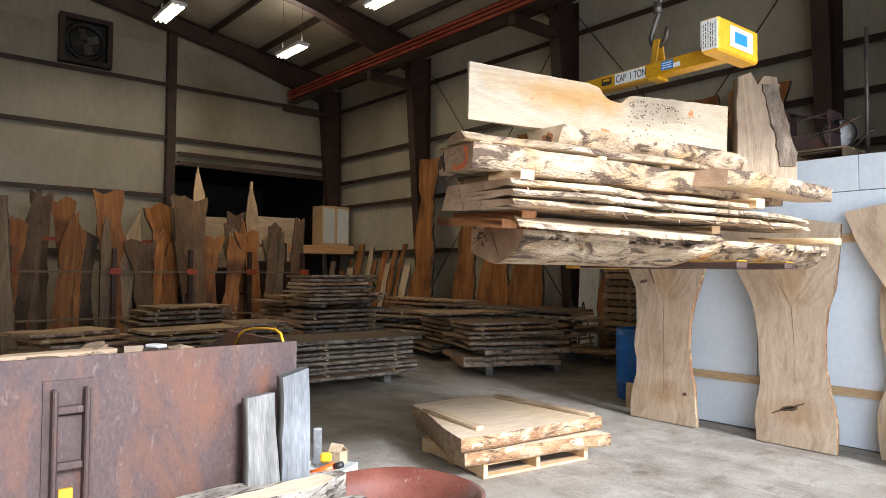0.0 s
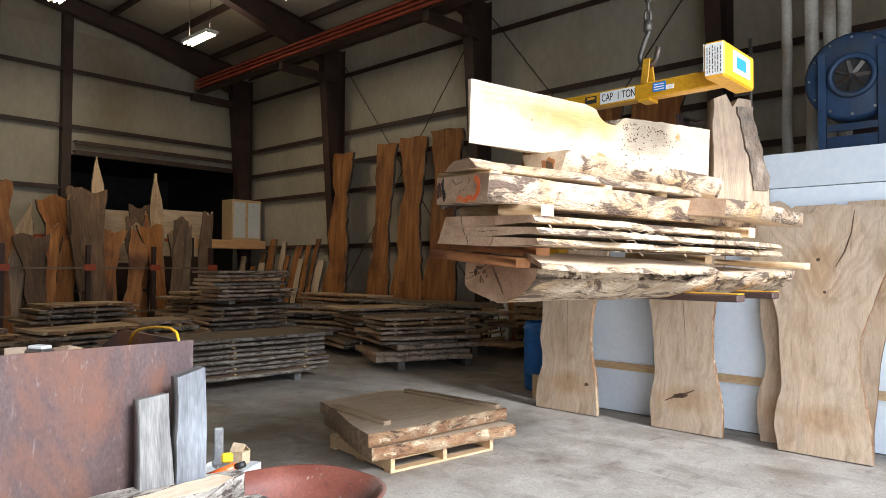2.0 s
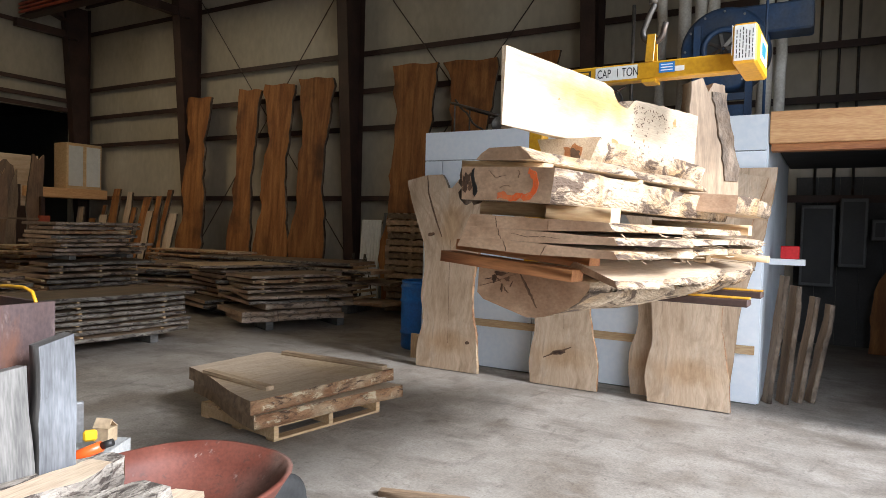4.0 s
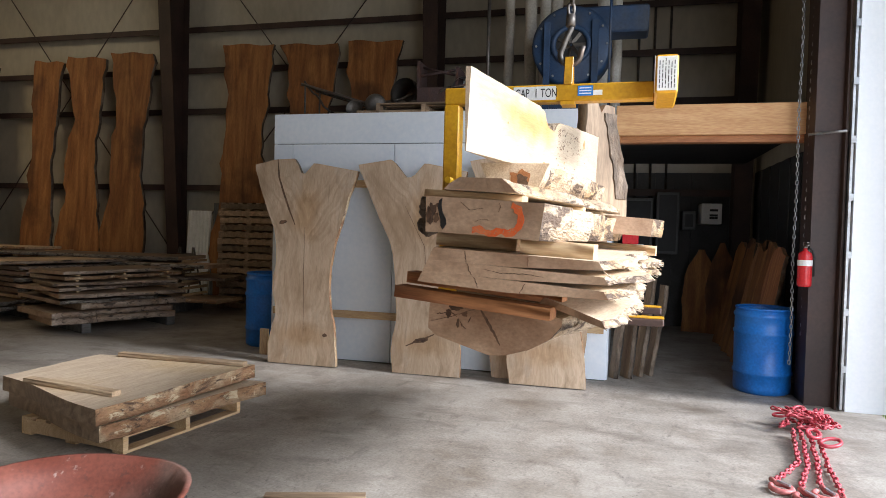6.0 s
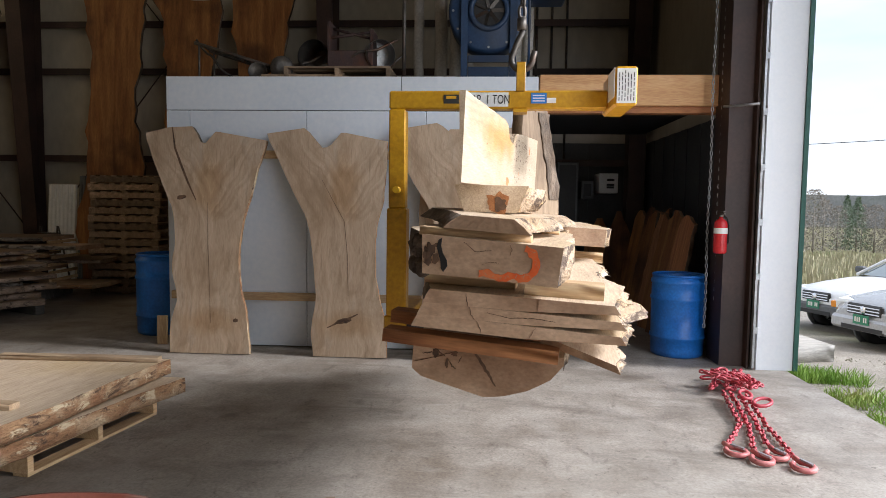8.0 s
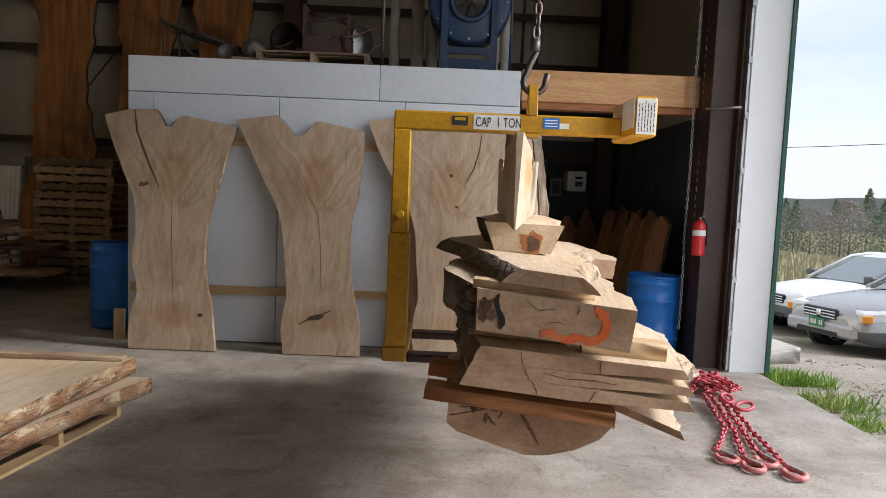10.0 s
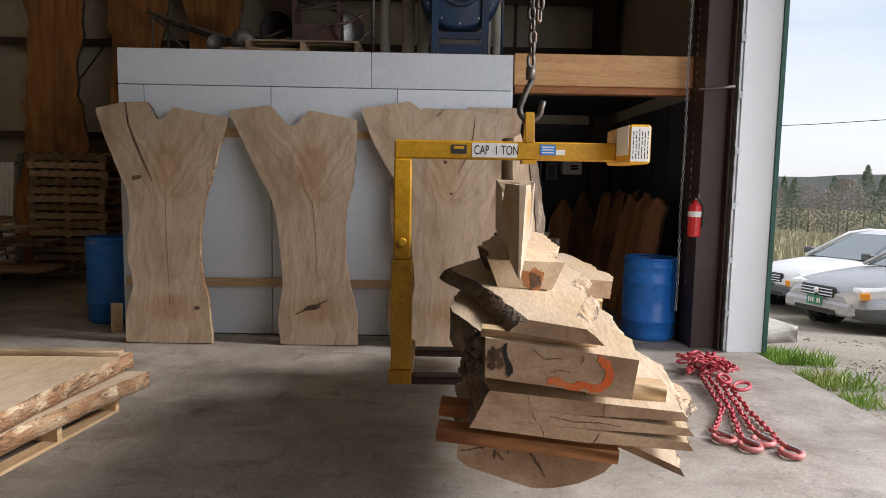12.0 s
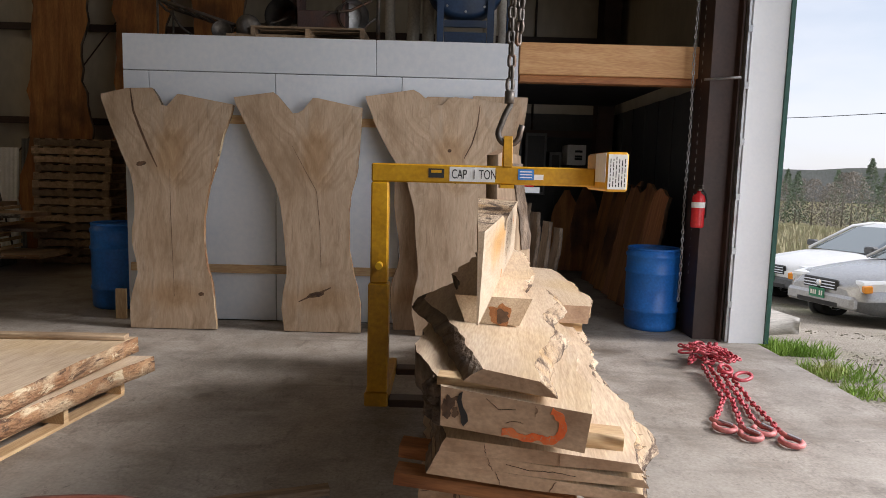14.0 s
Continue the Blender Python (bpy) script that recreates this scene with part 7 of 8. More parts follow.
def build_lifting_frame():
    fr = on_load(thing("lifting_frame", "yellow steel C-shaped lifting frame hanging on a hook", "lifting frame"))
    bm = bmesh.new()
    box(bm, -0.775, 0.499, -0.05, 0.05, -0.03, 0.075, bevel=0.008)
    part("arm", bm, yellow, fr)
    bm = bmesh.new()
    box(bm, -0.775, -0.675, -0.052, 0.052, -0.62, -0.031, bevel=0.008)
    box(bm, -0.785, -0.665, -0.06, 0.06, -1.27, -0.6205, bevel=0.008)
    part("column", bm, yellow, fr)
    bm = bmesh.new()
    tube(bm, (-0.72, -0.12, -0.51), (-0.72, 0.08, -0.51), 0.02, n=12)
    part("pin", bm, yellow_tool, fr)
    bm = bmesh.new()
    box(bm, -0.8, -0.66, -0.06, 0.7, -1.36, -1.272, bevel=0.008)
    part("crossbar", bm, yellow, fr)
    for y in (-0.0, 0.63):
        bm = bmesh.new()
        box(bm, -0.659, 0.6, y - 0.06, y + 0.06, -1.36, -1.315, bevel=0.008)
        fk = part("fork", bm, brown_steel, fr)
        bm = bmesh.new()
        box(bm, -0.3, 0.6, y - 0.05, y + 0.05, -1.314, -1.309)
        part("painted_face", bm, yellow, fk)
    bm = bmesh.new()
    box(bm, -0.04, 0.04, -0.06, 0.06, -0.05, -0.0305)
    part("saddle", bm, yellow, fr)
    for side in (-1, 1):
        bm = bmesh.new()
        box(bm, -0.026, 0.026, -0.006, 0.006, 0.0, 0.18, bevel=0.003, m=pose(0, side * 0.054, 0.07, side * 13, 0, 0))
        part("sling_plate", bm, yellow, fr)
    bm = bmesh.new()
    box(bm, 0.5, 0.62, -0.3, 0.18, -0.048, 0.162, bevel=0.012)
    bx = part("counterweight_box", bm, yellow, fr, "yellow box with worn paper labels")
    bm = bmesh.new()
    box(bm, 0.51, 0.612, -0.3035, -0.301, -0.035, 0.15)
    part("label", bm, white_label, bx, "torn white paper labels")
    bm = bmesh.new()
    for k in range(6):
        z, col = -0.022, 0.52 + k * 0.0155
        while z < 0.125:
            ln = 0.012 + 0.03 * ((k * 7 + int(z * 900)) % 5) / 5
            box(bm, col, col + 0.0045, -0.3045, -0.3037, z, min(z + ln, 0.138))
            z += ln + 0.007
    part("label_bars", bm, black, bx)
    bm = bmesh.new()
    box(bm, 0.4965, 0.4992, -0.296, -0.06, 0.0, 0.157)
    part("side_label", bm, white_label, bx, "worn cream paper label")
    bm = bmesh.new()
    box(bm, 0.621, 0.624, -0.17, 0.1, 0.0, 0.13)
    part("side_label", bm, white_label, bx)
    bm = bmesh.new()
    box(bm, 0.6242, 0.626, -0.12, 0.03, 0.03, 0.1)
    part("side_label_print", bm, blue_label, bx)
    bm = bmesh.new()
    box(bm, -0.33, -0.07, -0.0535, -0.051, -0.018, 0.064)
    lb = part("capacity_label", bm, white_label, fr, "white CAP 1 TON sticker")
    for words, x in (("CAP", -0.275), ("1", -0.19), ("TON", -0.112)):
        me = text_mesh("lettering", words, 0.075, black)
        part("lettering", me, None, lb, m=pose(x, -0.0545, 0.021, 90, 0, 0) @ Matrix.Diagonal((0.62, 1, 1, 1)))
    bm = bmesh.new()
    box(bm, -0.45, -0.36, -0.0535, -0.051, 0.0, 0.052)
    part("maker_plate", bm, black, fr)
    bm = bmesh.new()
    box(bm, -0.435, -0.375, -0.0545, -0.0537, 0.028, 0.044)
    part("maker_print", bm, yellow, fr)
    bm = bmesh.new()
    box(bm, 0.06, 0.15, -0.0535, -0.051, 0.0, 0.06)
    part("blue_sticker", bm, blue_label, fr)
    bm = bmesh.new()
    box(bm, 0.152, 0.205, -0.0535, -0.051, 0.002, 0.032)
    for z in (0.014, 0.03, 0.046):
        box(bm, 0.07, 0.14, -0.0545, -0.0537, z - 0.003, z + 0.003)
    part("sticker_print", bm, white_label, fr)


def build_hook():
    hk = on_load(thing("crane_hook", "worn steel crane hook on a hanging chain", "hook"))
    bm = bmesh.new()
    pts = [(0, 0, 0.46), (0.005, 0, 0.42), (-0.02, 0, 0.37)]
    for k in range(14):
        t = radians(150 + 215 * k / 13)
        pts.append((0.062 * math.cos(t) + 0.005, 0, 0.262 + 0.062 * math.sin(t)))
    pts.append((0.078, 0, 0.31))
    path_tube(bm, pts, 0.018, 8)
    part("hook", bm, dark_steel, hk)
    bm = bmesh.new()
    tube(bm, (0, 0, 0.43), (0, 0, 0.5), 0.028, n=12)
    part("swivel", bm, dark_steel, hk)
    me = link_mesh("link", dark_steel, 0.088, 0.058, 0.0105, n=12, sides=6)
    for k in range(78):
        part("link", me, None, hk, m=pose(0.006 * math.sin(k), 0, 0.535 + 0.066 * k, 0, 0, 90 * (k % 2) + 20))
        if k > 3:
            part("link", me, None, hk, m=pose(0.045 + 0.006 * math.sin(k * 1.3), 0.02, 0.53 + 0.066 * k, 0, 0, 90 * (k % 2) + 50))


def load_slab(me, name, label, category, m, group="slabs of the load"):
    ob = part(name, me, None)
    on_load(ob)
    ob["place"] = [v for row in m for v in row]
    return tagged(ob, label, category, group)


def end_crack(ob, pts, width, face=None, label=""):
    """A dark drying crack on the near end face of a slab, along pts in its x and z."""
    bm, rows, n = bmesh.new(), [], len(pts)
    fine = []
    for (xa, za), (xb, zb) in zip(pts, pts[1:]):
        for k in range(5):
            t = k / 5
            fine.append((xa + (xb - xa) * t + 0.004 * noise.noise(Vector((len(fine) * 0.7, xa * 30, 0))), za + (zb - za) * t + 0.004 * noise.noise(Vector((len(fine) * 0.7, 8, za * 30)))))
    fine.append(pts[-1])
    n = len(fine)
    for k, (x, z) in enumerate(fine):
        a, b = Vector(fine[max(k - 1, 0)]), Vector(fine[min(k + 1, n - 1)])
        d = (b - a).normalized()
        sd = Vector((-d.y, d.x)) * width * 0.5 * (0.15 + 0.85 * math.sin(math.pi * (k + 0.3) / n))
        f = face or (lambda q: 0.12 * (1 - (q + 0.3) / 0.6))
        rows.append([bm.verts.new((x + sd.x, f(x + sd.x) + yy, z + sd.y)) for yy in (-0.003, 0.003)] + [bm.verts.new((x - sd.x, f(x - sd.x) + yy, z - sd.y)) for yy in (0.003, -0.003)])
    for a, b in zip(rows, rows[1:]):
        for q in range(4):
            bm.faces.new((a[q], a[(q + 1) % 4], b[(q + 1) % 4], b[q]))
    bm.faces.new(rows[0])
    bm.faces.new(rows[-1])
    return part("crack", bm, knot_dark, ob, label)


def end_blotch(ob, name, cx, cz, rx, rz, proud, mat, seed, label="", face=None):
    """An uneven patch on the near end face of a piece."""
    bm, n = bmesh.new(), 22
    ring = []
    for k in range(n):
        a = 2 * math.pi * k / n
        q = 1 + 0.75 * noise.noise(Vector((math.cos(a) * 1.5, math.sin(a) * 1.5, seed)))
        ring.append((cx + rx * q * math.cos(a), cz + rz * q * math.sin(a)))
    f = face or (lambda q: 0.0)
    v = [bm.verts.new((x, f(x) - proud, z)) for x, z in ring]
    w = [bm.verts.new((x, f(x) + 0.004, z)) for x, z in ring]
    bm.faces.new(v)
    bm.faces.new(w)
    for k in range(n):
        bm.faces.new((v[k], v[(k + 1) % n], w[(k + 1) % n], w[k]))
    return part(name, bm, mat, ob, label)


def build_load():
    # Fourth: dark bark for left edges, their shaded side put into its colour.
    mats = [wood_pale, bark_pale, wood_end, bark]

    def at(x, y, z, rz=SKEW, extra=0.0):
        return pose(x, y, z) @ pose(0, 0, 0, 0, TILT + extra, 0) @ pose(0, 0, 0, 0, 0, rz)

    # bottom half-log: flat sawn top, slabbed underside
    log_under = lambda u: float(np.interp(u, (0, 0.05, 0.25, 0.5, 0.62, 0.8, 0.93, 1), (-0.03, -0.055, -0.075, -0.1, -0.088, -0.045, 0.01, 0.07)))
    me = slab("half_log", 3.3, [-0.3, -0.31, -0.33, -0.3, -0.28, -0.3], [0.31, 0.4, 0.38, 0.42, 0.3, 0.14], 0.1, mats, ns=64, nu=14, seed=500, rough=0.03, under=log_under, bottom=lambda u: 0.08 * (1 - u))
    log = load_slab(me, "half_log", "thick half-log with ragged bark at the bottom of the load", "half log", at(-0.14, -1.46, -1.243))
    log_face = lambda q: 0.08 * (1 - (q + 0.3) / 0.61)
    end_crack(log, [(-0.06, 0.1), (-0.02, 0.05), (0.02, 0.0), (0.055, -0.05)], 0.012, log_face)
    end_crack(log, [(-0.29, -0.0), (-0.2, 0.03), (-0.13, 0.06), (-0.05, 0.095)], 0.003, log_face)
    for cx, cz, a0 in ((-0.19, 0.07, 20), (-0.16, 0.04, 140), (-0.12, 0.08, 70), (-0.21, 0.05, 200), (-0.14, 0.02, 300), (-0.09, 0.05, 250)):
        ca, sa = math.cos(radians(a0)), math.sin(radians(a0))
        end_crack(log, [(cx, cz), (cx + 0.022 * ca, cz + 0.018 * sa), (cx + 0.05 * ca - 0.006 * sa, cz + 0.03 * sa)], 0.004, log_face)
    for k, (cx, cz, rx, rz) in enumerate(((-0.17, 0.075, 0.03, 0.012), (-0.2, 0.05, 0.012, 0.018), (-0.12, 0.055, 0.014, 0.01), (-0.15, 0.015, 0.006, 0.02))):
        end_blotch(log, "rot_spot", cx, cz, rx, rz, 0.0025, knot_dark, 11 + k, face=log_face)
    # cross timbers over it
    for i, (y, x0, ln, z) in enumerate(((-1.5, -0.51, 0.66, -1.106), (-1.38, -0.5, 0.68, -1.054))):
        me = slab("timber", ln, [-0.05, -0.05], [0.05, 0.05], 0.048, [wood_red] * 3, ns=3, nu=1, seed=510 + i, rough=0.001)
        load_slab(me, "cross_timber", "reddish sawn cross timber under the planks", "timber", pose(x0, y, z) @ pose(0, 0, 0, 0, TILT + 1, 0) @ pose(0, 0, 0, 0, 0, -90 + SKEW), "cross timbers")
    for i, (y, x0, ln, z) in enumerate(((1.66, -0.2, 0.74, -1.13), (0.2, -0.25, 0.6, -1.1))):
        me = slab("timber", ln, [-0.045, -0.045], [0.045, 0.045], 0.05, [wood_pine] * 3, ns=3, nu=1, seed=514 + i, rough=0.001)
        load_slab(me, "cross_timber", "pale pine cross timber under the planks", "timber", pose(x0, y, z) @ pose(0, 0, 0, 0, TILT - 1, 0) @ pose(0, 0, 0, 0, 0, -90 + SKEW), "cross timbers")
    # three planks still joined at one side, and a torn flap below them
    specs = ((-0.957, -0.335, (0.32, 0.4, 0.28, 0.3, 0.27), 2.1, 0.05, -1.0), (-1.005, -0.36, (0.34, 0.41, 0.34, 0.33, 0.35, 0.28, 0.1), 3.05, 0.0465, -0.6), (-1.054, -0.38, (0.34, 0.4, 0.34, 0.33, 0.34, 0.26, 0.06), 3.1, 0.0475, -0.2), (-1.084, 0.06, (0.34, 0.36, 0.36, 0.33, 0.26), 1.75, 0.026, 9.5))
    for i, (z, xl, ri, ln, th, ex) in enumerate(specs):
        le = [xl, xl - 0.06, xl - 0.09, xl - 0.02, xl - 0.04, xl + 0.05] if i < 3 else [xl, xl - 0.02, xl + 0.02, xl]
        ri = list(ri)
        me = slab("plank", ln, le, ri, th, mats, ns=60, nu=8, seed=520 + i, rough=0.022, flare=0.022, bottom=lambda u, k=i: 0.05 * (1 - u) + (0.14 * (1 - u) if k == 3 else 0), under=(lambda u: 0.02 * max(0.0, (u - 0.5) / 0.5)) if i < 3 else None)
        ob = load_slab(me, "live_edge_plank", "pale live-edge plank with a splintered edge in the load", "plank", at(0, -1.7 if i < 3 else -1.66, z, SKEW, ex))
        plank_face = lambda q, x0=xl, x1=ri[0]: 0.05 * (1 - (q - x0) / (x1 - x0))
        if i == 0:
            end_crack(ob, [(-0.2, 0.048), (-0.195, 0.02), (-0.19, 0.002)], 0.002, plank_face)
            end_crack(ob, [(0.06, 0.048), (0.062, 0.002)], 0.0016, plank_face)
        if i == 1:
            end_crack(ob, [(-0.12, 0.03), (-0.04, 0.02), (0.04, 0.028), (0.12, 0.024)], 0.0018, plank_face)
            end_crack(ob, [(-0.185, 0.045), (-0.18, 0.02), (-0.165, 0.002)], 0.002, plank_face)
        if i == 2:
            end_crack(ob, [(-0.16, 0.045), (-0.145, 0.02), (-0.14, 0.002)], 0.002, plank_face)
            end_crack(ob, [(0.05, 0.045), (0.04, 0.02), (0.03, 0.002)], 0.0018, plank_face)
        # splinters along the torn edge
        r = random.Random(600 + i)
        bm = bmesh.new()
        for k in range(46):
            y = r.uniform(0.05, ln - 0.1)
            x = curve_at(ri, y / ln) - 0.01
            a, q = r.uniform(-0.9, 0.9), r.uniform(0.012, 0.055)
            p0 = Vector((x, y, r.uniform(0.004, th - 0.004)))
            p1 = p0 + Vector((q * math.cos(a), q * math.sin(a), r.uniform(-0.025, 0.012)))
            w = Vector((-math.sin(a), math.cos(a), 0)) * r.uniform(0.0015, 0.005)
            v = [bm.verts.new(c) for c in (p0 - w, p0 + w, p1)]
            u = [bm.verts.new(c + Vector((0, 0, -0.003))) for c in (p0 - w, p0 + w, p1)]
            bm.faces.new(v)
            bm.faces.new(u)
            for q2 in range(3):
                bm.faces.new((v[q2], v[(q2 + 1) % 3], u[(q2 + 1) % 3], u[q2]))
        tagged(part("splinters", bm, wood_pale, ob, "pale torn splinters"), kind="stuff")
    # pale spacers
    for i, (y, x0, ln, z) in enumerate(((-1.42, -0.36, 0.35, -0.902), (-1.56, 0.02, 0.28, -0.928), (0.4, -0.05, 0.6, -0.945))):
        me = slab("spacer", ln, [-0.045, -0.045], [0.045, 0.045], 0.062, [wood_pine] * 3, ns=3, nu=1, seed=530 + i, rough=0.001)
        load_slab(me, "spacer", "pale pine spacer block between slabs", "spacer", pose(x0, y, z + 0.015) @ pose(0, 0, 0, 0, TILT - 1, 0) @ pose(0, 0, 0, 0, 0, -90 + SKEW), "spacers")
    # thick marked slab
    me = slab("marked_slab", 3.1, [-0.28, -0.42, -0.44, -0.34, -0.34, -0.3, -0.34], [0.22, 0.23, 0.225, 0.19, 0.2, 0.12, 0.02], 0.133, mats, ns=70, nu=8, seed=540, rough=0.018, flare=-0.01, bottom=lambda u: 0.1 * (1 - u), under=lambda u: -0.012 * max(0.0, 0.5 - u))
    ob = load_slab(me, "marked_slab", "thick slab with a hollow and an orange paint mark on its end", "wood slab", at(-0.09, -1.79, -0.841))
    bm = bmesh.new()
    def face_y(x):
        return 0.1 * (1 - (x + 0.28) / 0.5)

    n, rows = 40, []
    for k in range(n + 1):
        t = k / n
        if t < 0.45:
            c, d = Vector((-0.06 + 0.14 * t / 0.45, 0, 0.016 + 0.006 * math.sin(t * 20))), Vector((1, 0, 0))
        else:
            a = radians(-90 + 165 * (t - 0.45) / 0.55)
            c, d = Vector((0.08 + 0.055 * math.cos(a), 0, 0.068 + 0.052 * math.sin(a))), Vector((-math.sin(a), 0, math.cos(a)))
        w = 0.0125 * (0.65 + 0.7 * noise.noise(Vector((k * 0.35, 2, 0))) + 0.35)
        sd = Vector((-d.z, 0, d.x)) * max(0.003, w)
        rows.append([bm.verts.new(v + Vector((0, face_y(v.x) + dy, 0))) for v, dy in ((c + sd, -0.003), (c - sd, -0.003), (c - sd, 0.002), (c + sd, 0.002))])
    for a, b in zip(rows, rows[1:]):
        for q in range(4):
            bm.faces.new((a[q], a[(q + 1) % 4], b[(q + 1) % 4], b[q]))
    bm.faces.new(rows[0])
    bm.faces.new(rows[-1])
    part("paint_mark", bm, spray, ob, "orange sprayed paint stroke")
    bm = bmesh.new()
    prof = [(-0.19, 0.008), (-0.176, 0.03), (-0.18, 0.05), (-0.197, 0.075), (-0.205, 0.1), (-0.203, 0.128), (-0.216, 0.118), (-0.219, 0.09), (-0.212, 0.07), (-0.203, 0.045), (-0.2, 0.02)]
    v = [bm.verts.new((x, face_y(x) - 0.0035, z)) for x, z in prof]
    w = [bm.verts.new((x, face_y(x) + 0.002, z)) for x, z in prof]
    bm.faces.new(v)
    bm.faces.new(w)
    for k in range(len(prof)):
        bm.faces.new((v[k], v[(k + 1) % len(prof)], w[(k + 1) % len(prof)], w[k]))
    part("hollow", bm, black, ob, "dark rotten hollow")
    end_crack(ob, [(0.04, 0.125), (0.05, 0.11), (0.045, 0.09)], 0.0012, face_y)
    end_crack(ob, [(-0.05, 0.05), (-0.02, 0.062), (0.01, 0.058)], 0.001, face_y)
    end_crack(ob, [(-0.12, 0.12), (-0.08, 0.09), (-0.02, 0.1)], 0.0015, face_y)
    for k, (cx, cz, rx, rz) in enumerate(((-0.245, 0.085, 0.02, 0.02), (-0.225, 0.05, 0.012, 0.016), (-0.25, 0.04, 0.014, 0.012), (-0.26, 0.06, 0.01, 0.03), (-0.22, 0.1, 0.01, 0.008))):
        end_blotch(ob, "rot_spot", cx, cz, rx, rz, 0.0025, knot_dark, 21 + k, face=face_y)
    bm = bmesh.new()
    for k in range(16):
        r = random.Random(k + 70)
        s = r.uniform(0.02, 0.036)
        bmesh.ops.create_icosphere(bm, subdivisions=2, radius=s, matrix=pose(-0.305 + r.uniform(-0.035, 0.03), 0.15 + r.uniform(0, 0.3), 0.055 + r.uniform(-0.05, 0.05)) @ Matrix.Diagonal((1, 0.8, 1.2, 1)))
    for vv in bm.verts:
        vv.co += Vector((noise.noise(vv.co * 30), noise.noise(vv.co * 30 + Vector((5, 0, 0))), noise.noise(vv.co * 30 + Vector((0, 9, 0))))) * 0.018
    part("bark_lump", bm, bark_dark, ob, "dark crumbling bark")
    me = slab("spacer", 0.4, [-0.04, -0.04], [0.04, 0.04], 0.03, [wood_pine] * 3, ns=3, nu=1, seed=545, rough=0.001)
    load_slab(me, "spacer", "pale pine spacer block between slabs", "spacer", pose(-0.36, -1.6, -0.694) @ pose(0, 0, 0, 0, TILT, 0) @ pose(0, 0, 0, 0, 0, -90 + SKEW), "spacers")
    # small sticks between the marked layer and the block
    for x0, y, ln in ((0.0, -0.82, 0.19), (0.08, -0.25, 0.16)):
        me = slab("spacer", ln, [-0.03, -0.03], [0.03, 0.03], 0.026, [wood_pine] * 3, ns=3, nu=1, seed=547, rough=0.001)
        load_slab(me, "spacer", "thin pale pine stick between slabs", "spacer", pose(x0, y, -0.712) @ pose(0, 0, 0, 0, TILT, 0) @ pose(0, 0, 0, 0, 0, -90 + SKEW), "spacers")
    # short thick piece behind the marked slab in the same layer
    me = slab("short_slab", 1.55, [-0.1, -0.1, -0.1, -0.1], [0.19, 0.22, 0.21, 0.18, 0.16], 0.105, [wood_pale, bark_pale, wood_end], ns=30, nu=6, seed=548, rough=0.022, flare=-0.006, bottom=lambda u: 0.06 * (u - 0.5))
    load_slab(me, "short_slab", "short thick brown-ended slab beside the marked slab", "wood slab", at(0.32, -0.04, -0.822, -2))
    # bevelled top slab
    me = slab("top_slab", 1.9, [-0.06, -0.14, -0.27, -0.42, -0.38, -0.28], [0.13, 0.15, 0.2, 0.2, 0.26, 0.22], 0.05, mats, ns=56, nu=8, seed=550, rough=0.014, flare=0.062, bottom=lambda u: 0.07 * (1 - u))
    load_slab(me, "top_slab", "thin pale slab with a bevelled live edge in the load", "wood slab", at(-0.16, -1.76, -0.674))
    # knotty block
    me = slab("block", 2.1, [-0.17, -0.19, -0.2, -0.18, -0.14, -0.15, -0.06], [0.17, 0.15, 0.2, 0.17, 0.2, 0.16, 0.05], 0.122, [wood_pale, bark_pale, wood_pale, bark_dark], ns=64, nu=8, seed=560, rough=0.02, flare=-0.05)
    ob = load_slab(me, "knotty_block", "knotty pale block with a dark hole under the upright board", "wood block", at(-0.13, -1.01, -0.622, -5, -2.5))
    end_blotch(ob, "knot_ring", 0.03, 0.05, 0.052, 0.042, 0.002, wood_red, 3)
    end_blotch(ob, "knot_hole", 0.04, 0.038, 0.032, 0.03, 0.004, knot_dark, 8)
    # upright notched board: a wedge, thin at the near end
    bm = bmesh.new()
    L, H, T = 2.25, 0.335, 0.045
    n = 70
    rows = []
    for k in range(n + 1):
        s = k / n
        h = H + 0.0
        dip = float(np.interp(s, (0, 0.4, 0.44, 0.46, 0.49, 0.53, 0.56, 0.6, 0.7, 0.85, 1), (0.0, 0.008, 0.022, 0.07, 0.1, 0.095, 0.05, 0.035, 0.025, 0.012, 0.0)))
        h = H - dip + 0.012 * noise.noise(Vector((s * 22, 0, 3))) * (1 if 0.3 < s < 0.75 else 0.25)
        h += 0.02 * s
        lo = 0.015 * s + 0.004 * noise.noise(Vector((s * 9, 4, 3)))
        back = T / 2 - 0.012 - 0.245 * s
        rows.append([bm.verts.new(p) for p in ((back + 0.006, s * L, lo), (T / 2, s * L, lo), (T / 2, s * L, h), (back - 0.012, s * L, h))])
    for a, b in zip(rows, rows[1:]):
        for j in range(4):
            bm.faces.new((a[j], a[(j + 1) % 4], b[(j + 1) % 4], b[j])).material_index = 1 if j == 2 else 0
    bm.faces.new(rows[0]).material_index = 2
    bm.faces.new(rows[-1]).material_index = 2
    me = mesh_of("upright_board", bm, [wood_board, bark_pale, wood_slab])
    load_slab(me, "upright_board", "wide cream board standing on edge with a worm-eaten notch", "board", pose(-0.245, -1.545, -0.503, 0, 2.2, -9))
    board = moving[-1]
    r = random.Random(77)
    bm = bmesh.new()
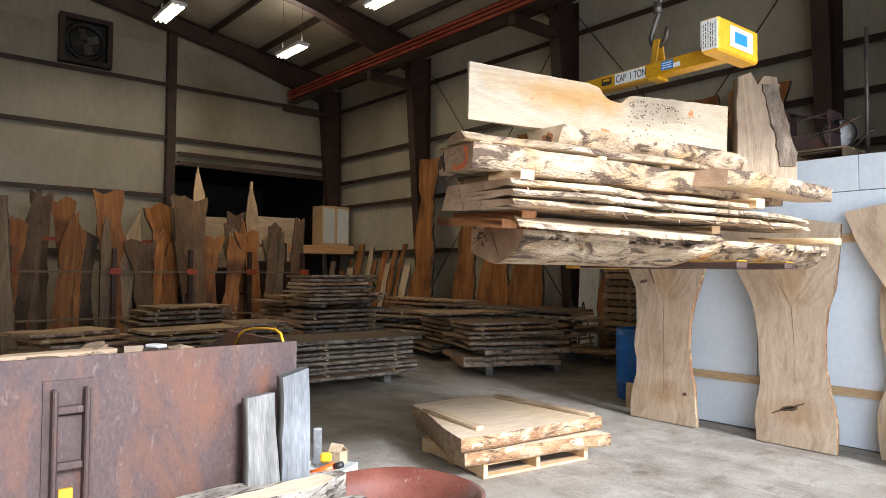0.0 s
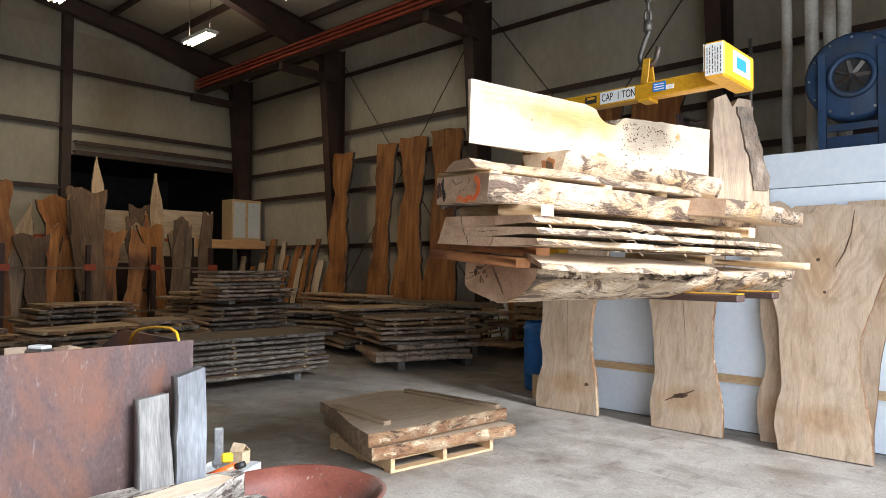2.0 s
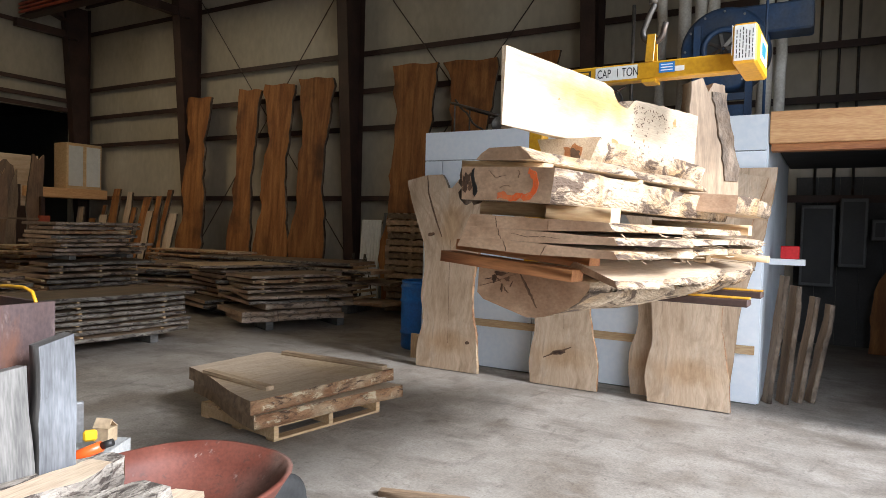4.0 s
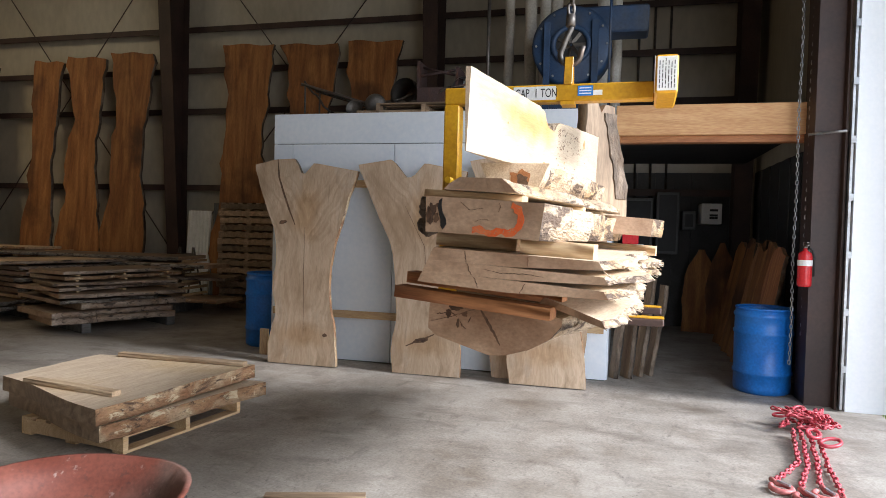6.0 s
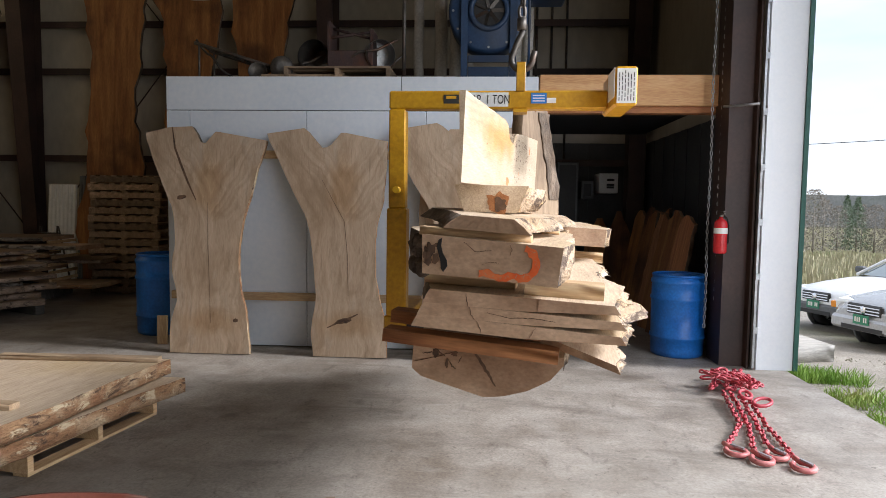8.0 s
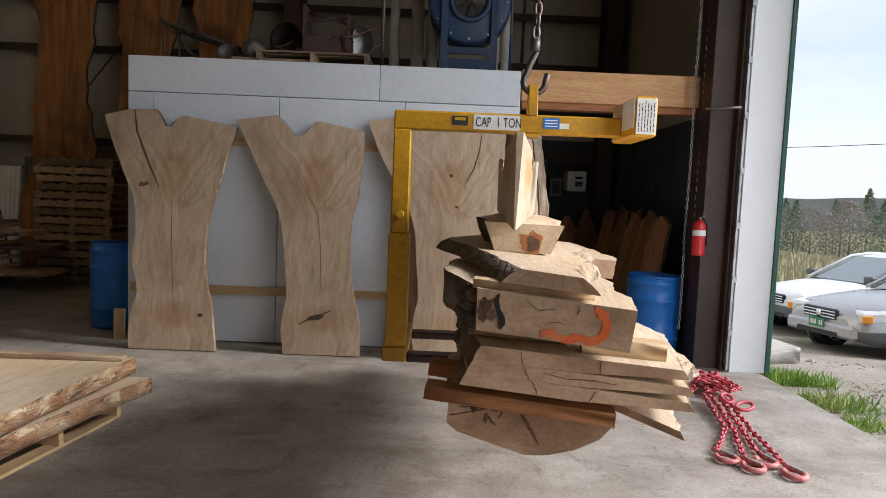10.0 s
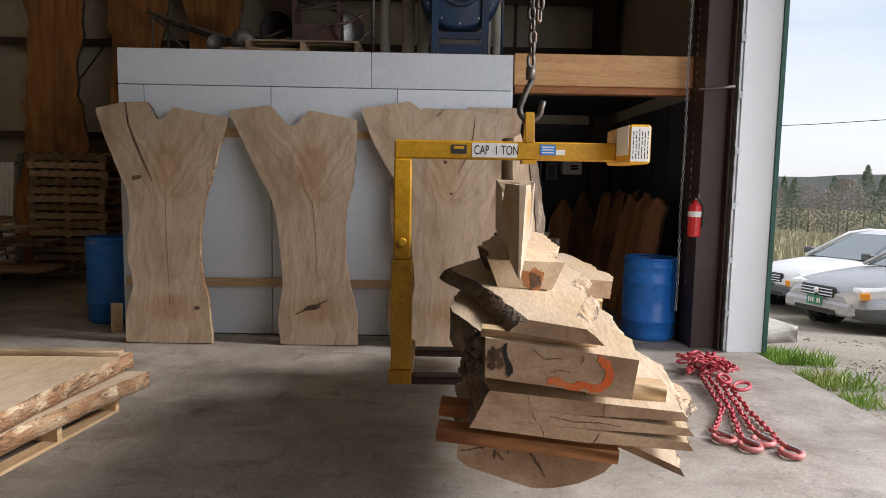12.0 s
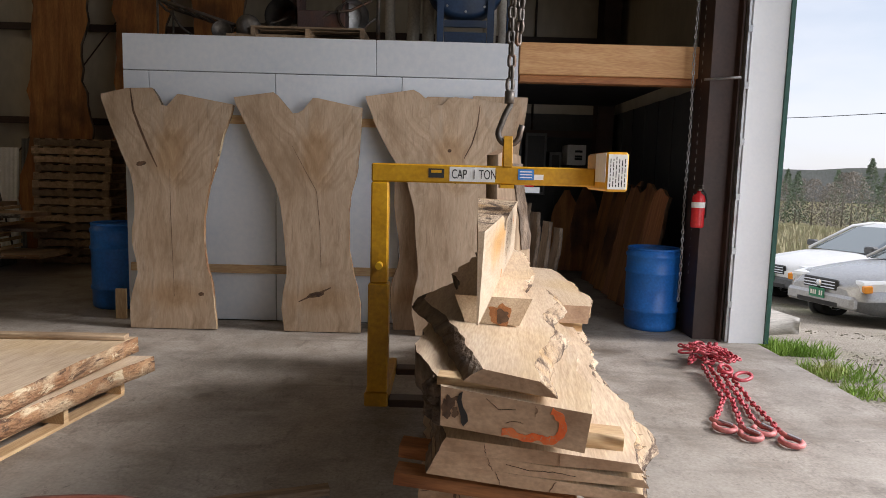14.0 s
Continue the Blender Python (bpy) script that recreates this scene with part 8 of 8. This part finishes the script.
    for k in range(150):
        y, z = 1.25 + abs(r.gauss(0, 0.28)), 0.3 - abs(r.gauss(0, 0.09)) - 0.02
        if z < 0.04 or y > 2.1:
            continue
        q = r.uniform(0.002, 0.006)
        ring = [bm.verts.new((T / 2 + 0.0008, y + q * math.cos(t) * 1.4, z + q * math.sin(t))) for t in (0, 1.05, 2.1, 3.14, 4.2, 5.25)]
        bm.faces.new(ring)
    tagged(part("worm_holes", bm, knot_dark, board, "scattered dark worm holes"), kind="stuff")
    bm = bmesh.new()
    for j, (y, z, ry2, rz2) in enumerate(((1.86, 0.25, 0.03, 0.022), (1.05, 0.035, 0.05, 0.02), (1.42, 0.09, 0.012, 0.01), (0.45, 0.18, 0.01, 0.006))):
        ring = []
        for k in range(18):
            a = 2 * math.pi * k / 18
            q = 1 + 0.8 * noise.noise(Vector((math.cos(a) * 1.6, math.sin(a) * 1.6, j * 5.1)))
            ring.append(bm.verts.new((T / 2 + 0.001, y + ry2 * q * math.cos(a), z + rz2 * q * math.sin(a))))
        bm.faces.new(ring)
    tagged(part("knots", bm, wood_red, board, "small brown knots"), kind="stuff")
    # upright bark-edged offcut at the far end
    me = slab("upright_offcut", 0.86, [-0.2, -0.2, -0.2, -0.195, -0.19], [0.24, 0.24, 0.2, 0.15, 0.13], 0.1, [wood_tan, wood_tan, wood_end], ns=14, nu=6, seed=570, rough=0.008, top=broken((0, 0.02), (0.35, 0.06), (0.45, -0.04), (0.6, -0.05), (0.66, 0.03), (1, 0.02)))
    ob = load_slab(me, "upright_offcut", "upright brown offcut with a dark bark edge at the load's end", "wood offcut", pose(0.1, 1.22, -0.715, 0, 0, 52) @ pose(0, 0, 0, 87, 0, 0))
    me = slab("bark_strip", 0.66, [0.12, 0.09, 0.05, 0.03], [0.235, 0.215, 0.17, 0.13], 0.012, [bark, bark, bark], ns=12, nu=3, seed=575, rough=0.02)
    part("bark_strip", me, None, ob, "dark furrowed bark strip", pose(0, 0.16, 0.098))


def build_all():
    build_floor()
    build_walls()
    build_frame()
    build_doorway()
    build_room()
    build_mezzanine()
    build_crotch_slabs()
    drum_at(5.285, 0.17, "blue plastic open drum on the floor by the doorway", 0.94)
    drum_at(-0.37, 0.62, "blue plastic drum beside the foam room", 1.03)
    build_slab_pallet()
    build_lifting_frame()
    build_hook()
    build_load()
    build_bin()
    build_bin_top()
    build_wheelbarrow()
    build_stacks()
    build_pallet_stack()
    build_back_slabs()
    build_rack()
    build_back_clutter()
    build_gable_details()
    build_lamps()
    build_room_top()
    build_recess()
    build_extinguisher()
    build_pull_chains()
    build_red_chain()
    build_tools()
    build_outdoors()


build_all()


def motions():
    for ob in moving:
        own = Matrix.Identity(4)
        if "place" in ob.keys():
            v = list(ob["place"])
            own = Matrix([v[0:4], v[4:8], v[8:12], v[12:16]])
            del ob["place"]
        walk(ob, [(t, pose(x, y, z, 0, 0, yaw) @ own) for t, x, y, z, yaw in LOAD])


motions()
